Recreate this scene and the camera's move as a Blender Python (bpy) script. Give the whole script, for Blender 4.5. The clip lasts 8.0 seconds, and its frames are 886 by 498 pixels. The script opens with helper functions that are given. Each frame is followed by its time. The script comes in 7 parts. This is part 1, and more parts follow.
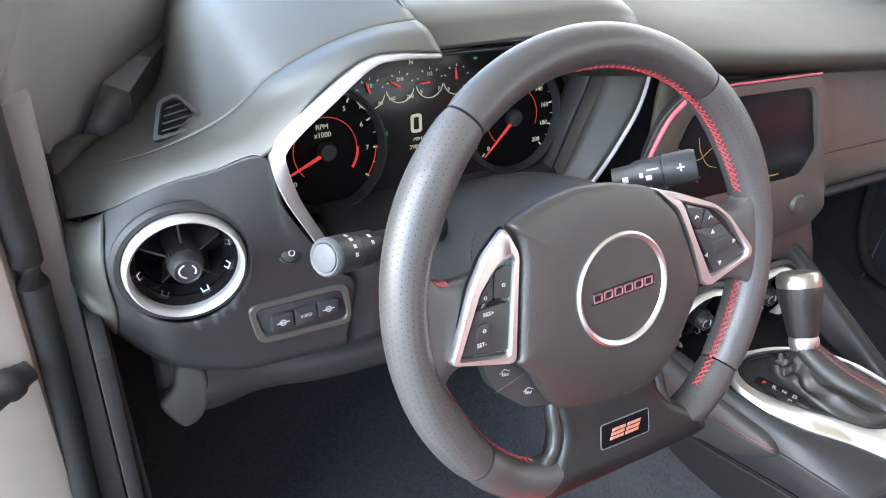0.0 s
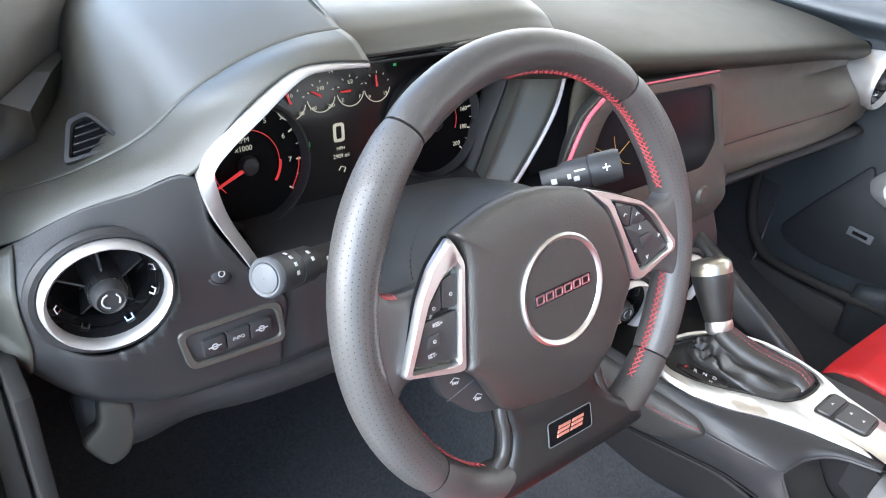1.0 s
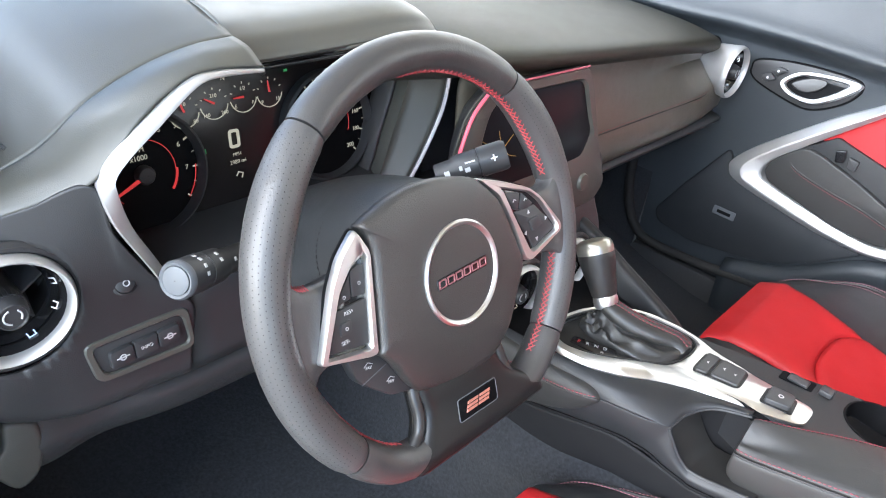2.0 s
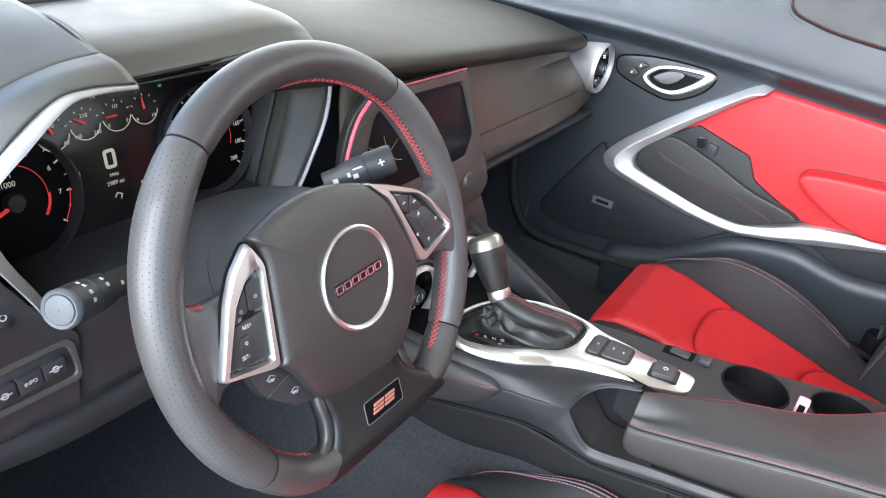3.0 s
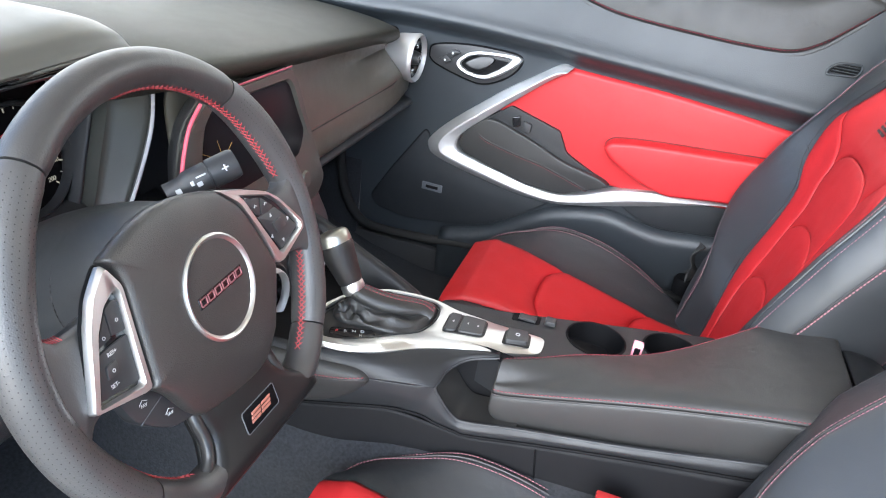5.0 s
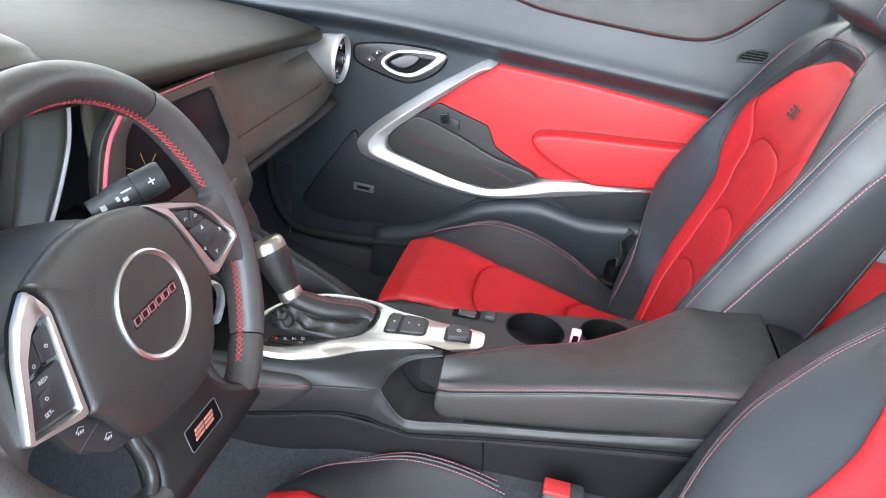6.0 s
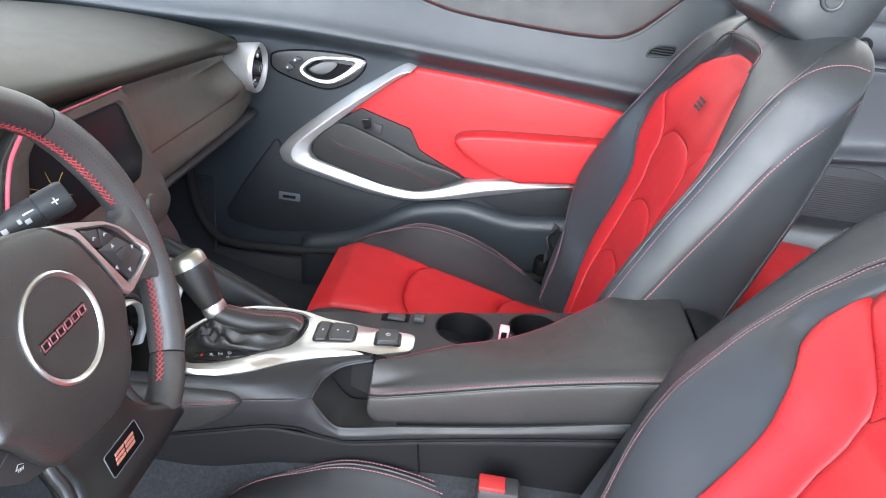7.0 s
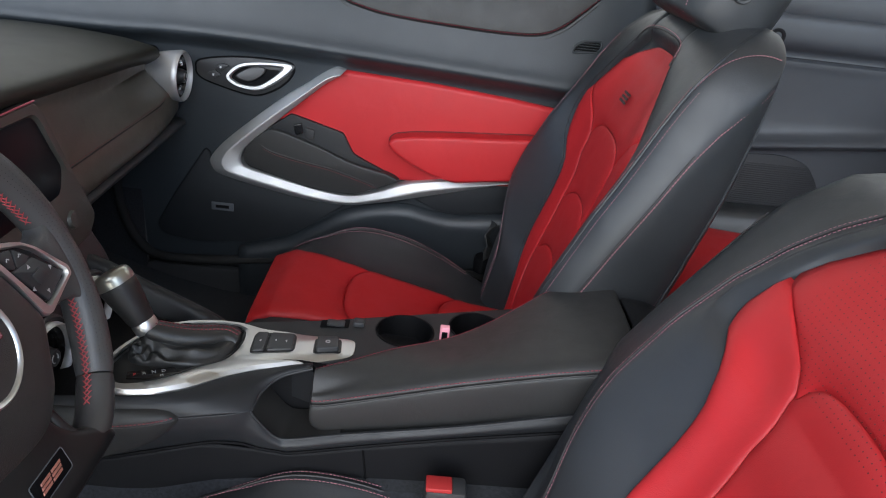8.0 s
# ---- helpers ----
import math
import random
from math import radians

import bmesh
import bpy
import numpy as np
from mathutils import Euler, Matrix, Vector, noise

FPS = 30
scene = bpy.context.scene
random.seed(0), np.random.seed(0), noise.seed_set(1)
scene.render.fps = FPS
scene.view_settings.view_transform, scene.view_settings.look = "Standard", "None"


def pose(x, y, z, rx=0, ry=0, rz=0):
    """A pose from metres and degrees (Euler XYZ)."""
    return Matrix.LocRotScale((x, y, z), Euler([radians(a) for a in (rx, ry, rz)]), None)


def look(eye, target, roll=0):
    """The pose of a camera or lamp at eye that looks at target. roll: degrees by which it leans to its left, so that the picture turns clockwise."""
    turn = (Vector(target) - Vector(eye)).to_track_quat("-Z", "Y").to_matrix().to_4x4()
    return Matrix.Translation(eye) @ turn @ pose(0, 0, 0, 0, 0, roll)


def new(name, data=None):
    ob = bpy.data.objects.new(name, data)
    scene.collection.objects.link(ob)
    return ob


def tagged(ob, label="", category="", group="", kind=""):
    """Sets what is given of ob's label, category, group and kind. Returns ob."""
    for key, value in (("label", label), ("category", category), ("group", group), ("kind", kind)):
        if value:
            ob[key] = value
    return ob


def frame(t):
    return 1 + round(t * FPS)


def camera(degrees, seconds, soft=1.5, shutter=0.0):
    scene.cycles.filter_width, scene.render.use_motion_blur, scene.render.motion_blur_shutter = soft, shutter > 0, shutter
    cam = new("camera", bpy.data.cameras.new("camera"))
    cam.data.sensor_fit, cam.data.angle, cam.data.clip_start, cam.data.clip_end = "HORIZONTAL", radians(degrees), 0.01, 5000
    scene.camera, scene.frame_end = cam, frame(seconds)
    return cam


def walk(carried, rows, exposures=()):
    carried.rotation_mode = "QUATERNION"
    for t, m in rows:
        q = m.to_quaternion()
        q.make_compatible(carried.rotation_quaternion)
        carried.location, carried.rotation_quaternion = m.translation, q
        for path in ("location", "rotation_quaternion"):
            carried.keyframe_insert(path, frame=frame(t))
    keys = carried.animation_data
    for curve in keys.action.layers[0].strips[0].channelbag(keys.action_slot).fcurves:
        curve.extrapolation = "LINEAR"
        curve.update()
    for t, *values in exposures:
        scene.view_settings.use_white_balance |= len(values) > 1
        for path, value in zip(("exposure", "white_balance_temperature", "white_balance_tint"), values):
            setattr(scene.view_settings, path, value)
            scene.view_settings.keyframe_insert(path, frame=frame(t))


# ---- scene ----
# ---- camera ----
PATH = [
    (0.0, (-0.7483, -0.3330, 1.0255), (-0.2986, 0.3679, 0.4720), 5.81),
    (0.5, (-0.7565, -0.3147, 1.0243), (-0.2521, 0.3526, 0.4762), 6.75),
    (1.0, (-0.7699, -0.3090, 1.0261), (-0.2067, 0.3167, 0.4863), 7.51),
    (2.5, (-0.8067, -0.3374, 1.0357), (-0.0868, 0.1408, 0.5327), 8.84),
    (3.0, (-0.8085, -0.3361, 1.0373), (-0.0455, 0.0838, 0.5459), 8.94),
    (3.5, (-0.8160, -0.3305, 1.0349), (-0.0198, 0.0330, 0.5513), 9.12),
    (4.0, (-0.8265, -0.3290, 1.0332), (-0.0010, -0.0262, 0.5568), 9.36),
    (4.5, (-0.8339, -0.3211, 1.0346), (0.0126, -0.0700, 0.5651), 9.42),
    (6.0, (-0.8374, -0.3114, 1.0407), (0.0448, -0.1954, 0.5843), 8.57),
    (6.5, (-0.8411, -0.3184, 1.0427), (0.0493, -0.2440, 0.5937), 8.24),
    (7.0, (-0.8393, -0.3292, 1.0451), (0.0573, -0.2965, 0.6034), 7.77),
    (7.5, (-0.8368, -0.3341, 1.0458), (0.0632, -0.3411, 0.6100), 7.44),
    (8.0, (-0.8360, -0.3404, 1.0460), (0.0651, -0.3834, 0.6145), 6.98),
]
EXPOSURES = [(0.0, 2.85, 6150, 10), (0.6, 2.85, 6150, 10), (2.5, 2.6, 6150, 10), (4.5, 2.45, 6150, 10), (7.5, 2.45, 6150, 10), (7.7, 2.2, 6150, 10), (8.0, 0.97, 6150, 10)]
cam = camera(62.86, 8.0, soft=1.1)
walk(cam, [(t, look(eye, target, roll)) for t, eye, target, roll in PATH], EXPOSURES)

# ---- world and light ----
SUN_DIRECTION = Vector((-0.80, 0.12, 0.55)).normalized()
world = bpy.data.worlds.new("sky")
scene.world = world
world.use_nodes = True
wn = world.node_tree
sky = wn.nodes.new("ShaderNodeTexSky")
sky.sky_type, sky.sun_disc = "NISHITA", False
sky.sun_elevation = math.asin(SUN_DIRECTION.z)
sky.sun_rotation = math.atan2(SUN_DIRECTION.x, SUN_DIRECTION.y)
wn.links.new(sky.outputs[0], wn.nodes["Background"].inputs[0])
wn.nodes["Background"].inputs[1].default_value = 0.15
sun = new("sun", bpy.data.lights.new("sun", "SUN"))
sun.data.energy, sun.data.angle, sun.data.color = 2.8, radians(75), (0.87, 0.945, 1.0)
sun.matrix_basis = SUN_DIRECTION.to_track_quat("Z", "Y").to_matrix().to_4x4()


# ---- materials ----
def material(name, colour, rough=0.5, metal=0.0, grain=0.0, grain_scale=400.0, kind="noise", vary=0.15, vary_scale=6.0,
             coat=0.0, sheen=0.0, rough_vary=0.1, spec=0.5, wrinkle=0.0):
    m = bpy.data.materials.new(name)
    m.use_nodes = True
    nt = m.node_tree
    b = nt.nodes["Principled BSDF"]
    b.inputs["Base Color"].default_value = (*colour, 1)
    b.inputs["Metallic"].default_value = metal
    b.inputs["Roughness"].default_value = rough
    b.inputs["Specular IOR Level"].default_value = spec
    b.inputs["Coat Weight"].default_value = coat
    b.inputs["Sheen Weight"].default_value = sheen
    co = nt.nodes.new("ShaderNodeTexCoord")
    if vary:
        n = nt.nodes.new("ShaderNodeTexNoise")
        n.inputs["Scale"].default_value, n.inputs["Detail"].default_value = vary_scale, 6
        nt.links.new(co.outputs["Object"], n.inputs["Vector"])
        ramp = nt.nodes.new("ShaderNodeMapRange")
        ramp.inputs["From Min"].default_value, ramp.inputs["From Max"].default_value = 0.3, 0.7
        ramp.inputs["To Min"].default_value, ramp.inputs["To Max"].default_value = 1 - vary, 1 + vary
        nt.links.new(n.outputs["Fac"], ramp.inputs["Value"])
        mix = nt.nodes.new("ShaderNodeVectorMath")
        mix.operation = "SCALE"
        mix.inputs[0].default_value = colour
        nt.links.new(ramp.outputs[0], mix.inputs["Scale"])
        nt.links.new(mix.outputs[0], b.inputs["Base Color"])
        n2 = nt.nodes.new("ShaderNodeTexNoise")
        n2.inputs["Scale"].default_value, n2.inputs["Detail"].default_value = vary_scale * 5, 5
        nt.links.new(co.outputs["Object"], n2.inputs["Vector"])
        r2 = nt.nodes.new("ShaderNodeMapRange")
        r2.inputs["From Min"].default_value, r2.inputs["From Max"].default_value = 0.3, 0.7
        r2.inputs["To Min"].default_value = max(0.02, rough * (1 - rough_vary))
        r2.inputs["To Max"].default_value = min(1, rough * (1 + rough_vary))
        nt.links.new(n2.outputs["Fac"], r2.inputs["Value"])
        nt.links.new(r2.outputs[0], b.inputs["Roughness"])
    if grain:
        if kind == "leather":
            g = nt.nodes.new("ShaderNodeTexVoronoi")
            g.feature = "SMOOTH_F1"
            out = g.outputs["Distance"]
        elif kind == "holes":
            g = nt.nodes.new("ShaderNodeTexVoronoi")
            g.inputs["Randomness"].default_value = 0.0
            hole = nt.nodes.new("ShaderNodeMapRange")
            hole.inputs["From Min"].default_value, hole.inputs["From Max"].default_value = 0.12, 0.2
            nt.links.new(g.outputs["Distance"], hole.inputs["Value"])
            out = hole.outputs[0]
        else:
            g = nt.nodes.new("ShaderNodeTexNoise")
            g.inputs["Detail"].default_value = 4
            out = g.outputs["Fac"]
        g.inputs["Scale"].default_value = grain_scale
        nt.links.new(co.outputs["Object"], g.inputs["Vector"])
        bump = nt.nodes.new("ShaderNodeBump")
        bump.inputs["Strength"].default_value = grain
        bump.inputs["Distance"].default_value = 0.0006
        nt.links.new(out, bump.inputs["Height"])
        nt.links.new(bump.outputs[0], b.inputs["Normal"])
        if wrinkle:
            # soft creases of stretched hide under the fine grain
            w = nt.nodes.new("ShaderNodeTexNoise")
            w.inputs["Scale"].default_value, w.inputs["Detail"].default_value = 26, 3
            w.inputs["Distortion"].default_value = 0.8
            nt.links.new(co.outputs["Object"], w.inputs["Vector"])
            soft_bump = nt.nodes.new("ShaderNodeBump")
            soft_bump.inputs["Strength"].default_value = wrinkle
            soft_bump.inputs["Distance"].default_value = 0.004
            nt.links.new(w.outputs["Fac"], soft_bump.inputs["Height"])
            nt.links.new(soft_bump.outputs[0], bump.inputs["Normal"])
    return m


def glowing(name, colour, strength):
    m = bpy.data.materials.new(name)
    m.use_nodes = True
    b = m.node_tree.nodes["Principled BSDF"]
    b.inputs["Base Color"].default_value = (*[c * 0.3 for c in colour], 1)
    b.inputs["Emission Color"].default_value = (*colour, 1)
    b.inputs["Emission Strength"].default_value = strength
    return m


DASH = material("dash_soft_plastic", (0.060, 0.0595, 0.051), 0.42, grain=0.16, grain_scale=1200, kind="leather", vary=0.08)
# Base colour holds the olive tint that the dash top reflects.
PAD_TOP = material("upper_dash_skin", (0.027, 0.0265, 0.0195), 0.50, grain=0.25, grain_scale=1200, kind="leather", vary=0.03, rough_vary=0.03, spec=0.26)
# Brown and brightness of the fascia's warm reflection are put into its colour.
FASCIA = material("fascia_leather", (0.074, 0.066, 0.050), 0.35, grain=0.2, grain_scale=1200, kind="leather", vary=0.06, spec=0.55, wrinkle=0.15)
DASH_LOW = material("dash_hard_plastic", (0.032, 0.032, 0.033), 0.42, grain=0.4, grain_scale=1100, vary=0.12, spec=0.35)
LEATHER = material("black_leather", (0.023, 0.0245, 0.0265), 0.45, grain=0.22, grain_scale=1300, kind="leather", vary=0.15, spec=0.45, wrinkle=0.2)
WHEEL_LEATHER = material("wheel_leather", (0.038, 0.036, 0.035), 0.40, grain=0.2, grain_scale=900, kind="leather", vary=0.15, wrinkle=0.2)
GRIP_LEATHER = material("perforated_wheel_leather", (0.050, 0.048, 0.047), 0.42, grain=0.2, grain_scale=900, kind="leather", vary=0.15, wrinkle=0.2)
RED = material("red_leather", (0.40, 0.0145, 0.0175), 0.50, grain=0.25, grain_scale=1200, kind="leather", vary=0.08, spec=0.35, wrinkle=0.2)
RED_PERF = material("perforated_red_leather", (0.39, 0.015, 0.018), 0.52, grain=0.25, grain_scale=1200, kind="leather", vary=0.08, spec=0.3, wrinkle=0.2)
PAD = material("airbag_cover_plastic", (0.032, 0.030, 0.028), 0.40, grain=0.4, grain_scale=1000, kind="leather", vary=0.1)
DOOR = material("door_plastic", (0.023, 0.027, 0.031), 0.42, grain=0.35, grain_scale=900, kind="leather", vary=0.12, spec=0.38)
SATIN = material("satin_aluminium", (0.56, 0.555, 0.55), 0.56, 0.85, grain=0.04, grain_scale=300, vary=0.04)
CHROME = material("chrome", (0.78, 0.78, 0.78), 0.10, 1.0, vary=0.02)
SPOKE = material("satin_black_plastic", (0.010, 0.0098, 0.0098), 0.36, grain=0.15, grain_scale=900, vary=0.08, spec=0.28)
GLOSS = material("gloss_black_plastic", (0.012, 0.012, 0.013), 0.16, vary=0.05, coat=0.3)
BUTTON = material("button_rubber", (0.030, 0.030, 0.031), 0.45, vary=0.1, spec=0.35)
DARK = material("dark_plastic", (0.004, 0.004, 0.0045), 0.6, vary=0.1, spec=0.06)
SPEAKER = material("matt_speaker_cover", (0.014, 0.0155, 0.0175), 0.55, grain=0.5, grain_scale=700, vary=0.12, spec=0.3)
DARK_PANEL = material("dark_grained_plastic", (0.006, 0.006, 0.0068), 0.6, grain=0.4, grain_scale=900, vary=0.1, spec=0.12)
CONSOLE = material("console_soft_plastic", (0.013, 0.0135, 0.015), 0.46, grain=0.2, grain_scale=1000, kind="leather", vary=0.12, spec=0.30)
ARM_LEATHER = material("armrest_leather", (0.020, 0.0195, 0.019), 0.52, grain=0.22, grain_scale=1300, kind="leather", vary=0.15, spec=0.42, wrinkle=0.25)
LINING = material("grey_lining_plastic", (0.15, 0.147, 0.146), 0.6, grain=0.4, grain_scale=800, vary=0.15)
RED_SEAM = material("dark_red_seam", (0.10, 0.008, 0.008), 0.6, vary=0.05)
PUNCH = material("punched_hole", (0.014, 0.0135, 0.0135), 0.8, vary=0)
# Satin cap metal; the olive-grey of its reflection is mixed into the colour.
CAP = material("satin_cap_painted_reflection", (0.38, 0.375, 0.33), 0.34, 0.9, vary=0.04)
# Pale non-metal colour in place of the bright reflection on a satin edge.
SILVER = material("painted_silver_shine", (0.62, 0.62, 0.62), 0.35, vary=0.03)
QUARTER = material("blue_black_plastic", (0.036, 0.039, 0.045), 0.42, grain=0.3, grain_scale=900, vary=0.1, spec=0.4)
EMBLEM = material("dull_red_metal", (0.30, 0.12, 0.13), 0.4, 0.6, vary=0.04)
BADGE = material("orange_red_metal", (0.50, 0.20, 0.15), 0.35, 0.5, vary=0.04)
BRIGHT = material("polished_aluminium", (0.58, 0.575, 0.565), 0.40, 1.0, grain=0.03, grain_scale=260, vary=0.04)
PANEL_SATIN = material("satin_dark_panel", (0.022, 0.021, 0.020), 0.34, grain=0.1, grain_scale=900, vary=0.1, spec=0.4)
LIP_PLASTIC = material("console_lip_plastic", (0.015, 0.0155, 0.017), 0.52, grain=0.15, grain_scale=1000, kind="leather", vary=0.1, spec=0.35)
SHIFT_LEATHER = material("shifter_leather", (0.018, 0.0175, 0.017), 0.44, grain=0.3, grain_scale=1200, kind="leather", vary=0.15, spec=0.45, wrinkle=0.35)
BUCKLE_RED = material("dull_red_plastic", (0.35, 0.02, 0.02), 0.5, vary=0.05)
CARPET = material("carpet_pile", (0.014, 0.015, 0.0175), 0.95, grain=1.0, grain_scale=350, vary=0.4, vary_scale=220, sheen=0.3, spec=0.1)
THREAD_SEAT = material("pale_red_thread", (0.33, 0.14, 0.165), 0.6, vary=0.1)
WHEEL_THREAD = material("bright_red_thread", (0.33, 0.040, 0.045), 0.6, vary=0.1)
THREAD = material("red_thread", (0.20, 0.022, 0.036), 0.6, vary=0.1)
SEAM = material("seam_thread_dark", (0.015, 0.013, 0.013), 0.6, vary=0.1)
PRINT = material("white_print", (0.42, 0.42, 0.42), 0.5, vary=0)
GREY_BUTTON = material("grey_silver_button", (0.085, 0.09, 0.097), 0.55, 0.0, vary=0.05, spec=0.3)
RUBBER = material("rubber_seal", (0.019, 0.0185, 0.018), 0.75, grain=0.3, grain_scale=300, vary=0.2, spec=0.15)
PAINT = material("silver_car_paint", (0.27, 0.235, 0.205), 0.40, 0.2, vary=0.05, coat=0.3)
CONCRETE = material("concrete", (0.30, 0.29, 0.27), 0.9, grain=0.5, grain_scale=60, vary=0.25, vary_scale=3)
WALL = material("cream_wall", (0.75, 0.72, 0.66), 0.85, vary=0.05)
MESH = material("speaker_mesh_plastic", (0.016, 0.0165, 0.019), 0.55, vary=0.1, spec=0.25)
# Warm colour of the added ceiling, light enough to bounce onto upward faces.
CEILING = material("warm_bounce_ceiling", (0.70, 0.58, 0.43), 0.9, vary=0.08)
GLASS_BLACK = material("display_glass", (0.016, 0.014, 0.014), 0.22, vary=0, spec=0.3)
BELT = material("belt_webbing", (0.02, 0.02, 0.02), 0.8, grain=0.6, grain_scale=500, vary=0.1)
PINK = material("clear_red_plastic", (0.75, 0.30, 0.36), 0.2, vary=0.05)
GLOW_WHITE = glowing("lit_white", (0.85, 0.80, 0.62), 0.065)
GLOW_RED = glowing("lit_red", (0.9, 0.06, 0.06), 0.085)
GLOW_GREEN = glowing("lit_green", (0.1, 0.6, 0.2), 0.08)
GLOW_AMBER = glowing("lit_amber", (0.75, 0.45, 0.10), 0.05)

# ---- building helpers ----
WM = {}


def thing(name, at, label, category, group="", kind=""):
    ob = new(name)
    ob.empty_display_size = 0.05
    ob.matrix_basis = Matrix.Translation(at)
    WM[ob] = ob.matrix_basis.copy()
    return tagged(ob, label, category, group, kind)


def part(name, bm, mat, parent=None, label="", at=None, solid=0.0, sharp=40):
    """Links a bmesh, in the world's metres, or in those of the frame at, as one mesh object under its parent."""
    if at is not None:
        bmesh.ops.transform(bm, matrix=at, verts=bm.verts)
    bmesh.ops.recalc_face_normals(bm, faces=bm.faces)
    me = bpy.data.meshes.new(name)
    bm.to_mesh(me)
    bm.free()
    for p in me.polygons:
        p.use_smooth = True
    me.set_sharp_from_angle(angle=radians(sharp))
    me.materials.append(mat)
    ob = new(name, me)
    WM[ob] = Matrix()
    if parent is not None:
        ob.parent = parent
        ob.matrix_parent_inverse = WM[parent].inverted()
    if solid:
        s = ob.modifiers.new("thickness", "SOLIDIFY")
        s.thickness, s.offset = solid, 0
    if label:
        ob["label"] = label
    return ob


def smooth(points, per=8, closed=False):
    """A curve through the points (Catmull-Rom)."""
    p = np.array([tuple(q) for q in points], float)
    n = len(p)
    out = []
    for i in range(n if closed else n - 1):
        if closed:
            a, b, c, d = p[(i - 1) % n], p[i], p[(i + 1) % n], p[(i + 2) % n]
        else:
            b, c = p[i], p[i + 1]
            a = p[i - 1] if i else 2 * b - c
            d = p[i + 2] if i + 2 < n else 2 * c - b
        for k in range(per):
            s = k / per
            out.append(0.5 * (2 * b + (c - a) * s + (2 * a - 5 * b + 4 * c - d) * s * s + (3 * b - a - 3 * c + d) * s ** 3))
    if not closed:
        out.append(p[-1])
    return [Vector(q) for q in out]


def spread(points, step):
    """Points at even steps along a line."""
    p = np.array([tuple(q) for q in points])
    far = np.r_[0, np.cumsum(np.linalg.norm(np.diff(p, axis=0), axis=1))]
    n = max(2, int(far[-1] / step) + 1)
    return [Vector([np.interp(s, far, p[:, k]) for k in range(p.shape[1])]) for s in np.linspace(0, far[-1], n)]


def sheet(rows, ring_u=False, ring_v=False, caps=False):
    """A surface through rows of points. ring_u closes each row, ring_v joins the last row to the first."""
    bm = bmesh.new()
    vs = [[bm.verts.new(tuple(p)) for p in row] for row in rows]
    nr, nc = len(vs), len(vs[0])
    for i in range(nr if ring_v else nr - 1):
        for j in range(nc if ring_u else nc - 1):
            q = [vs[i][j], vs[i][(j + 1) % nc], vs[(i + 1) % nr][(j + 1) % nc], vs[(i + 1) % nr][j]]
            try:
                bm.faces.new(q)
            except ValueError:
                pass
    if caps:
        bm.faces.new(vs[0])
        bm.faces.new(vs[-1])
    return bm


def loft(sections, per_u=6, per_v=6, ring_u=False, caps=False):
    """A smooth surface through sections, each a list of as many points."""
    rows = [smooth(s, per_u, ring_u) for s in sections]
    cols = [smooth(c, per_v) for c in zip(*rows)]
    return sheet(list(zip(*cols)), ring_u=ring_u, caps=caps)


def prism(outline, depth, bevel=0.002, segments=2, at=None, z0=0.0):
    """A plate with the outline (in x and y), from z0 up by depth, with rounded upper edges."""
    bm = bmesh.new()
    low = [bm.verts.new((p[0], p[1], z0)) for p in outline]
    base = bm.faces.new(low)
    top = bmesh.ops.extrude_face_region(bm, geom=[base])
    vs = [v for v in top["geom"] if isinstance(v, bmesh.types.BMVert)]
    bmesh.ops.translate(bm, verts=vs, vec=(0, 0, depth))
    if bevel:
        edges = [e for e in bm.edges if all(v in set(vs) for v in e.verts)]
        bmesh.ops.bevel(bm, geom=edges, offset=bevel, segments=segments, affect="EDGES", profile=0.5, clamp_overlap=True)
    if at is not None:
        bmesh.ops.transform(bm, matrix=at, verts=bm.verts)
    return bm


def box(x0, x1, y0, y1, z0, z1, bevel=0.003, segments=2):
    bm = bmesh.new()
    bmesh.ops.create_cube(bm, size=1)
    bmesh.ops.scale(bm, vec=(x1 - x0, y1 - y0, z1 - z0), verts=bm.verts)
    bmesh.ops.translate(bm, vec=((x0 + x1) / 2, (y0 + y1) / 2, (z0 + z1) / 2), verts=bm.verts)
    if bevel:
        bmesh.ops.bevel(bm, geom=list(bm.edges), offset=bevel, segments=segments, affect="EDGES", profile=0.5, clamp_overlap=True)
    return bm


def tube(points, radius, sides=8, closed=False, flat=1.0, up=(0, 0, 1), caps=True):
    """A rod along a line; radius is a number or one for each point."""
    pts = [Vector(p) for p in points]
    n = len(pts)
    rows = []
    for i, p in enumerate(pts):
        a = pts[(i - 1) % n] if closed or i else p
        b = pts[(i + 1) % n] if closed or i < n - 1 else p
        t = (b - a).normalized()
        s = t.cross(Vector(up))
        if s.length < 1e-4:
            s = t.cross(Vector((1, 0, 0)))
        s.normalize()
        w = s.cross(t)
        r = radius[i] if hasattr(radius, "__len__") else radius
        rows.append([p + r * (math.cos(k * math.tau / sides) * s + flat * math.sin(k * math.tau / sides) * w) for k in range(sides)])
    return sheet(rows, ring_u=True, ring_v=closed, caps=caps and not closed)


def lathe(profile, steps=48, at=None):
    """Turns a profile of (radius, height) round z."""
    rows = []
    for k in range(steps):
        a = k * math.tau / steps
        rows.append([(r * math.cos(a), r * math.sin(a), h) for r, h in profile])
    bm = sheet(rows, ring_v=True)
    bmesh.ops.remove_doubles(bm, verts=bm.verts, dist=1e-6)
    if at is not None:
        bmesh.ops.transform(bm, matrix=at, verts=bm.verts)
    return bm


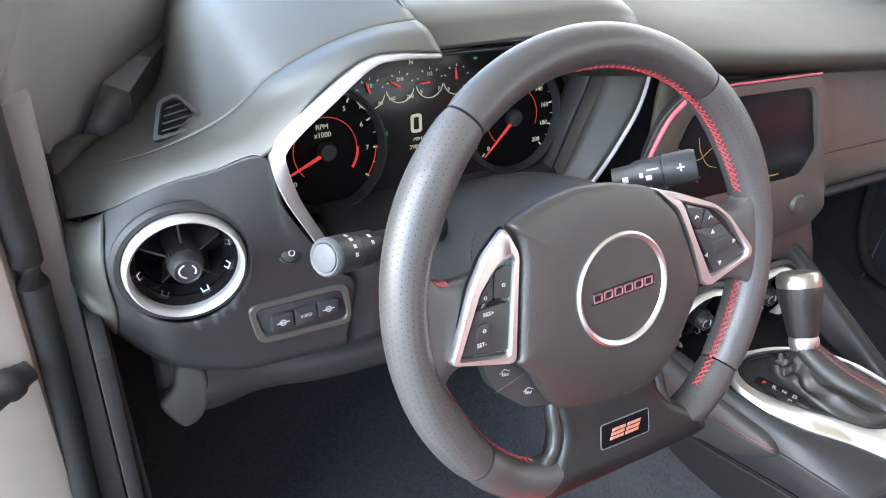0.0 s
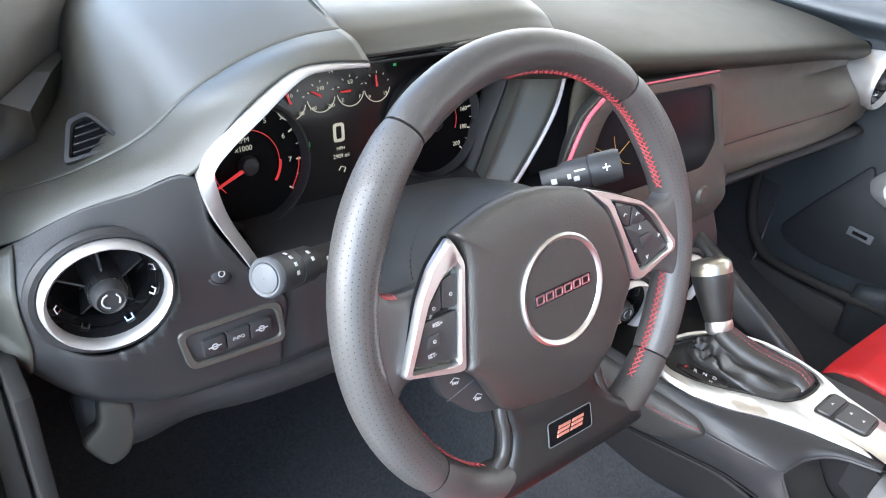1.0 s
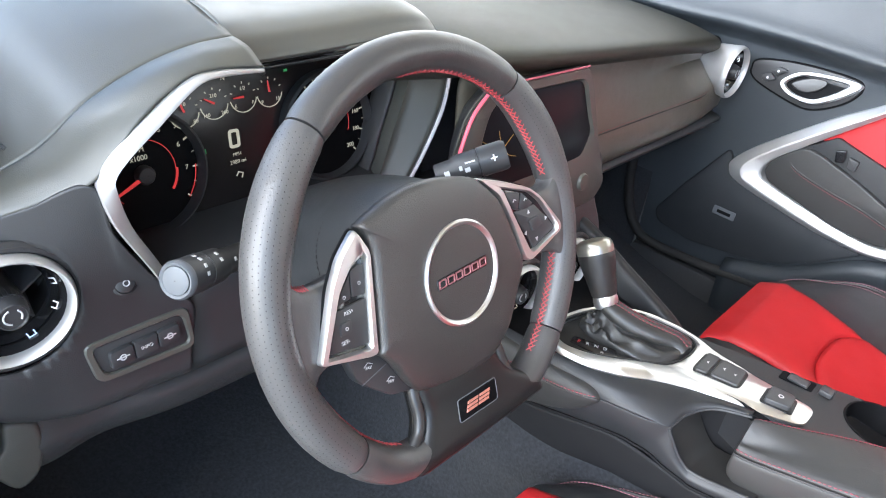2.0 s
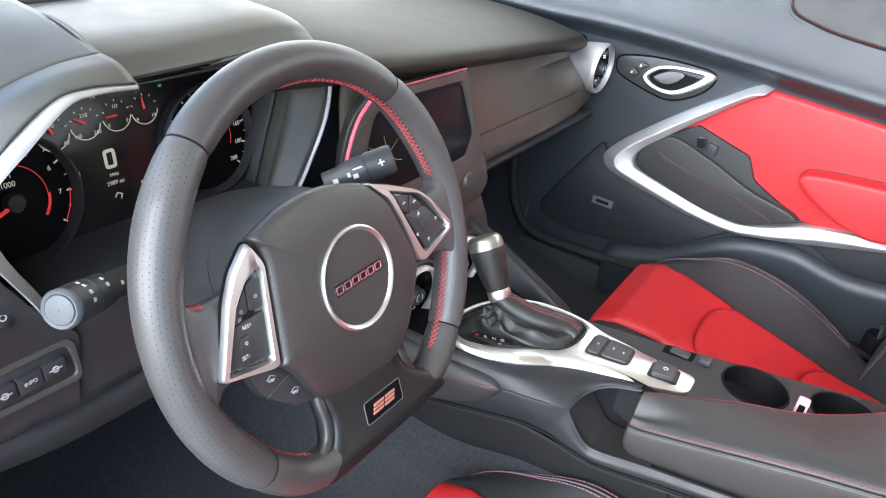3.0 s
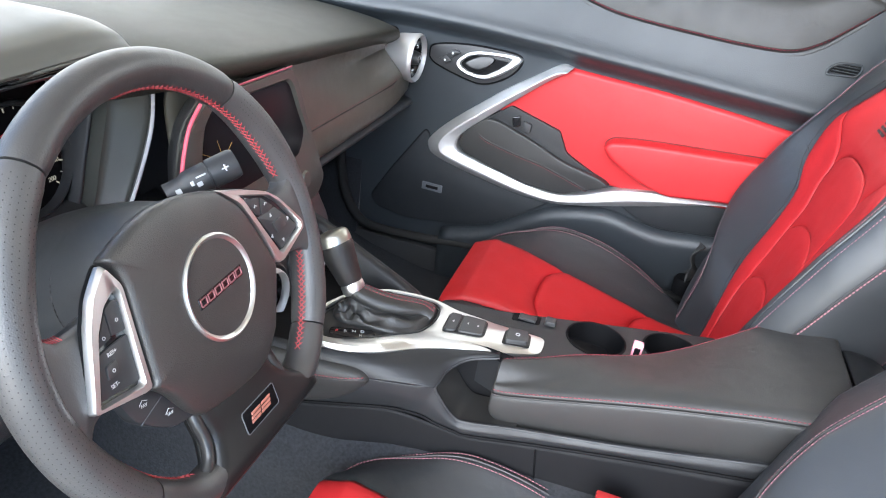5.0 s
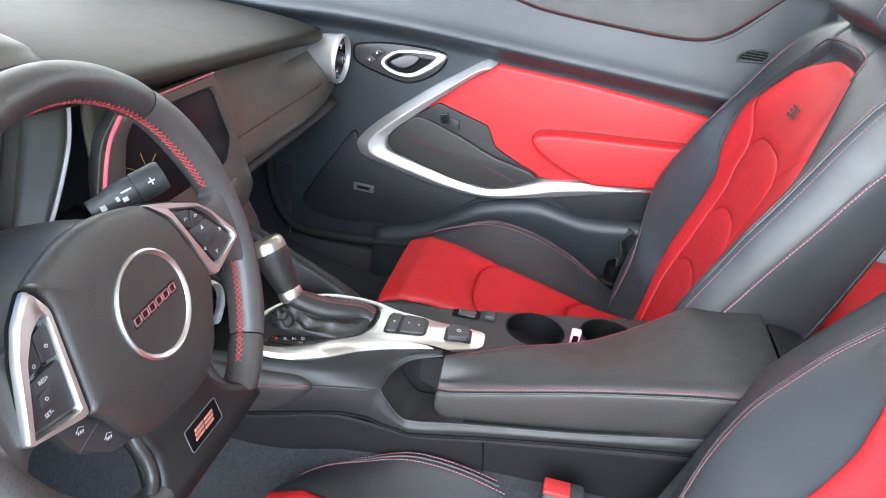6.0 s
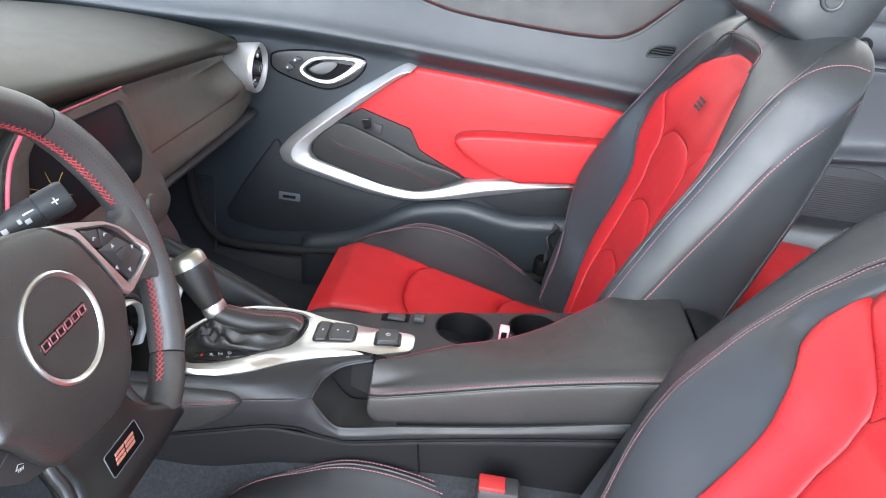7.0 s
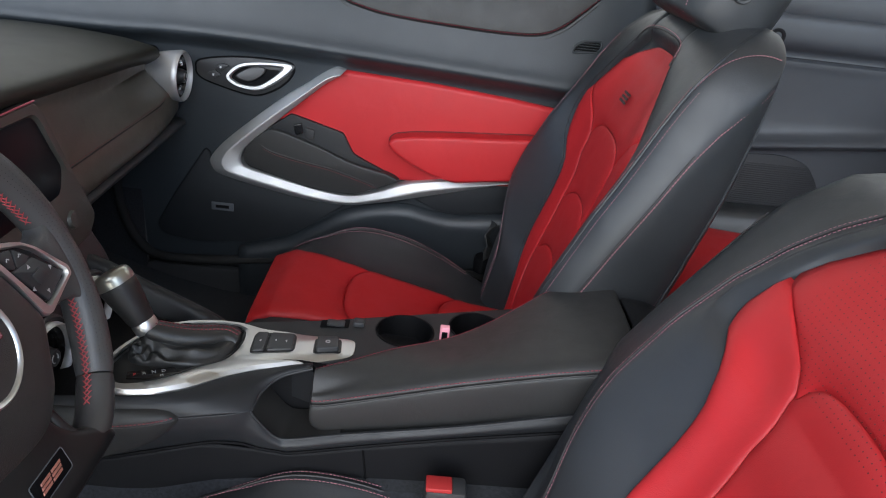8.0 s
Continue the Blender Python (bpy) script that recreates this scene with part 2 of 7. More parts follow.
def stitches(points, length=0.0036, gap=0.0014, radius=0.0006, lift=None):
    """Short threads along a line, each a small spindle."""
    line = spread(points, length + gap)
    verts, faces = [], []
    for a, b in zip(line, line[1:]):
        d = (b - a).normalized()
        s = d.cross(Vector((0.3, 0.5, 0.8))).normalized()
        w = s.cross(d)
        e = a + d * length
        n = len(verts)
        for c, r in ((a, 0.35), (a + d * length * 0.25, 1), (e - d * length * 0.25, 1), (e, 0.35)):
            verts += [tuple(c + radius * r * (math.cos(k * math.tau / 4) * s + math.sin(k * math.tau / 4) * w)) for k in range(4)]
        for i in range(3):
            faces += [(n + 4 * i + k, n + 4 * i + (k + 1) % 4, n + 4 * i + 4 + (k + 1) % 4, n + 4 * i + 4 + k) for k in range(4)]
    me = bpy.data.meshes.new("threads")
    me.from_pydata(verts, [], faces)
    bm = bmesh.new()
    bm.from_mesh(me)
    bpy.data.meshes.remove(me)
    return bm


def sewn(points, mat, parent, name="stitching", label="", **kw):
    ob = part(name, stitches(points, **kw), mat, parent, label)
    ob["kind"] = "stuff"
    return ob


def lettering(text, size, at, mat, parent, name="lettering", depth=0.0002):
    """Text in the built-in font as a mesh, centred in the frame at."""
    c = bpy.data.curves.new("text", "FONT")
    c.body, c.size, c.extrude, c.align_x, c.align_y = text, size, depth, "CENTER", "CENTER"
    ob = bpy.data.objects.new("text", c)
    scene.collection.objects.link(ob)
    bpy.context.view_layer.update()
    me = bpy.data.meshes.new_from_object(ob)
    bpy.data.objects.remove(ob)
    bm = bmesh.new()
    bm.from_mesh(me)
    bpy.data.meshes.remove(me)
    bpy.data.curves.remove(c)
    return part(name, bm, mat, parent, at=at)


def rounded(points, radius=0.01, steps=4):
    """A closed outline with rounded corners."""
    p = [Vector((q[0], q[1], 0)) for q in points]
    out = []
    for i in range(len(p)):
        a, b, c = p[i - 1], p[i], p[(i + 1) % len(p)]
        r = min(radius, (a - b).length * 0.45, (c - b).length * 0.45)
        s, e = b + (a - b).normalized() * r, b + (c - b).normalized() * r
        for k in range(steps + 1):
            t = k / steps
            out.append((s * (1 - t) ** 2 + b * 2 * t * (1 - t) + e * t * t)[:2])
    return out


def frame_of(origin, u, v):
    """A frame with x along u and y along v (made square)."""
    u = Vector(u).normalized()
    w = u.cross(Vector(v)).normalized()
    v = w.cross(u)
    m = Matrix((u, v, w)).transposed().to_4x4()
    m.translation = Vector(origin)
    return m


def ring_plate(outer, inner, depth, bevel, z0):
    """A frame between two outlines of as many points."""
    rows = [[Vector((*p, z0)) for p in outer], [Vector((*p, z0 + depth - bevel)) for p in outer]]
    rows.append([Vector((*(Vector(p) * 0.85 + Vector(q) * 0.15), z0 + depth)) for p, q in zip(outer, inner)])
    rows.append([Vector((*(Vector(p) * 0.2 + Vector(q) * 0.8), z0 + depth)) for p, q in zip(outer, inner)])
    rows += [[Vector((*p, z0 + depth - bevel)) for p in inner], [Vector((*p, z0)) for p in inner]]
    return sheet(rows, ring_u=True)


def speckle(name, dots, radius, mat, parent, at=None):
    """Many tiny punched holes as flat hexagons: places and the way each one faces."""
    verts, faces = [], []
    for p, n in dots:
        n = Vector(n).normalized()
        a = n.cross(Vector((0.31, 0.77, 0.55))).normalized()
        b = n.cross(a)
        k = len(verts)
        verts += [tuple(p + radius * (math.cos(t) * a + math.sin(t) * b)) for t in (0, 1.047, 2.094, 3.142, 4.189, 5.236)]
        verts.append(tuple(p + n * 0.00015))
        faces += [(k + q, k + (q + 1) % 6, k + 6) for q in range(6)]
    me = bpy.data.meshes.new(name)
    me.from_pydata(verts, [], faces)
    bm = bmesh.new()
    bm.from_mesh(me)
    bpy.data.meshes.remove(me)
    ob = part(name, bm, mat, parent, "tiny punched holes", at=at)
    ob["kind"] = "stuff"

# ---- floor, ground and shell ----
ground = part("ground", box(-30, 30, -30, 30, -0.36, -0.30, 0), CONCRETE)
tagged(ground, "pale grey concrete ground outside the car", "ground", kind="structure")
wall_out = part("backdrop_wall", box(4.0, 4.2, -14, 14, -0.3, 5.0, 0), WALL)
tagged(wall_out, "cream rendered wall beyond the passenger side", "wall", kind="structure")

# Added out of view: blocks the sky overhead, leaves the sides open.
overhead_shade = part("ceiling", box(-1.7, 2.2, -9, 1.6, 2.55, 2.75, 0), CEILING)
tagged(overhead_shade, "unseen warm beige ceiling added to cut the light from above", "ceiling", kind="structure")

rows = []
for y in (-1.6, -0.9, -0.4, 0.1, 0.45, 0.65, 0.78):
    z = 0.12 if y < 0.3 else 0.12 + (y - 0.3) * 0.75
    rows.append([(-0.74, y, z + 0.06), (-0.70, y, z + 0.01), (-0.45, y, z), (-0.235, y, z + 0.01), (-0.175, y, z + 0.11), (-0.136, y, z + 0.24),
                 (0.06, y, z + 0.24), (0.09, y, z + 0.10), (0.15, y, z + 0.01), (0.45, y, z), (0.70, y, z + 0.01), (0.74, y, z + 0.06)])
floor = part("floor", loft(rows, 3, 3), CARPET, solid=0.02)
tagged(floor, "charcoal carpet over the car floor and tunnel", "carpet", kind="structure")

# Windscreen header between the two posts; the folding top is down.
rows = [[(x, -0.10 * (x / 0.7) ** 2, z - 0.012), (x, -0.07 - 0.10 * (x / 0.7) ** 2, z - 0.004), (x, -0.09 - 0.10 * (x / 0.7) ** 2, z + 0.014), (x, -0.03 - 0.10 * (x / 0.7) ** 2, z + 0.026), (x, 0.02 - 0.10 * (x / 0.7) ** 2, z + 0.01)]
        for x, z in ((-0.70, 1.165), (-0.45, 1.185), (0.0, 1.195), (0.45, 1.185), (0.70, 1.165))]
LINER = material("warm_grey_header_trim", (0.10, 0.095, 0.09), 0.9, grain=0.6, grain_scale=500, vary=0.08, spec=0.1)
header = part("windscreen_header", loft(rows, 4, 4, ring_u=True, caps=True), LINER)
tagged(header, "dark trim of the windscreen header", "header", kind="structure")

# ---- dashboard ----
dash = thing("dashboard", (0, 0.3, 0.5), "charcoal soft-touch dashboard with hooded gauges and red stitching", "dashboard")

def cut_round(bm, centre, aim, radius):
    """Opens a surface round an axis."""
    c, a = Vector(centre), Vector(aim).normalized()
    gone = []
    for f in bm.faces:
        d = f.calc_center_median() - c
        if abs(d.dot(a)) < 0.06 and (d - a * d.dot(a)).length < radius:
            gone.append(f)
    bmesh.ops.delete(bm, geom=gone, context="FACES")
    rim = {v for e in bm.edges if e.is_boundary for v in e.verts}
    for v in rim:
        d = v.co - c
        s = d - a * d.dot(a)
        if abs(d.dot(a)) < 0.06 and s.length < radius * 1.16:
            v.co += s.normalized() * (radius - s.length)
    loose = [v for v in bm.verts if not v.link_faces]
    bmesh.ops.delete(bm, geom=loose, context="VERTS")
    return bm


VENT_L, AIM_L = (-0.6665, 0.181, 0.6665), (-0.06, -0.88, 0.47)

# Upper pad: the whole top, from the brow to the windscreen.
BROW = [(-0.30, 0.20, 0.800), (-0.13, 0.15, 0.798), (0.09, 0.148, 0.779), (0.30, 0.163, 0.757), (0.50, 0.183, 0.733), (0.60, 0.193, 0.718), (0.655, 0.215, 0.700), (0.675, 0.26, 0.685)]
rows = []
for x, y, z in BROW:
    e = max(0.0, (x - 0.55) / 0.12)
    rows.append([(x, y + 0.022, z - 0.022), (x, y + 0.004, z - 0.010), (x, y, z), (x, y + 0.012, z + 0.010), (x, y + 0.08, z + 0.024 - 0.006 * e),
                 (x, y + 0.20, z + 0.032 - 0.012 * e), (x, 0.55, z + 0.028 - 0.010 * e), (x, 0.80, z + 0.005)])
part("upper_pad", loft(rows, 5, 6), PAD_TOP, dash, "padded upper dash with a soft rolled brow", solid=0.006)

# Passenger face: from under the brow down past the stitched seam to the lower edge.
def face_at(x):
    """The face of the passenger side, top to bottom, at x."""
    b = min(max((x + 0.30) / 0.96, 0), 1)
    by = np.interp(x, [p[0] for p in BROW], [p[1] for p in BROW])
    bz = np.interp(x, [p[0] for p in BROW], [p[2] for p in BROW])
    f = max(0.0, (x - 0.52) / 0.14)
    return [(x, by + 0.024, bz - 0.014), (x, by + 0.030, bz - 0.045), (x, by + 0.022 + 0.012 * f, 0.690 - 0.010 * b), (x, 0.170 + 0.02 * f, 0.650 - 0.008 * b),
            (x, 0.163 + 0.02 * f, 0.632 - 0.008 * b), (x, 0.160 + 0.02 * f, 0.600), (x, 0.165 + 0.02 * f, 0.582), (x, 0.19 + 0.02 * f, 0.572)]
XS = [-0.16, 0.0, 0.15, 0.30, 0.45, 0.56, 0.62, 0.672]
VENT_R, AIM_R = (0.644, 0.162, 0.666), (-0.02, -0.98, 0.16)
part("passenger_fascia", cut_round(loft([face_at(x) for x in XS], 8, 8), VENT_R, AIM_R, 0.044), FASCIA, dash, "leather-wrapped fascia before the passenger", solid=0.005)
for dz, mat in ((0.0, SEAM), (0.004, THREAD), (-0.004, THREAD)):
    line = [(x, 0.1630 + 0.02 * max(0, (x - 0.52) / 0.14), 0.641 + dz - 0.008 * (x + 0.3) / 0.96) for x in np.linspace(0.06, 0.62, 24)]
    if mat is SEAM:
        part("seam", tube(line, 0.0011, 6), SEAM, dash)
    else:
        sewn(line, THREAD, dash, radius=0.0005, length=0.004, gap=0.003)
low = [[(x, 0.20, 0.575), (x, 0.170, 0.570), (x, 0.168, 0.560), (x, 0.20, 0.545), (x, 0.26, 0.49), (x, 0.34, 0.40), (x, 0.42, 0.36)] for x in (-0.10, 0.1, 0.3, 0.5, 0.66)]
part("glovebox", loft(low, 4, 3), DASH_LOW, dash, "dark hard-plastic glovebox under the fascia", solid=0.006)


def turbine_vent(name, centre, aim, radius, label, cup=0.010):
    """A round vent with a bright ring, a recessed barrel, five vanes, a hub and bright tabs."""
    v = thing(name, centre, label, "air vent", "round dash vents")
    a = Vector(aim).normalized()
    m = frame_of(centre, Vector((0, 0, 1)).cross(a), (0, 0, 1))
    r = radius
    low = 0.0 if cup < 0.02 else 0.045
    part("groove", lathe([(r * 1.085, -0.014 - low), (r * 1.08, -0.012 - low), (r * 0.80, -0.012 - low), (r * 0.80, -0.014 - low)], 64), DARK, v, "dark groove round the ring", at=m)
    part("ring", lathe([(r * (0.98 if cup < 0.02 else 0.78), -cup), (r * (0.99 if cup < 0.02 else 0.90), -0.6 * cup), (r * 1.0, -0.004), (r * 1.02, 0.000), (r * 0.99, 0.006), (r * 0.95, 0.0080), (r * 0.905, 0.006), (r * 0.885, 0.000), (r * 0.88, -0.006)], 64), SATIN, v, "bright satin metal ring", at=m)
    if cup < 0.02:
        part("flange", lathe([(r * 1.01, -0.003), (r * 1.05, -0.0006), (r * 1.13, 0.0000), (r * 1.20, -0.0035), (r * 1.20, -0.006)], 64), DASH_LOW, v, "smooth dark flange", at=m)
    barrel = part("barrel", lathe([(r * 0.885, -0.003), (r * 0.84, -0.010), (r * 0.72, -0.024), (r * 0.70, -0.022), (r * 0.68, -0.026), (r * 0.65, -0.055), (0.0005, -0.057)], 48), GLOSS, v, "gloss black barrel", at=m)
    hub = part("hub", lathe([(r * 0.30, -0.045), (r * 0.29, -0.006), (r * 0.27, 0.004), (r * 0.235, 0.009), (r * 0.215, 0.0095), (r * 0.20, 0.0080), (0.0003, 0.0080)], 32), BUTTON, v, "knurled black hub", at=m)
    for k in range(28):
        t = k * math.tau / 28
        part("knurl", box(r * 0.282, r * 0.302, -0.0011, 0.0011, -0.012, -0.001, 0), BUTTON, hub, at=m @ Matrix.Rotation(t, 4, "Z"))
    arc = [(r * 0.135 * math.cos(k), r * 0.135 * math.sin(k), 0.0086) for k in np.linspace(1.9, 4.5, 12)]
    part("hub_mark", tube(arc, 0.0008, 5), PRINT, hub, "pale arc mark", at=m)
    arc = [(-p[0], -p[1], p[2]) for p in arc[3:10]]
    part("hub_mark", tube(arc, 0.0008, 5), PRINT, hub, at=m)
    for k in range(5):
        t = math.radians(20 + 72 * k)
        d, s = Vector((math.cos(t), math.sin(t), 0)), Vector((-math.sin(t), math.cos(t), 0))
        vane = [[d * q - s * 0.0009 + Vector((0, 0, z)), d * q + s * 0.0009 + Vector((0, 0, z)), d * q + s * 0.006 + Vector((0, 0, -0.05)), d * q + s * 0.003 + Vector((0, 0, -0.05))] for q, z in ((r * 0.26, -0.012), (r * 0.70, -0.022))]
        part("vane", sheet(vane, ring_u=True, caps=True), BUTTON, barrel, at=m)
    for t in (-68, -22, 14, 52, -120, 196) if cup < 0.02 else range(0, 360, 24):
        c, s = math.cos(radians(t)), math.sin(radians(t))
        q = frame_of((r * 0.80 * c, r * 0.80 * s, -0.0125), (c, s, 0.9), (-s, c, 0))
        U = [(-0.0025, -0.0036), (0.0024, -0.0036), (0.0024, 0.0036), (-0.0025, 0.0036)]
        part("tab", ring_plate(U, [(-0.0025, -0.0022), (0.0010, -0.0018), (0.0010, 0.0018), (-0.0025, 0.0022)], 0.0022, 0.0005, 0.0), CHROME, barrel, "small chrome bracket", at=m @ q)
    return v


turbine_vent("air_vent", VENT_L, AIM_L, 0.0485, "round turbine air vent with satin metal ring beside the driver")
turbine_vent("air_vent", VENT_R, AIM_R, 0.051, "round turbine air vent with satin metal ring at the dash end", 0.060)


# Driver side: curves of the hood's front edge, its lower crease and its crest.
TRIM_OUT = [(-0.458, 0.152, 0.835), (-0.498, 0.152, 0.839), (-0.526, 0.152, 0.835), (-0.562, 0.154, 0.809), (-0.584, 0.155, 0.789), (-0.597, 0.157, 0.770), (-0.597, 0.158, 0.752), (-0.586, 0.161, 0.720), (-0.560, 0.166, 0.671), (-0.545, 0.170, 0.64)]
TRIM_IN = [(-0.4581, 0.152, 0.8301), (-0.4936, 0.15, 0.8316), (-0.5169, 0.146, 0.8289), (-0.5487, 0.146, 0.8018), (-0.5687, 0.146, 0.7865), (-0.5829, 0.146, 0.7732), (-0.5842, 0.146, 0.7643), (-0.5649, 0.172, 0.7133), (-0.5404, 0.186, 0.6648), (-0.5222, 0.196, 0.626)]
CREST = [(-0.464, 0.186, 0.851), (-0.500, 0.192, 0.8455), (-0.540, 0.197, 0.832), (-0.582, 0.202, 0.809), (-0.613, 0.210, 0.780), (-0.642, 0.220, 0.761), (-0.677, 0.235, 0.743), (-0.714, 0.256, 0.728), (-0.742, 0.280, 0.712)]
CREASE = [(-0.459, 0.153, 0.836), (-0.498, 0.1525, 0.840), (-0.527, 0.1525, 0.836), (-0.5625, 0.1545, 0.8105), (-0.598, 0.160, 0.768), (-0.628, 0.178, 0.751), (-0.665, 0.196, 0.736), (-0.710, 0.216, 0.711), (-0.743, 0.248, 0.690)]
band = [[Vector(a).lerp(Vector(b), f) + Vector((0, -0.5, 0.85)) * 0.005 * math.sin(math.pi * f) for a, b in zip(CREASE, CREST)] for f in (0, 0.15, 0.5, 0.85, 1)]
part("hood_band", loft([list(r) for r in band], 6, 3), DASH, dash, "soft band round the gauge hood", solid=0.003)
BACK = [(-0.450, 0.40, 0.850), (-0.490, 0.41, 0.850), (-0.530, 0.42, 0.845), (-0.570, 0.43, 0.832), (-0.590, 0.43, 0.818), (-0.610, 0.43, 0.796), (-0.634, 0.41, 0.738), (-0.70, 0.37, 0.718), (-0.745, 0.35, 0.705)]
FAR = [(-0.42, 0.78, 0.80), (-0.45, 0.78, 0.80), (-0.48, 0.78, 0.80), (-0.52, 0.78, 0.80), (-0.53, 0.78, 0.795), (-0.545, 0.78, 0.785), (-0.60, 0.76, 0.71), (-0.68, 0.72, 0.69), (-0.745, 0.70, 0.68)]
top_rows = []
for f, g, lift in ((0, 0, 0), (0.10, 0, 0.004), (0.35, 0, 0.011), (0.7, 0, 0.012), (1, 0, 0.0), (1, 0.5, 0.0), (1, 1, 0.0)):
    row = []
    for k, (a, b, c) in enumerate(zip(CREST, BACK, FAR)):
        p = Vector(a).lerp(Vector(b), f).lerp(Vector(c), g)
        p.z += lift * (1.0 if k < 6 else 0.4 if k < 7 else 0.2)
        row.append(p)
    top_rows.append(row)
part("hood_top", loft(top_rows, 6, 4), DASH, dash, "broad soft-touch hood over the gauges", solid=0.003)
tip = [[Vector((-0.458, 0.152, 0.835)), Vector((-0.461, 0.168, 0.846)), Vector((-0.464, 0.186, 0.851)), Vector((-0.458, 0.26, 0.864)), Vector((-0.450, 0.40, 0.850))],
       [Vector((-0.454, 0.156, 0.8275)), Vector((-0.455, 0.172, 0.8275)), Vector((-0.456, 0.19, 0.8275)), Vector((-0.450, 0.26, 0.8275)), Vector((-0.446, 0.40, 0.8275))]]
part("hood_side", loft(tip, 4, 2), DASH, dash, solid=0.003)
strip = [[Vector(a).lerp(Vector(b), f) + Vector((0, -h, 0)) for a, b in zip(TRIM_OUT, TRIM_IN)] for f, h in ((0, -0.006), (0, 0.000), (0.05, 0.0015), (0.25, 0.002), (0.5, 0.0018), (0.68, 0.0008), (0.72, -0.001), (0.80, -0.05))]
part("hood_trim", sheet([smooth(r, 6) for r in strip]), SATIN, dash, "satin metal trim round the gauges", sharp=30)

# Face below the crease: holds the vent, a dimmer and a row of keys.
LIP = [(-0.751, 0.262, 0.645), (-0.745, 0.222, 0.628), (-0.726, 0.205, 0.597), (-0.688, 0.194, 0.556), (-0.635, 0.187, 0.535), (-0.595, 0.186, 0.529), (-0.560, 0.187, 0.527), (-0.522, 0.187, 0.524)]
MID2 = [(-0.750, 0.258, 0.655), (-0.742, 0.222, 0.645), (-0.722, 0.200, 0.622), (-0.690, 0.182, 0.595), (-0.637, 0.180, 0.572), (-0.595, 0.181, 0.567), (-0.560, 0.181, 0.564), (-0.520, 0.181, 0.562)]
MID1 = [(-0.748, 0.254, 0.672), (-0.742, 0.222, 0.675), (-0.724, 0.198, 0.668), (-0.690, 0.182, 0.665), (-0.640, 0.178, 0.655), (-0.595, 0.178, 0.650), (-0.565, 0.180, 0.632), (-0.515, 0.181, 0.605)]
HIGH = [(-0.744, 0.250, 0.688), (-0.734, 0.228, 0.697), (-0.716, 0.218, 0.708), (-0.676, 0.200, 0.733), (-0.640, 0.184, 0.747), (-0.602, 0.162, 0.764), (-0.588, 0.164, 0.716), (-0.545, 0.176, 0.640)]
BACKL = [(-0.751, 0.32, 0.640), (-0.745, 0.27, 0.612), (-0.726, 0.26, 0.580), (-0.688, 0.25, 0.535), (-0.635, 0.245, 0.512), (-0.595, 0.245, 0.505), (-0.560, 0.245, 0.502), (-0.522, 0.245, 0.50)]
face = loft([HIGH, [tuple(Vector(a).lerp(Vector(b), 0.3)) for a, b in zip(HIGH, MID1)], MID1, MID2, LIP, BACKL], 14, 12)
# Same skin as the band; its shade is put in with the darker DASH_LOW.
part("driver_face", cut_round(face, VENT_L, AIM_L, 0.0515), DASH_LOW, dash, "rounded face that holds the vent, its shade painted in darker", solid=0.003)
ends = [[Vector(q) + Vector((-0.0016, -0.0022, 0)) for q in r[:3]] for r in (HIGH, MID1, MID2, LIP, BACKL)]
part("end_band", loft(ends, 6, 6), DASH, dash, "soft band round the end of the dash", solid=0.002)
# Outer flank of the dash end, towards the door opening.
flank = [[(-0.742, 0.282, 0.712), (-0.745, 0.262, 0.69), (-0.751, 0.262, 0.645), (-0.748, 0.30, 0.60)], [(-0.755, 0.40, 0.72), (-0.76, 0.40, 0.69), (-0.76, 0.40, 0.645), (-0.755, 0.40, 0.58)]]
part("dash_flank", loft(flank, 4, 3), DASH, dash, solid=0.003)

# Small wedge-shaped side vent on the crest.
WV = frame_of((-0.641, 0.243, 0.769), (0.93, -0.16, 0.26), (0.02, 0.62, 0.78)) @ Matrix.Translation((0.002, 0, 0.005)) @ Matrix.Scale(1.12, 4)
WO = rounded([(-0.0295, -0.0125), (-0.0165, 0.0155), (-0.0020, 0.0175), (0.0115, -0.0060), (0.0040, -0.0135)], 0.004, 4)
WI = rounded([(-0.0235, -0.0092), (-0.0135, 0.0115), (-0.0030, 0.0130), (0.0070, -0.0052), (0.0018, -0.0098)], 0.003, 4)
wedge = thing("side_vent", (-0.652, 0.250, 0.762), "small wedge-shaped demister vent on the dash end", "air vent")
part("frame", ring_plate(WO, WI, 0.007, 0.003, -0.004), DASH_LOW, wedge, at=WV)
part("hollow", prism(WI, 0.002, 0, z0=-0.004), DARK, wedge, at=WV)
for k in range(4):
    z = -0.0065 + 0.0050 * k
    part("slat", box(-0.0210 + 0.0026 * k, 0.0040 - 0.0018 * abs(k - 0.5), z - 0.0005, z + 0.0005, -0.003, 0.0010, 0.0002), BUTTON, wedge, at=WV)

# Dimmer wheel and the row of three keys.
dim = thing("dimmer_knob", (-0.579, 0.172, 0.658), "small black dimmer knob with pale symbol", "knob")
DM = frame_of((-0.579, 0.179, 0.659), (1, 0, 0), (0, 0.35, 0.94))
part("bezel", lathe([(0.0115, -0.004), (0.0115, 0.002), (0.0095, 0.003), (0.009, -0.002)], 32), DASH_LOW, dim, at=DM)
part("knob", lathe([(0.0088, -0.003), (0.0088, 0.004), (0.007, 0.0055), (0.0005, 0.0055)], 32), BUTTON, dim, at=DM)
part("symbol", lathe([(0.0030, 0.0056), (0.0030, 0.0060), (0.0021, 0.0060), (0.0021, 0.0056)], 20), PRINT, dim, at=DM)
keys = thing("dash_keys", (-0.568, 0.175, 0.59), "row of three black keys in a raised surround", "switch panel")
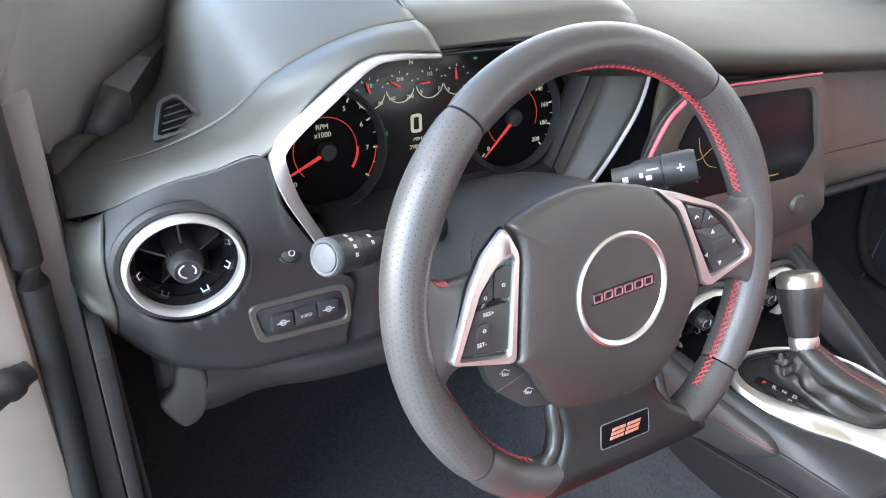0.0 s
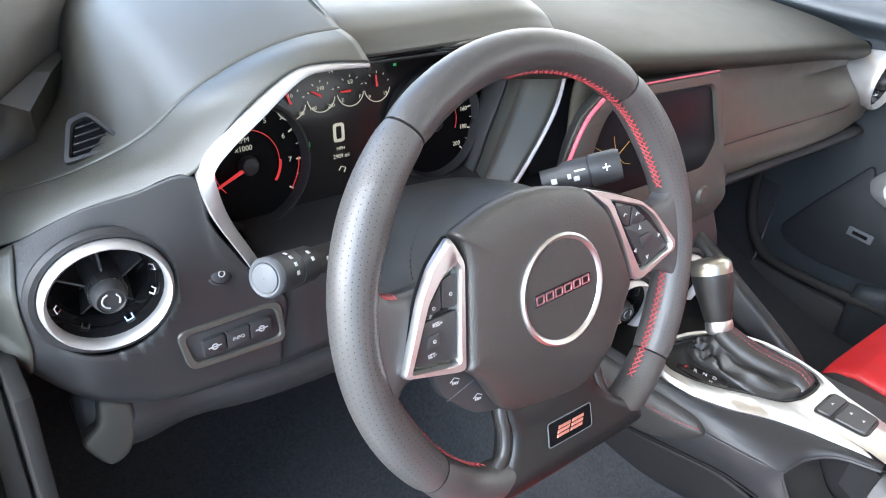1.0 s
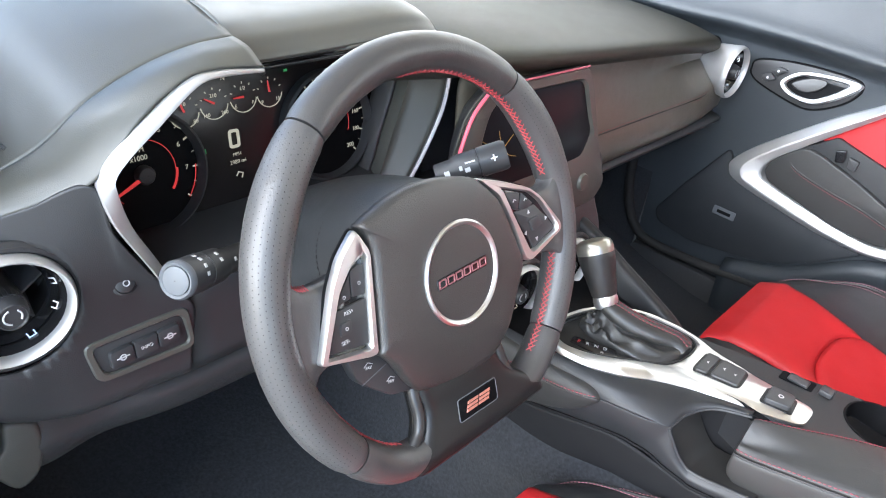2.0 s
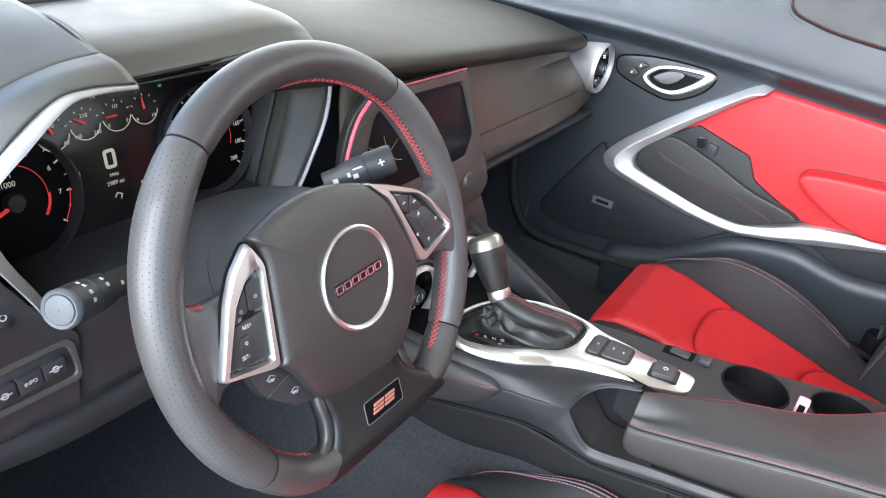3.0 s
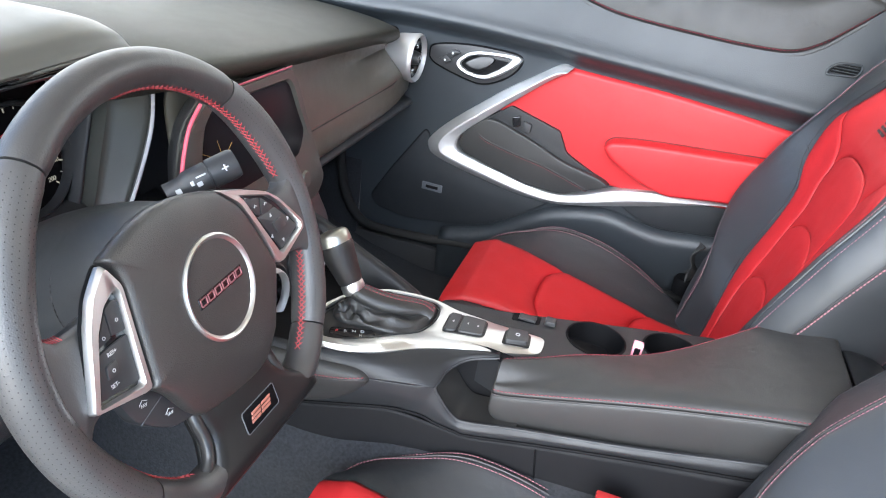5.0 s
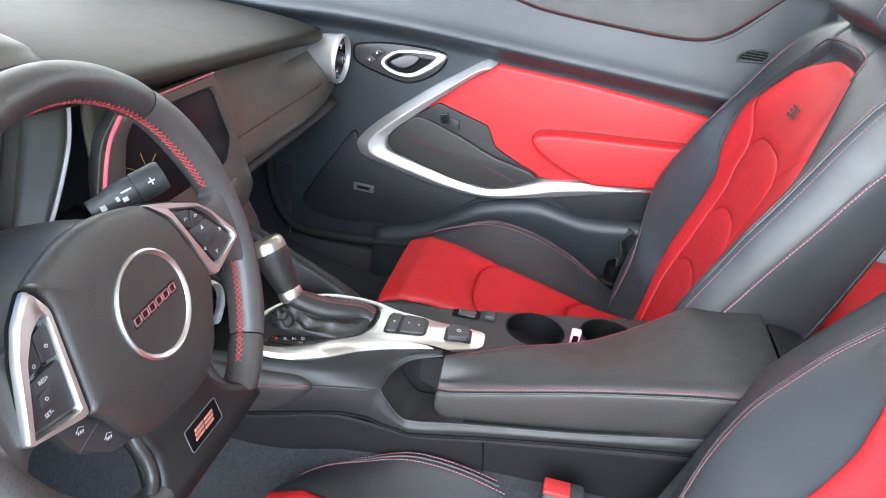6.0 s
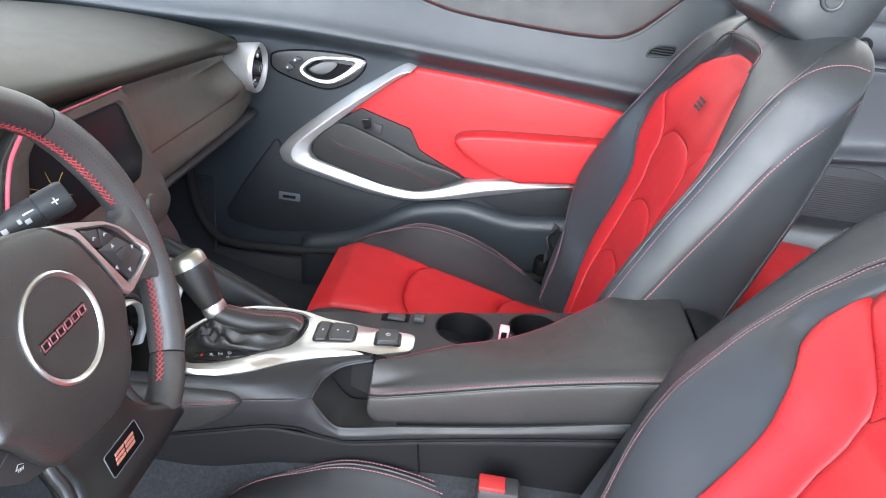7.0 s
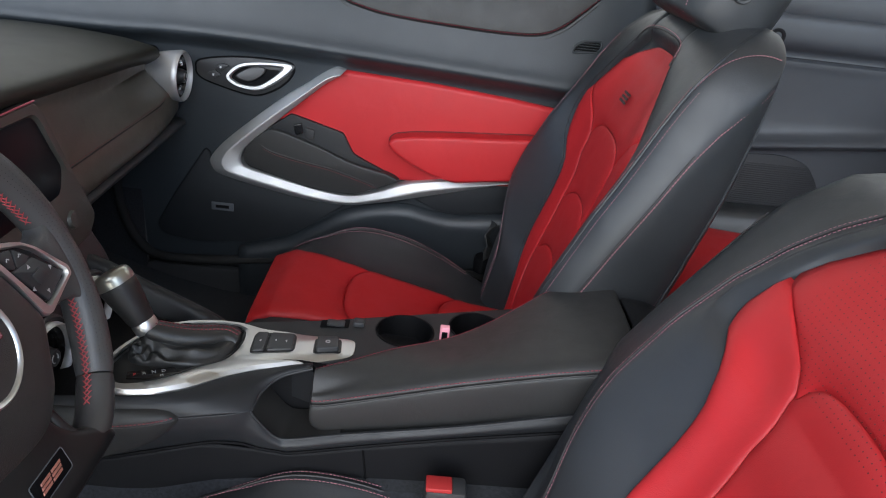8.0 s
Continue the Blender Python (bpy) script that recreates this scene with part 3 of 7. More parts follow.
KM = frame_of((-0.568, 0.1775, 0.588), (1, 0.03, 0.02), (0, 0.12, 0.99))
KO = rounded([(-0.053, 0.024), (-0.046, -0.019), (0.048, -0.026), (0.046, 0.021)], 0.010, 4)
KI = rounded([(-0.046, 0.018), (-0.039, -0.013), (0.043, -0.019), (0.039, 0.015)], 0.009, 4)
part("surround", ring_plate(KO, KI, 0.004, 0.0015, -0.001), DASH, keys, at=KM)
part("plate", prism(KI, 0.003, 0.0005, z0=-0.002), DASH_LOW, keys, at=KM)
for k, x in enumerate((-0.0225, 0.0, 0.0225)):
    part("key", prism(rounded([(x - 0.0108, -0.0085), (x + 0.0108, -0.0085), (x + 0.0108, 0.0085), (x - 0.0108, 0.0085)], 0.003 if k != 1 else 0.0008, 3), 0.006, 0.001, z0=0.0), BUTTON, keys, at=KM)
lettering("INFO", 0.0050, KM @ Matrix.Translation((0, 0, 0.0062)), PRINT, keys)
for x in (-0.0225, 0.0225):
    part("symbol", lathe([(0.0032, 0), (0.0032, 0.0003), (0.0020, 0.0003), (0.0020, 0)], 18), PRINT, keys, at=KM @ Matrix.Translation((x, 0, 0.0061)))
    part("symbol", box(x - 0.006, x + 0.006, -0.0006, 0.0006, 0.0061, 0.0064, 0), PRINT, keys, at=KM)

# Lower panel and the bonnet release.
kneel = [[(-0.700, 0.235, 0.535), (-0.700, 0.225, 0.50), (-0.695, 0.26, 0.455), (-0.69, 0.33, 0.44)], [(-0.660, 0.215, 0.528), (-0.662, 0.202, 0.495), (-0.66, 0.23, 0.455), (-0.66, 0.33, 0.43)],
         [(-0.600, 0.215, 0.520), (-0.600, 0.205, 0.492), (-0.60, 0.24, 0.452), (-0.60, 0.34, 0.43)], [(-0.52, 0.21, 0.515), (-0.52, 0.195, 0.495), (-0.505, 0.225, 0.450), (-0.505, 0.34, 0.43)],
         [(-0.30, 0.21, 0.515), (-0.30, 0.195, 0.49), (-0.30, 0.225, 0.445), (-0.30, 0.34, 0.43)], [(-0.14, 0.21, 0.515), (-0.14, 0.195, 0.49), (-0.14, 0.225, 0.445), (-0.14, 0.34, 0.43)]]
part("knee_panel", loft(kneel, 5, 5), DASH_LOW, dash, "dark knee panel under the column", solid=0.004)
infill = [[(x, 0.19, 0.52), (x, 0.192, 0.57), (x, 0.20, 0.62), (x, 0.25, 0.645), (x, 0.30, 0.65)] for x in (-0.525, -0.40, -0.27, -0.14)]
part("column_panel", loft(infill, 4, 3), DASH_LOW, dash, solid=0.003)
lever = thing("bonnet_release", (-0.68, 0.2, 0.49), "grey plastic bonnet release lever under the dash", "lever")
part("pad", prism([(p.x, p.y) for p in smooth([(-0.002, 0.036, 0), (0.022, 0.026, 0), (0.023, -0.006, 0), (0.014, -0.030, 0), (-0.002, -0.038, 0), (-0.014, -0.024, 0), (-0.022, -0.004, 0), (-0.008, 0.012, 0)], 4, True)], 0.014, 0.005, 3), DASH, lever, at=frame_of((-0.680, 0.216, 0.500), (1, -0.12, 0), (0, 0.1, 1)))

# ---- centre hood ----
F = [(-0.470, 0.190, 0.826), (-0.400, 0.190, 0.8265), (-0.325, 0.190, 0.828), (-0.260, 0.189, 0.830), (-0.218, 0.190, 0.826), (-0.192, 0.200, 0.812), (-0.178, 0.212, 0.795)]
rows = []
for k, (x, y, z) in enumerate(F):
    d = max(0, k - 3) / 3
    rows.append([(x, y + 0.02, z - 0.004), (x, y, z), (x - 0.002 * d, y + 0.006, z + 0.010 - 0.004 * d), (x - 0.006 * d, y + 0.016, z + 0.019 - 0.006 * d), (x - 0.008 * d, y + 0.05, z + 0.026 - 0.008 * d), (x - 0.008 * d, y + 0.14, z + 0.024 - 0.01 * d), (x, y + 0.26, z + 0.010 - 0.01 * d), (x + 0.02 * d, 0.60, 0.815)])
part("centre_hood", loft(rows, 5, 5), DASH, dash, "rounded soft hood above the dials", solid=0.003)
grille = part("demister_slot", box(-0.52, -0.356, 0.350, 0.410, 0.846, 0.8555, 0.003), DASH_LOW, dash, "dark demister grille by the windscreen")
for k in range(5):
    part("slat", box(-0.515, -0.362, 0.356 + 0.0105 * k, 0.361 + 0.0105 * k, 0.8550, 0.8585, 0.001), DASH, grille)
for k in range(3):
    part("hood_slat", box(-0.448, -0.20, 0.192 + 0.006 * k, 0.196 + 0.006 * k, 0.8165 + 0.003 * k, 0.8195 + 0.003 * k, 0.0008), GLOSS, dash, "thin gloss black slat")
EDGE_R = [(-0.335, 0.186, 0.8275), (-0.250, 0.186, 0.829), (-0.208, 0.187, 0.820), (-0.180, 0.195, 0.795), (-0.169, 0.200, 0.768), (-0.171, 0.202, 0.730), (-0.186, 0.203, 0.692), (-0.206, 0.204, 0.655), (-0.226, 0.206, 0.625)]
IN_R = [(-0.350, 0.205, 0.818), (-0.270, 0.214, 0.816), (-0.226, 0.228, 0.806), (-0.205, 0.237, 0.786), (-0.199, 0.240, 0.764), (-0.206, 0.240, 0.734), (-0.218, 0.240, 0.695), (-0.227, 0.240, 0.661), (-0.238, 0.240, 0.630)]
wing = [[Vector(a).lerp(Vector(b), f) for a, b in zip(EDGE_R, IN_R)] for f in (0.04, 0.4, 0.8, 1)]
wing.append([Vector(b) + Vector((0.004, 0.06, 0)) for b in IN_R])
surround = [[Vector(b) + Vector((-0.006, 0.007, -0.004)) for b in IN_R[1:]], [Vector(b) + Vector((-0.012, 0.018, -0.010)) for b in IN_R[1:]], [Vector(b) + Vector((-0.017, 0.032, -0.016)) for b in IN_R[1:]]]
part("gauge_surround", loft(surround, 5, 3), DASH_LOW, dash, "dark inner surround beside the speedometer", solid=0.003)
part("hood_wing", loft(wing, 5, 3), DASH, dash, "curved side wing of the gauge hood", solid=0.003)
# The edge's metal shine is painted on by its pale colour.
part("hood_wing_edge", tube([p + Vector((-0.001, -0.003, 0)) for p in smooth(EDGE_R[1:], 6)], 0.0022, 8), SILVER, dash, "bright edge of the side wing")
outer = [[Vector(a) for a in EDGE_R[2:]], [Vector(a) + Vector((0.012, 0.03, 0.0)) for a in EDGE_R[2:]], [Vector(a) + Vector((0.02, 0.16, 0.0)) for a in EDGE_R[2:]]]
part("hood_flank", loft(outer, 5, 3), DASH, dash, solid=0.003)

part("rear_panel", box(-0.168, 0.10, 0.222, 0.232, 0.58, 0.79, 0.003), DASH_LOW, dash, "dark panel behind the screen")

# ---- gauges ----
cluster = thing("gauge_cluster", (-0.40, 0.28, 0.66), "dark gauge cluster with two round dials and lit display", "gauge cluster")
CF = frame_of((-0.398, 0.272, 0.702), (1, 0, 0), (0, 0.20, 0.98))
part("face", prism(rounded([(-0.195, -0.075), (0.195, -0.075), (0.195, 0.02), (0.13, 0.125), (-0.12, 0.125), (-0.195, 0.05)], 0.02, 4), 0.003, 0.0006, z0=-0.006), GLASS_BLACK, cluster, at=CF)


def dial(cx, cy, r, a0, step, marks, labels, needle, red):
    q = CF @ Matrix.Translation((cx, cy, 0))
    part("dial_rim", lathe([(r * 1.10, -0.003), (r * 1.09, 0.008), (r * 1.04, 0.010), (r * 0.99, 0.004), (r * 0.98, -0.002)], 56), DASH_LOW, cluster, "dark raised dial rim", at=q)
    part("dial_plate", lathe([(r * 0.98, -0.003), (r * 0.98, -0.001), (0.0005, -0.001)], 40), DARK, cluster, at=q)
    bm = bmesh.new()
    for k in range(marks * 2 - 1):
        a = radians(a0 - step * k / 2)
        big = k % 2 == 0
        p0, p1 = r * (0.885 if big else 0.92), r * 0.965
        d, s = Vector((math.cos(a), math.sin(a), 0)), Vector((-math.sin(a), math.cos(a), 0))
        w = 0.0008 if big else 0.0004
        vs = [bm.verts.new(tuple(d * p0 - s * w)), bm.verts.new(tuple(d * p1 - s * w)), bm.verts.new(tuple(d * p1 + s * w)), bm.verts.new(tuple(d * p0 + s * w))]
        bm.faces.new(vs)
    part("dial_ticks", bm, GLOW_WHITE, cluster, at=q, solid=0.0003)
    for text, k in labels:
        a = radians(a0 - step * k)
        lettering(text, 0.0070, q @ Matrix.Translation((r * 0.77 * math.cos(a), r * 0.77 * math.sin(a), 0.0004)), GLOW_WHITE, cluster)
    arc = [(r * 0.57 * math.cos(radians(a)), r * 0.57 * math.sin(radians(a)), 0.0006) for a in np.linspace(a0 + 2, red[1], 50)]
    part("dial_arc", tube(arc, 0.0004, 5), GLOW_RED, cluster, at=q)
    if red[2]:
        arc = [(r * 0.59 * math.cos(radians(a)), r * 0.59 * math.sin(radians(a)), 0.0006) for a in np.linspace(red[0], red[1], 16)]
        part("red_zone", tube(arc, 0.0011, 5), GLOW_RED, cluster, at=q)
        arc = [(r * 0.93 * math.cos(radians(a)), r * 0.93 * math.sin(radians(a)), 0.0006) for a in np.linspace(red[0], red[1], 16)]
        part("red_zone", tube(arc, 0.0005, 5), GLOW_RED, cluster, at=q)
    a = radians(needle)
    part("needle", tube([(0.004 * math.cos(a), 0.004 * math.sin(a), 0.006), (r * 0.95 * math.cos(a), r * 0.95 * math.sin(a), 0.004)], [0.0022, 0.0008], 6), GLOW_RED, cluster, "red needle", at=q)
    part("needle_hub", lathe([(r * 0.16, 0), (r * 0.16, 0.006), (r * 0.13, 0.009), (0.0005, 0.0095)], 28), BUTTON, cluster, at=q)


dial(-0.110, 0.0, 0.058, 221, 32.2, 9, [(str(k), k) for k in range(8)], 205, (-2, -38, 1))
dial(0.112, 0.004, 0.058, 225, 26.7, 11, [(str(20 * k), k) for k in (0, 2, 4, 6, 7, 8, 9, 10)], 226, (30, -20, 0))
lettering("RPM", 0.0070, CF @ Matrix.Translation((-0.112, 0.024, 0.001)), GLOW_WHITE, cluster)
lettering("x1000", 0.0070, CF @ Matrix.Translation((-0.112, 0.016, 0.001)), GLOW_WHITE, cluster)
for x, y, texts, na in ((-0.063, 0.056, (("10", 0, 0.007), ("0", -0.009, -0.010), ("80", 0.010, -0.010)), 110), (-0.030, 0.059, (("210", 0, 0.007), ("160", -0.009, -0.010), ("260", 0.010, -0.010)), 150),
                        (0.004, 0.060, (("1/2", 0, 0.008), ("E", -0.009, -0.008), ("F", 0.010, -0.007)), 180), (0.036, 0.060, (("9", -0.009, -0.009), ("19", 0.009, -0.008)), 95)):
    q = CF @ Matrix.Translation((x + 0.004, y - 0.006, 0)) @ Matrix.Scale(1.08, 4)
    arc = [(0.0145 * math.cos(radians(a)), 0.0145 * math.sin(radians(a)), 0.0005) for a in np.linspace(190, 350, 24)]
    part("small_dial", tube(arc, 0.0005, 5), GLOW_WHITE, cluster, at=q)
    for a in (20, 55, 90, 125, 160):
        part("tick", tube([(0.0125 * math.cos(radians(a)), 0.0125 * math.sin(radians(a)), 0.0005), (0.0145 * math.cos(radians(a)), 0.0145 * math.sin(radians(a)), 0.0005)], 0.0005, 4), GLOW_WHITE, cluster, at=q)
    for text, dx, dy in texts:
        lettering(text, 0.0050, q @ Matrix.Translation((dx, dy, 0.0004)), GLOW_WHITE, cluster)
    part("needle", tube([(0, 0, 0.0008), (0.011 * math.cos(radians(na)), 0.011 * math.sin(radians(na)), 0.0008)], [0.0012, 0.0006], 5), GLOW_RED, cluster, at=q)
for text, size, x, y in (("MPH", 0.0050, -0.008, -0.003), ("2989 mi", 0.0060, -0.008, -0.011), ("N", 0.0065, -0.013, 0.076), ("P", 0.012, 0.022, -0.022)):
    lettering(text, size, CF @ Matrix.Translation((x, y, 0.0006)), GLOW_WHITE, cluster, name="readout")
part("symbol", tube([(-0.012, -0.026, 0.0006), (-0.009, -0.022, 0.0006), (-0.004, -0.024, 0.0006), (-0.006, -0.029, 0.0006)], 0.0007, 5), GLOW_WHITE, cluster, at=CF)
part("readout", ring_plate(rounded([(-0.0155, 0.0040), (-0.0025, 0.0040), (-0.0025, 0.0235), (-0.0155, 0.0235)], 0.0038, 4), rounded([(-0.0122, 0.0072), (-0.0058, 0.0072), (-0.0058, 0.0203), (-0.0122, 0.0203)], 0.0015, 4), 0.0006, 0.0001, 0.0003), GLOW_WHITE, cluster, "lit digit of the speed readout", at=CF)
part("symbol", box(0.061, 0.065, 0.072, 0.0745, 0.0003, 0.0008, 0), GLOW_GREEN, cluster, at=CF)
part("symbol", box(-0.0435, -0.0425, 0.005, 0.010, 0.0003, 0.0008, 0), GLOW_GREEN, cluster, at=CF)

# ---- screen and centre stack ----
SCREEN_GLASS = material("screen_glass", (0.012, 0.013, 0.015), 0.28, vary=0, spec=0.06)
screen = thing("display_screen", (-0.09, 0.14, 0.64), "black centre display in a grey housing with a glowing red edge", "display")
SF = frame_of((0, 0.138, 0.70), (1, 0.0, -0.02), (0, 0.10, 0.99))
SO = rounded([(-0.150, 0.0690), (-0.08, 0.0690), (0.046, 0.0690), (0.061, 0.0540), (0.084, 0.000), (0.111, -0.059), (0.146, -0.119), (0.120, -0.142), (-0.200, -0.142), (-0.214, -0.060), (-0.208, -0.008), (-0.190, 0.040)], 0.014, 4)
SI = rounded([(-0.138, 0.0540), (-0.08, 0.0535), (0.034, 0.0520), (0.045, 0.0430), (0.066, 0.000), (0.082, -0.028), (0.066, -0.060), (0.040, -0.0615), (-0.140, -0.0620), (-0.166, -0.050), (-0.166, 0.004), (-0.156, 0.036)], 0.010, 4)
part("housing", ring_plate(SO, SI, 0.012, 0.004, -0.03), DASH, screen, "grey screen housing", at=SF @ Matrix.Translation((0, 0, 0.022)))
part("housing_side", sheet([[(p[0] * s + 0.02 * (1 - s), p[1] * s, z) for p in SO] for s, z in ((1, 0.0), (1, -0.006), (0.94, -0.022), (0.80, -0.05))], ring_u=True), DASH_LOW, screen, "dark side of the housing", at=SF)
part("glass", prism(SI, 0.003, 0.0005, z0=-0.003), SCREEN_GLASS, screen, "glossy black screen glass", at=SF)
glow = smooth([(-0.2115, -0.010, 0.003), (-0.203, 0.018, 0.004), (-0.189, 0.044, 0.004), (-0.166, 0.0640, 0.004)], 8)
GLOW_EDGE = glowing("lit_red_edge", (1.0, 0.16, 0.24), 0.12)
GLOW_DIM = glowing("dim_red_edge", (0.8, 0.16, 0.22), 0.05)
part("light_strip", tube(glow, 0.0022, 6), GLOW_EDGE, screen, "glowing red light strip", at=SF)
part("light_strip", tube([(-0.140, 0.0700, 0.003), (0.046, 0.0695, 0.003)], 0.0013, 6), GLOW_DIM, screen, "glowing red light strip", at=SF)
for road in ([(-0.172, -0.020), (-0.150, -0.006), (-0.128, -0.012), (-0.105, 0.004)], [(-0.165, 0.006), (-0.148, -0.004), (-0.140, -0.026), (-0.118, -0.034)], [(-0.135, 0.014), (-0.128, -0.002), (-0.112, -0.020), (-0.095, -0.026)], [(-0.160, -0.034), (-0.138, -0.030), (-0.120, -0.040)]):
    part("map_line", tube(smooth([(x, y, 0.0004) for x, y in road], 5), 0.0004, 5), GLOW_AMBER, screen, at=SF)
part("map_bar", box(0.0, 0.022, -0.053, -0.0515, 0.0002, 0.0006, 0), GLOW_AMBER, screen, at=SF)
stack = [[(x, 0.165, 0.628), (x, 0.145, 0.612), (x, 0.140, 0.585), (x, 0.146, 0.572), (x, 0.140, 0.545), (x, 0.122, 0.51), (x, 0.112, 0.47), (x, 0.108, 0.43), (x, 0.105, 0.39)] for x in (-0.165, -0.12, 0.0, 0.12, 0.15)]
sb = loft(stack, 5, 8)
for cx in (-0.068, 0.056):
    cut_round(sb, (cx, 0.112, 0.470), (-0.10, -0.95, 0.28), 0.043)
part("centre_fascia", sb, DASH_LOW, dash, "dark centre stack under the screen", solid=0.004)
part("stack_knob", lathe([(0.013, 0.0), (0.013, 0.010), (0.011, 0.013), (0.0005, 0.0135)], 32), DASH, dash, at=frame_of((0.070, 0.132, 0.598), (1, 0, 0), (0, 0.2, 1)))
for k in range(7):
    x = -0.12 + 0.034 * k
    part("stack_button", box(x, x + 0.030, 0.136, 0.150, 0.546, 0.558, 0.002), BUTTON, dash)
    part("symbol", box(x + 0.012, x + 0.018, 0.1352, 0.1364, 0.550, 0.554, 0), PRINT, dash)
turbine_vent("air_vent", (-0.068, 0.104, 0.470), (-0.10, -0.95, 0.28), 0.046, "round turbine air vent low on the centre stack")
turbine_vent("air_vent", (0.056, 0.104, 0.470), (-0.10, -0.95, 0.28), 0.046, "round turbine air vent low on the centre stack")

# ---- pillar, jamb and side trim ----
E0 = [(-0.748, 0.295, 0.730), (-0.720, 0.325, 0.748), (-0.690, 0.365, 0.768), (-0.610, 0.47, 0.780), (-0.535, 0.57, 0.790), (-0.45, 0.68, 0.81)]
U0 = [(-0.772, 0.24, 0.79), (-0.756, 0.245, 0.872), (-0.716, 0.290, 0.880), (-0.625, 0.44, 0.845), (-0.538, 0.56, 0.822), (-0.45, 0.67, 0.830)]
pil = part("pillar_trim", loft([[tuple(Vector(p) + Vector((0.015, 0.03, -0.07))) for p in E0], E0, U0], 6, 6), LINING, solid=0.008)
tagged(pil, "dark plastic windscreen pillar trim", "pillar", kind="structure")
post = [[(-0.770, 0.235, 0.800), (-0.756, 0.245, 0.872), (-0.716, 0.290, 0.880), (-0.740, 0.300, 0.810)], [(-0.766, 0.12, 0.97), (-0.748, 0.13, 1.02), (-0.708, 0.17, 1.02), (-0.728, 0.18, 0.97)], [(-0.73, -0.10, 1.16), (-0.715, -0.09, 1.20), (-0.675, -0.05, 1.20), (-0.69, -0.05, 1.16)]]
pil2 = part("windscreen_post", loft(post, 2, 5, ring_u=True, caps=True), LINING)
tagged(pil2, "dark windscreen post above the pillar trim", "pillar", kind="structure")
ct = thing("corner_trim", (-0.69, 0.34, 0.74), "grey plastic corner trim where dash meets pillar", "trim", kind="structure")
upper = [(-0.691, 0.337, 0.768), (-0.652, 0.400, 0.767), (-0.605, 0.470, 0.768), (-0.545, 0.550, 0.769), (-0.45, 0.65, 0.79)]
lower = [(-0.671, 0.327, 0.761), (-0.636, 0.398, 0.766), (-0.594, 0.463, 0.773), (-0.540, 0.535, 0.772), (-0.44, 0.63, 0.79)]
part("strip", sheet([[Vector(u) + Vector((-0.012, 0.012, -0.05)), u, l, Vector(l) + Vector((0.004, 0.010, -0.05))] for u, l in zip(upper, lower)], ring_u=True, caps=True), DASH, ct, "grey strip", sharp=15)
part("foot", sheet([[(-0.691, 0.3365, 0.767), (-0.671, 0.3265, 0.760)], [(-0.714, 0.305, 0.740), (-0.672, 0.315, 0.747)], [(-0.716, 0.330, 0.690), (-0.672, 0.340, 0.690)]]), DASH_LOW, ct, solid=0.003, sharp=15)
part("toe", sheet([[(-0.765, 0.305, 0.724), (-0.744, 0.298, 0.732), (-0.715, 0.304, 0.738), (-0.703, 0.304, 0.734)], [(-0.765, 0.290, 0.708), (-0.744, 0.285, 0.714), (-0.739, 0.286, 0.714), (-0.722, 0.296, 0.724)], [(-0.765, 0.286, 0.67), (-0.746, 0.281, 0.690), (-0.741, 0.280, 0.690), (-0.724, 0.300, 0.700)]]), DASH_LOW, ct, solid=0.003, sharp=15)
jamb = part("door_jamb", box(-0.98, -0.7885, 0.19, 0.55, -0.10, 0.92, 0.012), PAINT)
tagged(jamb, "cream-silver painted door jamb", "door jamb", kind="structure")
inner = part("jamb_lining", box(-0.789, -0.748, 0.235, 0.60, 0.05, 0.80, 0.008), LINING)
tagged(inner, "dark plastic lining of the door opening", "lining", kind="structure")
seal = part("door_seal", tube(smooth([(-0.800, 0.10, 1.06), (-0.788, 0.15, 0.96), (-0.780, 0.195, 0.86), (-0.778, 0.205, 0.76), (-0.778, 0.205, 0.60), (-0.782, 0.195, 0.42), (-0.786, 0.16, 0.26), (-0.79, 0.05, 0.18), (-0.79, -0.3, 0.17), (-0.79, -0.8, 0.17)], 8), 0.0125, 10), RUBBER)
tagged(seal, "black rubber door seal", "door seal", kind="structure")
strap = thing("door_check_strap", (-0.81, 0.18, 0.585), "black door check strap on the painted jamb", "check strap")
part("arm", tube(smooth([(-0.93, 0.08, 0.555), (-0.88, 0.12, 0.575), (-0.84, 0.165, 0.588), (-0.80, 0.192, 0.592)], 6), 0.0075, 8), RUBBER, strap)
part("boot", tube(smooth([(-0.830, 0.166, 0.588), (-0.815, 0.178, 0.590), (-0.797, 0.192, 0.592)], 5), [0.011] * 5 + [0.014] * 3 + [0.011] * 3, 10), RUBBER, strap)
kick = part("kick_panel", box(-0.748, -0.735, 0.15, 0.75, 0.10, 0.62, 0.003), RUBBER)
tagged(kick, "dark carpeted kick panel", "kick panel", kind="structure")
kick2 = part("kick_panel", box(0.700, 0.715, 0.28, 0.78, 0.10, 0.75, 0.003), CARPET)
tagged(kick2, "dark carpeted kick panel", "kick panel", kind="structure")

# ---- steering wheel ----
TILT = radians(22)
WHEEL = Matrix(((1, 0, 0, -0.382), (0, math.sin(TILT), -math.cos(TILT), 0.0), (0, math.cos(TILT), math.sin(TILT), 0.700), (0, 0, 0, 1)))
wheel = thing("steering_wheel", (-0.382, 0, 0.70), "flat-bottomed black leather steering wheel with red stitching", "steering wheel")
RIM, FLAT = 0.1765, -0.1550


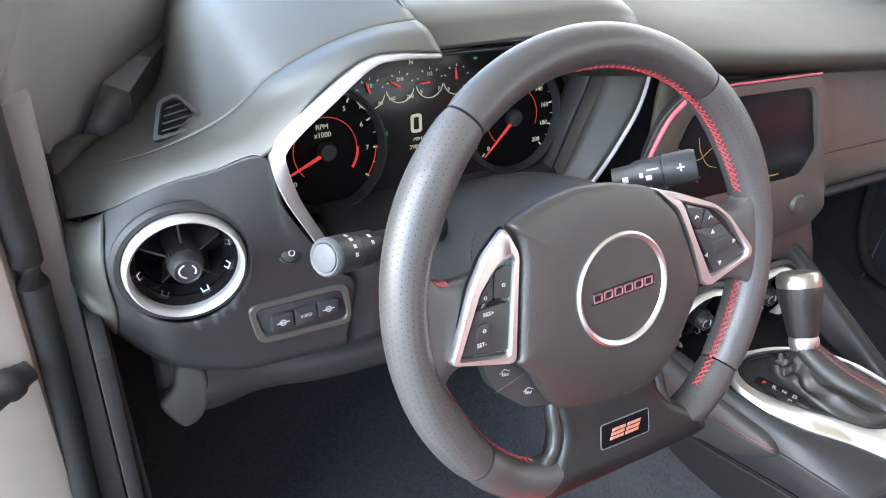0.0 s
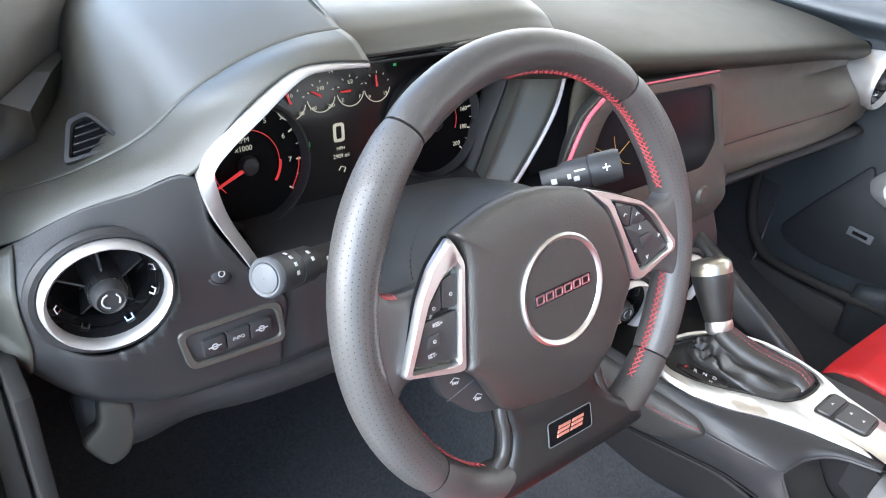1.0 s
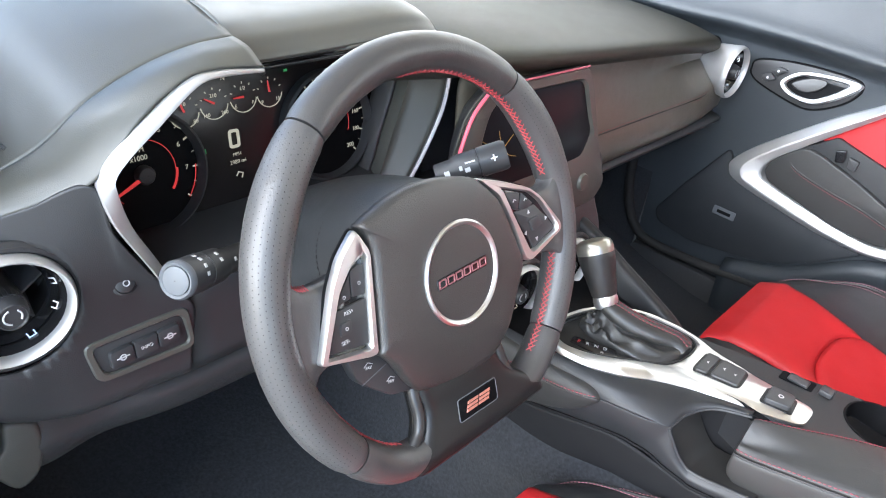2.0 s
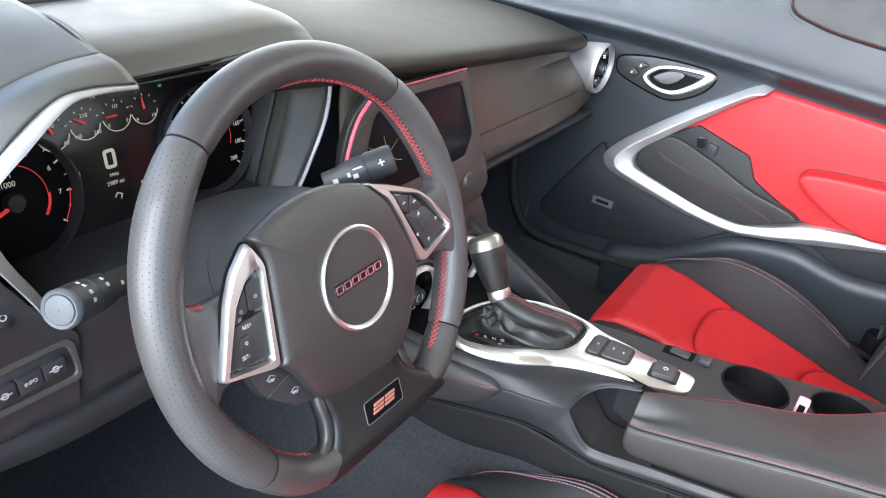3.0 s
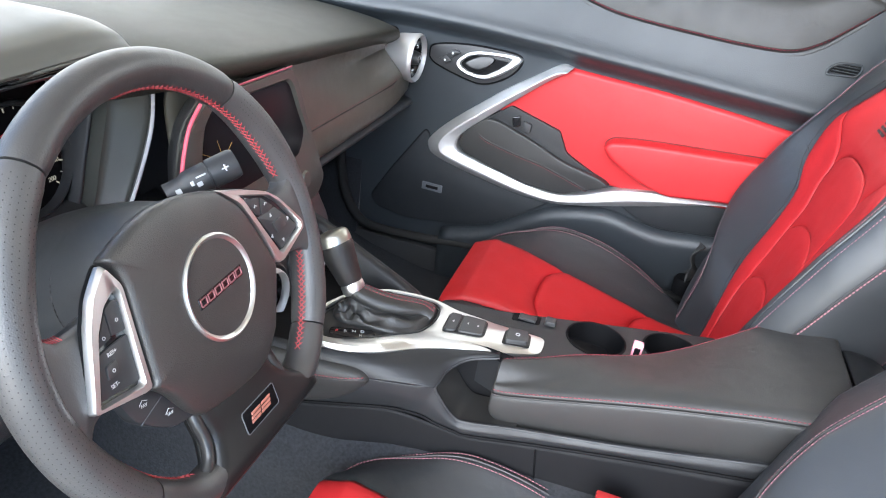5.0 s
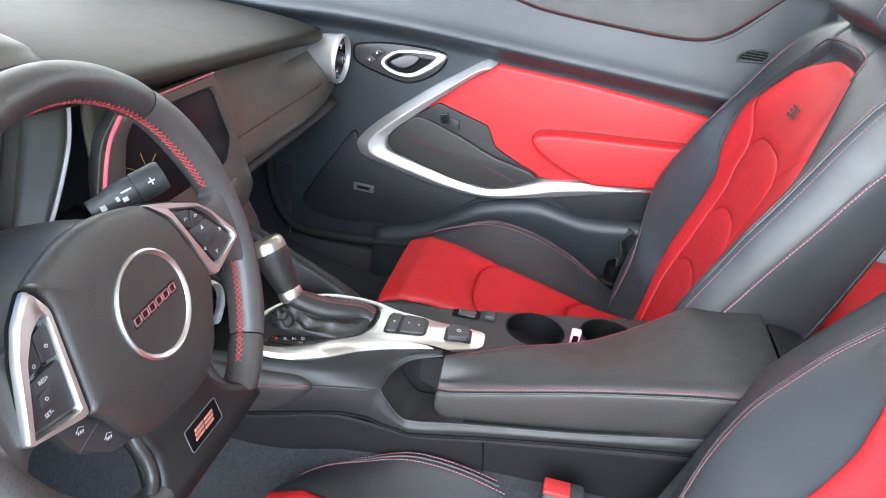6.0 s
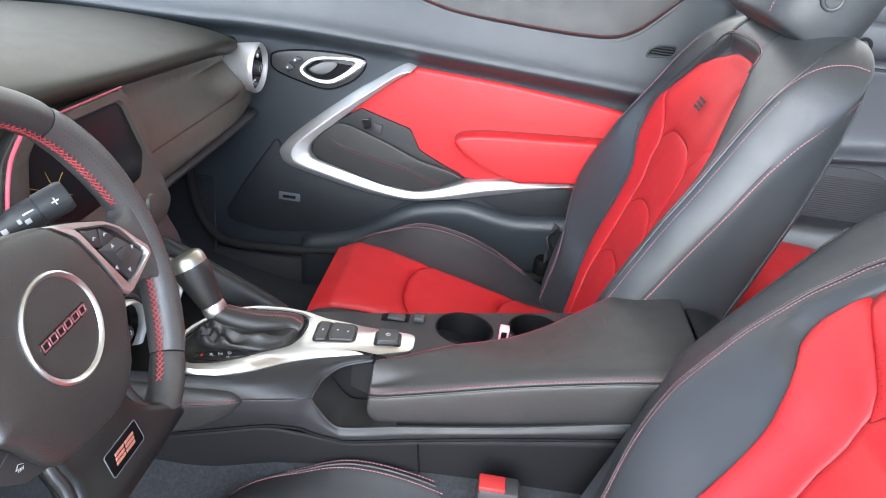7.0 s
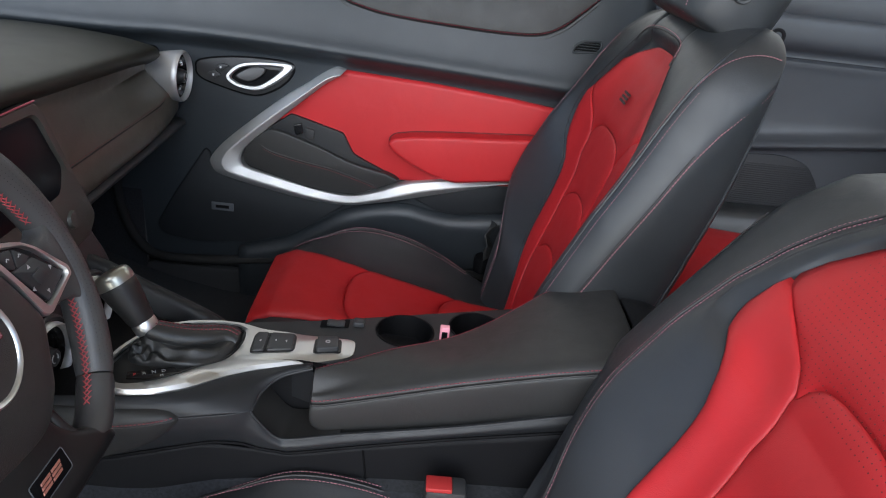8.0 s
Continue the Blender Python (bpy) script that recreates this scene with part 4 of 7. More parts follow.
def rim_at(deg):
    """The middle of the rim at an angle, with the flat bottom, and its outward direction."""
    a = radians(deg)
    c, s = math.cos(a), math.sin(a)
    x, y = RIM * c, RIM * s
    if y < FLAT:
        x, y = FLAT * c / s, FLAT
        x = x * 1.0
    # Soft corners where the flat begins.
    k = max(0.0, 1 - abs(abs(deg % 360 - 270) - 28.5) / 10)
    p = Vector((x, y, 0)) * (1 - 0.018 * k * k)
    out = Vector((c, s, 0))
    if y <= FLAT + 1e-6:
        out = (out * 0.3 + Vector((0, -1, 0)) * 0.7).normalized()
    return p, out


def rim_point(deg, phi, swell=0.0):
    """A point on the rim's skin; phi: 0 outside, 90 towards the driver, 180 inside."""
    p, out = rim_at(deg)
    d = abs((deg - 90 + 180) % 360 - 180)
    thumb = 0.0022 * math.exp(-((d - 62) / 16) ** 2) + 0.0015 * math.exp(-((d - 118) / 14) ** 2)
    a, b = 0.0162 + swell, 0.0178 + swell
    f = radians(phi)
    return p + out * (a + thumb * 0.4) * math.cos(f) - out * thumb * (1 if math.cos(f) < 0 else 0) + Vector((0, 0, 1)) * (b + thumb * 0.5) * math.sin(f)


def rim_part(name, a0, a1, mat, label):
    n = max(4, int(abs(a1 - a0) / 2.5))
    rows = []
    for k in range(n + 1):
        e = min(k, n - k)
        sw = -0.0011 if e == 0 else (-0.0001 if e == 1 else 0)
        deg = a0 + (a1 - a0) * k / n
        if e == 0:
            rows.append([rim_point(deg, f, -0.003) for f in range(0, 360, 12)])
        rows.append([rim_point(deg, f, sw) for f in range(0, 360, 12)])
        if e == 0 and k:
            rows[-1], rows[-2] = rows[-2], rows[-1]
    return part(name, sheet(rows, ring_u=True, caps=True), mat, wheel, label, at=WHEEL)


rim_part("rim_top", 50.3, 129.7, WHEEL_LEATHER, "smooth black leather upper rim")
rim_part("rim_grip", 130.3, 221.7, GRIP_LEATHER, "perforated black leather grip")
rim_part("rim_grip", -41.7, 49.7, GRIP_LEATHER, "perforated black leather grip")
rim_part("rim_bottom", 222.3, 317.7, WHEEL_LEATHER, "smooth black leather flat lower rim")


def cross_stitch(a0, a1, turn=0):
    """A herringbone of red thread round the inner side of the rim."""
    n = int(abs(a1 - a0) / 1.9)
    bm = bmesh.new()
    for k in range(n):
        d0 = a0 + (a1 - a0) * k / n
        d1 = d0 + (a1 - a0) / n * 1.35
        for f0, f1 in ((158 + turn, 180 + turn), (184 + turn, 162 + turn)):
            p = [rim_point(d0, f0, 0.0002), (rim_point(d0, f0, 0.0012) + rim_point(d1, f1, 0.0012)) / 2, rim_point(d1, f1, 0.0004)]
            t = tube(p, [0.0004, 0.0007, 0.0005], 5)
            me = bpy.data.meshes.new("t")
            t.to_mesh(me)
            t.free()
            bm.from_mesh(me)
            bpy.data.meshes.remove(me)
    ob = part("cross_stitching", bm, WHEEL_THREAD, wheel, "red herringbone thread", at=WHEEL)
    ob["kind"] = "stuff"


cross_stitch(96, 15)
cross_stitch(-15, -52)
cross_stitch(84, 165, 26)
cross_stitch(192, 238, 12)
for a0, a1 in ((133, 219), (-39, 47)):
    holes = []
    for k in range(int((a1 - a0) / 1.45)):
        for j, f in enumerate(range(-70, 131, 14)):
            deg = a0 + 1.45 * (k + 0.5 * (j % 2))
            p, q = rim_point(deg, f, 0.00008), rim_point(deg, f, 0.002)
            holes.append((p, q - p))
    speckle("perforation", holes, 0.00046, PUNCH, wheel, at=WHEEL)

# Airbag cover.
D = 0.020
HUB = [(-0.0960, 0.0615), (-0.0610, 0.0735), (-0.0320, 0.0775), (-0.0020, 0.0755), (0.0300, 0.0680), (0.0400, 0.0645), (0.0660, 0.0400), (0.0790, 0.0070), (0.0905, -0.0290), (0.0840, -0.0400), (0.0600, -0.0785), (0.0380, -0.1060), (0.0190, -0.1095),
       (-0.0160, -0.1090), (-0.0520, -0.1010), (-0.0660, -0.0890), (-0.0850, -0.0560), (-0.0985, -0.0430), (-0.0960, -0.0380), (-0.0865, 0.0370), (-0.0890, 0.0540)]


def cushion(outline, rings, mid):
    """A domed pad: rings of (scale, height), from the edge inwards, round mid; a crease runs across its lower third."""
    c = Vector((*mid, 0))
    loop = [Vector((*q, 0)) for q in rounded(outline, 0.009, 5)]
    rows = [[c + (p - c) * s + Vector((0, 0, h)) for p in loop] for s, h in rings]
    for row in rows:
        for p in row:
            low = -0.041 - 0.228 * (p.x + 0.10) - p.y
            if low > 0 and p.z > -0.01:
                p.z -= 0.30 * low * low / (low + 0.008)
    bm = sheet(rows, ring_u=True)
    bm.verts.ensure_lookup_table()
    n = len(loop)
    bm.faces.new([bm.verts[i] for i in range(len(rows) * n - n, len(rows) * n)])
    return bm


part("airbag_cover", cushion(HUB, [(0.86, D - 0.030), (0.955, D - 0.019), (0.993, D - 0.0125), (1.0, D - 0.008), (0.992, D - 0.0035), (0.965, D - 0.0008), (0.93, D + 0.0005), (0.88, D + 0.0012), (0.82, D + 0.0018), (0.76, D + 0.0023), (0.70, D + 0.0026), (0.64, D + 0.0028), (0.58, D + 0.003), (0.3, D + 0.003)], (-0.003, -0.005)),
     PAD, wheel, "grained black airbag cover", at=WHEEL, sharp=50)
badge = WHEEL @ Matrix.Translation((0.0000, -0.0080, D + 0.0025))
part("badge_ring", lathe([(0.0460, -0.002), (0.0458, 0.0018), (0.0440, 0.0032), (0.0422, 0.0026), (0.0405, 0.0), (0.0400, -0.003)], 72), BRIGHT, wheel, "polished metal ring on the hub", at=badge)
disc = part("badge_disc", lathe([(0.0405, -0.002), (0.0405, 0.0003), (0.030, 0.0006), (0.0003, 0.0006)], 48), PAD, wheel, at=badge)
# Plain raised frames where the name stands.
EM = badge @ Matrix.Rotation(radians(2), 4, "Z")
part("emblem_bar", prism(rounded([(-0.0322, -0.0050), (0.0312, -0.0050), (0.0322, 0.0050), (-0.0312, 0.0050)], 0.001, 2), 0.0008, 0.0003, 1, z0=0.0004), GLOSS, disc, "dark emblem bar", at=EM)
for k in range(6):
    x = -0.0257 + 0.0103 * k
    o = rounded([(x - 0.0046, -0.0036), (x + 0.0042, -0.0036), (x + 0.0046, 0.0036), (x - 0.0042, 0.0036)], 0.0008, 2)
    i = rounded([(x - 0.0034, -0.0024), (x + 0.0030, -0.0024), (x + 0.0034, 0.0024), (x - 0.0030, 0.0024)], 0.0006, 2)
    part("emblem_frame", ring_plate(o, i, 0.0010, 0.0003, 0.0010), EMBLEM, disc, "small red-edged frame", at=EM)


# Left control pad: bright frame, dark plate, switches.
LO = rounded([(-0.0985, 0.0605), (-0.1180, 0.0435), (-0.1300, 0.0245), (-0.1490, -0.0200), (-0.1535, -0.0280), (-0.1060, -0.0410), (-0.0990, -0.0412), (-0.0885, 0.0400)], 0.005, 5)
LI = rounded([(-0.0955, 0.0385), (-0.1080, 0.0330), (-0.1235, 0.0165), (-0.1430, -0.0225), (-0.1455, -0.0268), (-0.1070, -0.0332), (-0.1045, -0.0315), (-0.0940, 0.0355)], 0.004, 5)
part("spoke_frame", ring_plate(LO, LI, 0.010, 0.003, 0.008), BRIGHT, wheel, "polished metal spoke frame", at=WHEEL)
part("frame_groove", tube([(*p, 0.0095) for p in LO], 0.0016, 6, closed=True), DARK, wheel, at=WHEEL)
lplate = part("switch_plate", prism(LI, 0.010, 0.001, at=None, z0=0.0025), GLOSS, wheel, at=WHEEL)
RO = rounded([(0.0390, 0.0645), (0.0730, 0.0535), (0.1100, 0.0385), (0.1265, 0.0260), (0.1550, -0.0085), (0.1540, -0.0165), (0.1010, -0.0325), (0.0920, -0.0275), (0.0805, 0.0105), (0.0665, 0.0415)], 0.006, 5)
RI = rounded([(0.0735, 0.0462), (0.0800, 0.0440), (0.1120, 0.0330), (0.1255, 0.0215), (0.1490, -0.0105), (0.1475, -0.0150), (0.1065, -0.0235), (0.1045, -0.0220), (0.0860, 0.0165), (0.0750, 0.0430)], 0.004, 5)
part("spoke_frame", ring_plate(RO, RI, 0.010, 0.003, 0.008), BRIGHT, wheel, "polished metal spoke frame", at=WHEEL)
part("frame_groove", tube([(*p, 0.0095) for p in RO], 0.0016, 6, closed=True), DARK, wheel, at=WHEEL)
rplate = part("switch_plate", prism(RI, 0.010, 0.001, z0=0.0025), GLOSS, wheel, at=WHEEL)


def key(points, parent, at=WHEEL, z0=0.012, h=0.0025, mat=BUTTON, r=0.0018):
    return part("button", prism(rounded(points, r, 3), h, 0.0007, 2, z0=z0), mat, parent, at=at)


key([(-0.1005, 0.0330), (-0.1090, 0.0300), (-0.1115, 0.0105), (-0.0985, 0.0085), (-0.0950, 0.0310)], lplate)
key([(-0.1105, 0.0285), (-0.1225, 0.0150), (-0.1265, 0.0085), (-0.1130, 0.0100)], lplate)
key([(-0.1280, 0.0050), (-0.0990, 0.0055), (-0.1045, -0.0300), (-0.1415, -0.0240)], lplate)
key([(-0.1275, -0.0050), (-0.1175, -0.0045), (-0.1190, -0.0140), (-0.1300, -0.0145)], lplate, z0=0.0140)
for t, x, y, s in (("RES+", -0.1175, 0.0008, 0.0042), ("SET-", -0.1255, -0.0205, 0.0042)):
    lettering(t, s, WHEEL @ Matrix.Translation((x, y, 0.0147)), PRINT, lplate)
for x, y in ((-0.1190, 0.0130), (-0.1030, 0.0190), (-0.1235, -0.0098)):
    part("symbol", lathe([(0.0014, 0), (0.0014, 0.0003), (0.0009, 0.0003), (0.0009, 0)], 16), PRINT, lplate, at=WHEEL @ Matrix.Translation((x, y, 0.0148 if y > 0 else 0.0168)))
key([(0.0790, 0.0405), (0.1000, 0.0355), (0.0945, 0.0190), (0.0870, 0.0235)], rplate)
key([(0.1025, 0.0350), (0.1180, 0.0205), (0.1080, 0.0170), (0.0965, 0.0195)], rplate)
key([(0.0890, 0.0190), (0.1200, 0.0185), (0.1480, -0.0115), (0.1115, -0.0230)], rplate)
key([(0.1060, 0.0065), (0.1220, 0.0075), (0.1270, -0.0030), (0.1110, -0.0055)], rplate, z0=0.0140)
for x, y, t in ((0.1090, 0.0140, 90), (0.1350, 0.0010, 0), (0.1010, -0.0050, 180), (0.1170, -0.0150, 270)):
    q = WHEEL @ pose(x, y, 0.0146, 0, 0, t)
    part("arrow", prism([(0.0024, 0), (-0.0016, 0.0022), (-0.0016, -0.0022)], 0.0003, 0), PRINT, rplate, at=q)
for x, y in ((0.0905, 0.0300), (0.1065, 0.0270)):
    part("symbol", tube([(x - 0.002, y - 0.001, 0.0148), (x, y + 0.0012, 0.0148), (x + 0.0022, y - 0.0004, 0.0148)], 0.0005, 5), PRINT, rplate, at=WHEEL)

# Leather webs that join the rim to the hub, the favourite keys and the lower spoke.
for s in (-1, 1):
    arm = []
    for x, a, b, h in ((0.075, 0.034, -0.038, 0.003), (0.105, 0.030, -0.037, 0.006), (0.130, 0.0275, -0.036, 0.0085), (0.148, 0.0290, -0.0385, 0.0105), (0.157, 0.0345, -0.046, 0.0120), (0.164, 0.0430, -0.054, 0.0120), (0.170, 0.050, -0.060, 0.0100), (0.175, 0.050, -0.060, 0.004)):
        arm.append([(s * x, a, 0.0), (s * x, a - 0.001, h * 0.6), (s * x, a - 0.006, h), (s * x, (a + b) / 2, h + 0.001), (s * x, b + 0.006, h), (s * x, b + 0.001, h * 0.6), (s * x, b, 0.0), (s * x, b + 0.004, -0.010), (s * x, (a + b) / 2, -0.012), (s * x, a - 0.004, -0.010)])
    part("spoke", loft(arm, 3, 5, ring_u=True, caps=True), GRIP_LEATHER, wheel, "leather-wrapped spoke", at=WHEEL)
FAV = rounded([(-0.1215, -0.0380), (-0.0960, -0.0400), (-0.0760, -0.0640), (-0.0540, -0.0900), (-0.0580, -0.0945), (-0.0840, -0.0880), (-0.1010, -0.0745), (-0.1150, -0.0605)], 0.006, 4)
fav = part("key_panel", prism(FAV, 0.010, 0.002, z0=-0.006), BUTTON, wheel, at=WHEEL)
for x, y in ((-0.1020, -0.0545), (-0.0825, -0.0755)):
    lettering("FAV", 0.0036, WHEEL @ pose(x, y, 0.0043, 0, 0, -12), PRINT, fav)
    part("arrow", tube([(x - 0.0045, y + 0.0018, 0.0043), (x, y + 0.0045, 0.0043), (x + 0.0045, y + 0.0018, 0.0043)], 0.0003, 5), PRINT, fav, at=WHEEL)
part("key_gap", tube([(-0.1115, -0.0660, 0.0040), (-0.0840, -0.0590, 0.0040)], 0.0004, 5), GREY_BUTTON, fav, at=WHEEL)
LOW = []
for y, x0, x1, h, e in ((-0.094, -0.056, 0.046, 0.004, -0.012), (-0.108, -0.054, 0.047, 0.007, -0.012), (-0.120, -0.053, 0.052, 0.009, -0.012), (-0.132, -0.057, 0.063, 0.0115, -0.010), (-0.145, -0.066, 0.082, 0.0145, -0.006), (-0.155, -0.078, 0.094, 0.0165, 0.0), (-0.164, -0.084, 0.100, 0.0150, 0.006)):
    m = (x0 + x1) / 2
    LOW.append([(x0 - 0.003, y, e), (x0, y, h - 0.007), (x0 + 0.006, y, h - 0.0015), (x0 + 0.020, y, h), (m, y, h + 0.0008), (x1 - 0.020, y, h), (x1 - 0.006, y, h - 0.0015), (x1, y, h - 0.007), (x1 + 0.003, y, e)])
part("lower_spoke", loft(LOW, 4, 5), SPOKE, wheel, "smooth black plastic lower spoke", at=WHEEL, solid=0.004)
for s, x in ((-1, -0.0575), (1, 0.0540)):
    part("spoke_cheek", tube(smooth([(x - s * 0.004, -0.086, -0.006), (x, -0.104, -0.001), (x + s * 0.001, -0.119, 0.002), (x + s * 0.006, -0.133, 0.004), (x + s * 0.016, -0.142, 0.005)], 5), 0.0060, 10), PANEL_SATIN, wheel, "glossy cheek of the lower spoke", at=WHEEL)
plate = WHEEL @ frame_of((0.003, -0.1330, 0.0120), (1, -0.02, 0), (0, 1, -0.20))
plate = plate @ Matrix.Scale(0.93, 4)
BADGE_EDGE = [(-0.0300, -0.0105), (0.0260, -0.0105), (0.0300, 0.0105), (-0.0260, 0.0105)]
bp = part("badge_plate", prism(rounded(BADGE_EDGE, 0.003), 0.0034, 0.0010), DARK, wheel, "small black badge plate", at=plate)
part("badge_rim", tube([(p[0], p[1], 0.0030) for p in rounded(BADGE_EDGE, 0.003)], 0.0006, 6, closed=True), GREY_BUTTON, bp, "thin bright rim", at=plate)
for k in (-1, 1):
    for j in (-1, 0, 1):
        c, y = k * 0.0088 + 0.0020 * j - 0.0003, 0.0034 * j
        part("emblem_bar", prism([(c - 0.0082, y - 0.0012), (c + 0.0070, y - 0.0012), (c + 0.0082, y + 0.0012), (c - 0.0070, y + 0.0012)], 0.0012, 0.0003, 1, z0=0.0032), BADGE, bp, "orange-red metal bar", at=plate)
# Thread showing where the rim meets the spoke.
for s in (-1,):
    for k in range(7):
        x = 0.1440 + 0.0022 * k
        y = 0.0285 + 0.00032 * k * k * 0.5
        part("thread", tube([(s * x, y - 0.0015, 0.0090), (s * (x + 0.0018), y + 0.0012, 0.0078), (s * (x + 0.0008), y + 0.0022, 0.0040)], 0.0005, 5), WHEEL_THREAD, wheel, at=WHEEL)

# ---- steering column ----
column = thing("steering_column", (-0.382, 0.15, 0.62), "black leather-wrapped steering column shroud with two stalks", "steering column")
AX = WHEEL
col = []
for w, s, dy in ((-0.024, 0.90, 0.012), (-0.030, 0.96, 0.012), (-0.06, 1.0, 0.014), (-0.12, 1.02, 0.012), (-0.20, 0.98, 0.0)):
    col.append([(s * 0.074 * math.cos(a), dy + s * (0.058 if math.sin(a) > 0 else 0.066) * math.sin(a), w) for a in np.linspace(0, math.tau, 16, endpoint=False)])
part("shroud", loft(col, 3, 5, ring_u=True, caps=True), LEATHER, column, "leather-covered shroud", at=AX)
sewn([AX @ Vector((-0.0755 * math.cos(a) , 0.012 + 0.0595 * math.sin(a), -0.075)) for a in np.linspace(-0.3, 1.2, 20)], SEAM, column, radius=0.0006)


def stalk(tip, root, label, wiper):
    """A thick stalk with a collar, a barrel and an end cap."""
    a, b = Vector(tip), Vector(root)
    m = Matrix.Translation(a) @ (a - b).to_track_quat("Z", "Y").to_matrix().to_4x4()
    n = (b - a).length
    st = part("stalk", lathe([(0.0105, -n), (0.0110, -0.055), (0.0135, -0.050), (0.0140, -0.030), (0.0140, -0.029), (0.0132, -0.0285), (0.0132, -0.0275), (0.0145, -0.027), (0.0145, -0.004), (0.0130, 0.0), (0.0005, 0.0)], 40), BUTTON, column, label, at=m)
    return m, st


LM, lst = stalk((-0.5885, 0.0700, 0.7250), (-0.44, 0.14, 0.675), "black indicator stalk", False)
part("end_ring", lathe([(0.0142, -0.006), (0.0146, 0.0), (0.0130, 0.0022), (0.0112, 0.0012), (0.0110, -0.001)], 40), GREY_BUTTON, lst, "grey ring", at=LM)
part("end_button", lathe([(0.0108, -0.001), (0.0106, 0.0018), (0.0095, 0.0024), (0.0005, 0.0026)], 36), GREY_BUTTON, lst, "grey silver end button", at=LM)
for k, (a, h) in enumerate(((60, -0.018), (85, -0.018), (110, -0.018), (130, -0.018), (85, -0.040), (110, -0.040), (70, -0.062))):
    q = LM @ pose(0, 0, h, 0, 0, a - 130)
    part("symbol", box(-0.0016, 0.0016, 0.0143 if h > -0.03 else 0.0138 if h > -0.05 else 0.0108, 0.0149 if h > -0.03 else 0.0143 if h > -0.05 else 0.0114, -0.0016, 0.0016, 0.0004), PRINT, lst, at=q)
RM, rst = stalk((-0.2630, 0.0350, 0.7590), (-0.312, 0.078, 0.7305), "black wiper stalk", True)
toward = RM.inverted() @ Vector((-0.80, -0.33, 1.03))
TURN_R = math.degrees(math.atan2(toward.y, toward.x)) - 90 - 150
for a, h, w, l in ((150, -0.013, 0.0007, 0.0034), (150, -0.013, 0.0034, 0.0007), (138, -0.036, 0.0008, 0.0050), (165, -0.040, 0.0022, 0.0026), (152, -0.046, 0.0022, 0.0016), (160, -0.060, 0.0026, 0.0026)):
    q = RM @ pose(0, 0, h, 0, 0, a + TURN_R)
    r = 0.0143 if h > -0.028 else 0.0138 if h > -0.05 else 0.0108
    part("symbol", box(-w, w, r, r + 0.0007, -l, l, 0.0003), PRINT, rst, at=q)

# ---- centre console ----
console = thing("centre_console", (-0.02, -0.25, 0.15), "long black centre console with satin metal shifter bezel", "console")
top = frame_of((0, 0, 0.483), (1, 0, 0), (0, 1, 0))

# Inner core that closes the console below its skins.
core = []
for y, xl, xr, z in ((0.24, -0.150, 0.110, 0.40), (0.08, -0.140, 0.090, 0.44), (-0.10, -0.115, 0.040, 0.455), (-0.165, -0.058, 0.040, 0.470), (-0.27, -0.058, 0.060, 0.470), (-0.42, -0.095, 0.100, 0.44), (-0.60, -0.095, 0.120, 0.46), (-0.80, -0.095, 0.12, 0.40)):
    core.append([(xl, y, 0.12), (xl, y, z - 0.01), (xl + 0.01, y, z), (xr - 0.01, y, z), (xr, y, z - 0.01), (xr + 0.01, y, 0.30), (xr + 0.01, y, 0.12)])
part("core", loft(core, 3, 4), DARK_PANEL, console, "dark inner body")

# Shifter bezel: a bright frame, narrow round the lever and broad behind it.
BO = [(-0.027, -0.277), (-0.050, -0.225), (-0.073, -0.162), (-0.094, -0.124), (-0.122, -0.090), (-0.138, -0.058), (-0.146, -0.020), (-0.136, 0.012), (-0.098, 0.026), (-0.054, 0.018), (-0.016, 0.001), (0.006, -0.022),
      (0.021, -0.050), (0.027, -0.090), (0.025, -0.120), (0.015, -0.150), (0.013, -0.207), (0.014, -0.277)]
BI = [(-0.048, -0.121), (-0.058, -0.116), (-0.068, -0.106), (-0.081, -0.088), (-0.104, -0.062), (-0.121, -0.036), (-0.130, -0.012), (-0.122, 0.006), (-0.094, 0.018), (-0.056, 0.011), (-0.021, -0.005), (-0.001, -0.026),
      (0.014, -0.052), (0.020, -0.090), (0.018, -0.114), (0.010, -0.125), (-0.010, -0.128), (-0.032, -0.126)]
BO, BI = rounded(BO, 0.012, 4), rounded(BI, 0.03, 4)
bezel = part("shifter_bezel", ring_plate(BO, BI, 0.009, 0.004, -0.002), BRIGHT, console, "polished metal shifter bezel", at=top)
part("bezel_lip", tube([(*p, 0.0035) for p in BI], 0.0016, 6, closed=True), SPOKE, bezel, "dark inner lip", at=top)
part("shifter_panel", prism(BI, 0.004, 0.0005, z0=-0.006), PANEL_SATIN, console, "smooth dark panel round the lever", at=top)
GL = [(-0.112, -0.010), (-0.099, -0.008), (-0.080, -0.058), (-0.090, -0.068), (-0.106, -0.056)]
win = part("gear_window", prism(rounded(GL, 0.003, 3), 0.0030, 0.0004, z0=-0.003), GLASS_BLACK, console, "black gear position window", at=top)
for k, (ch, mat) in enumerate((("P", GLOW_RED), ("R", PRINT), ("N", PRINT), ("D", PRINT))):
    lettering(ch, 0.0075, top @ pose(-0.104 + 0.0045 * k, -0.018 - 0.0103 * k, 0.0003, 0, 0, -66), mat, win)
lettering("M", 0.0055, top @ pose(-0.100, -0.050, 0.0003, 0, 0, -66), PRINT, win)


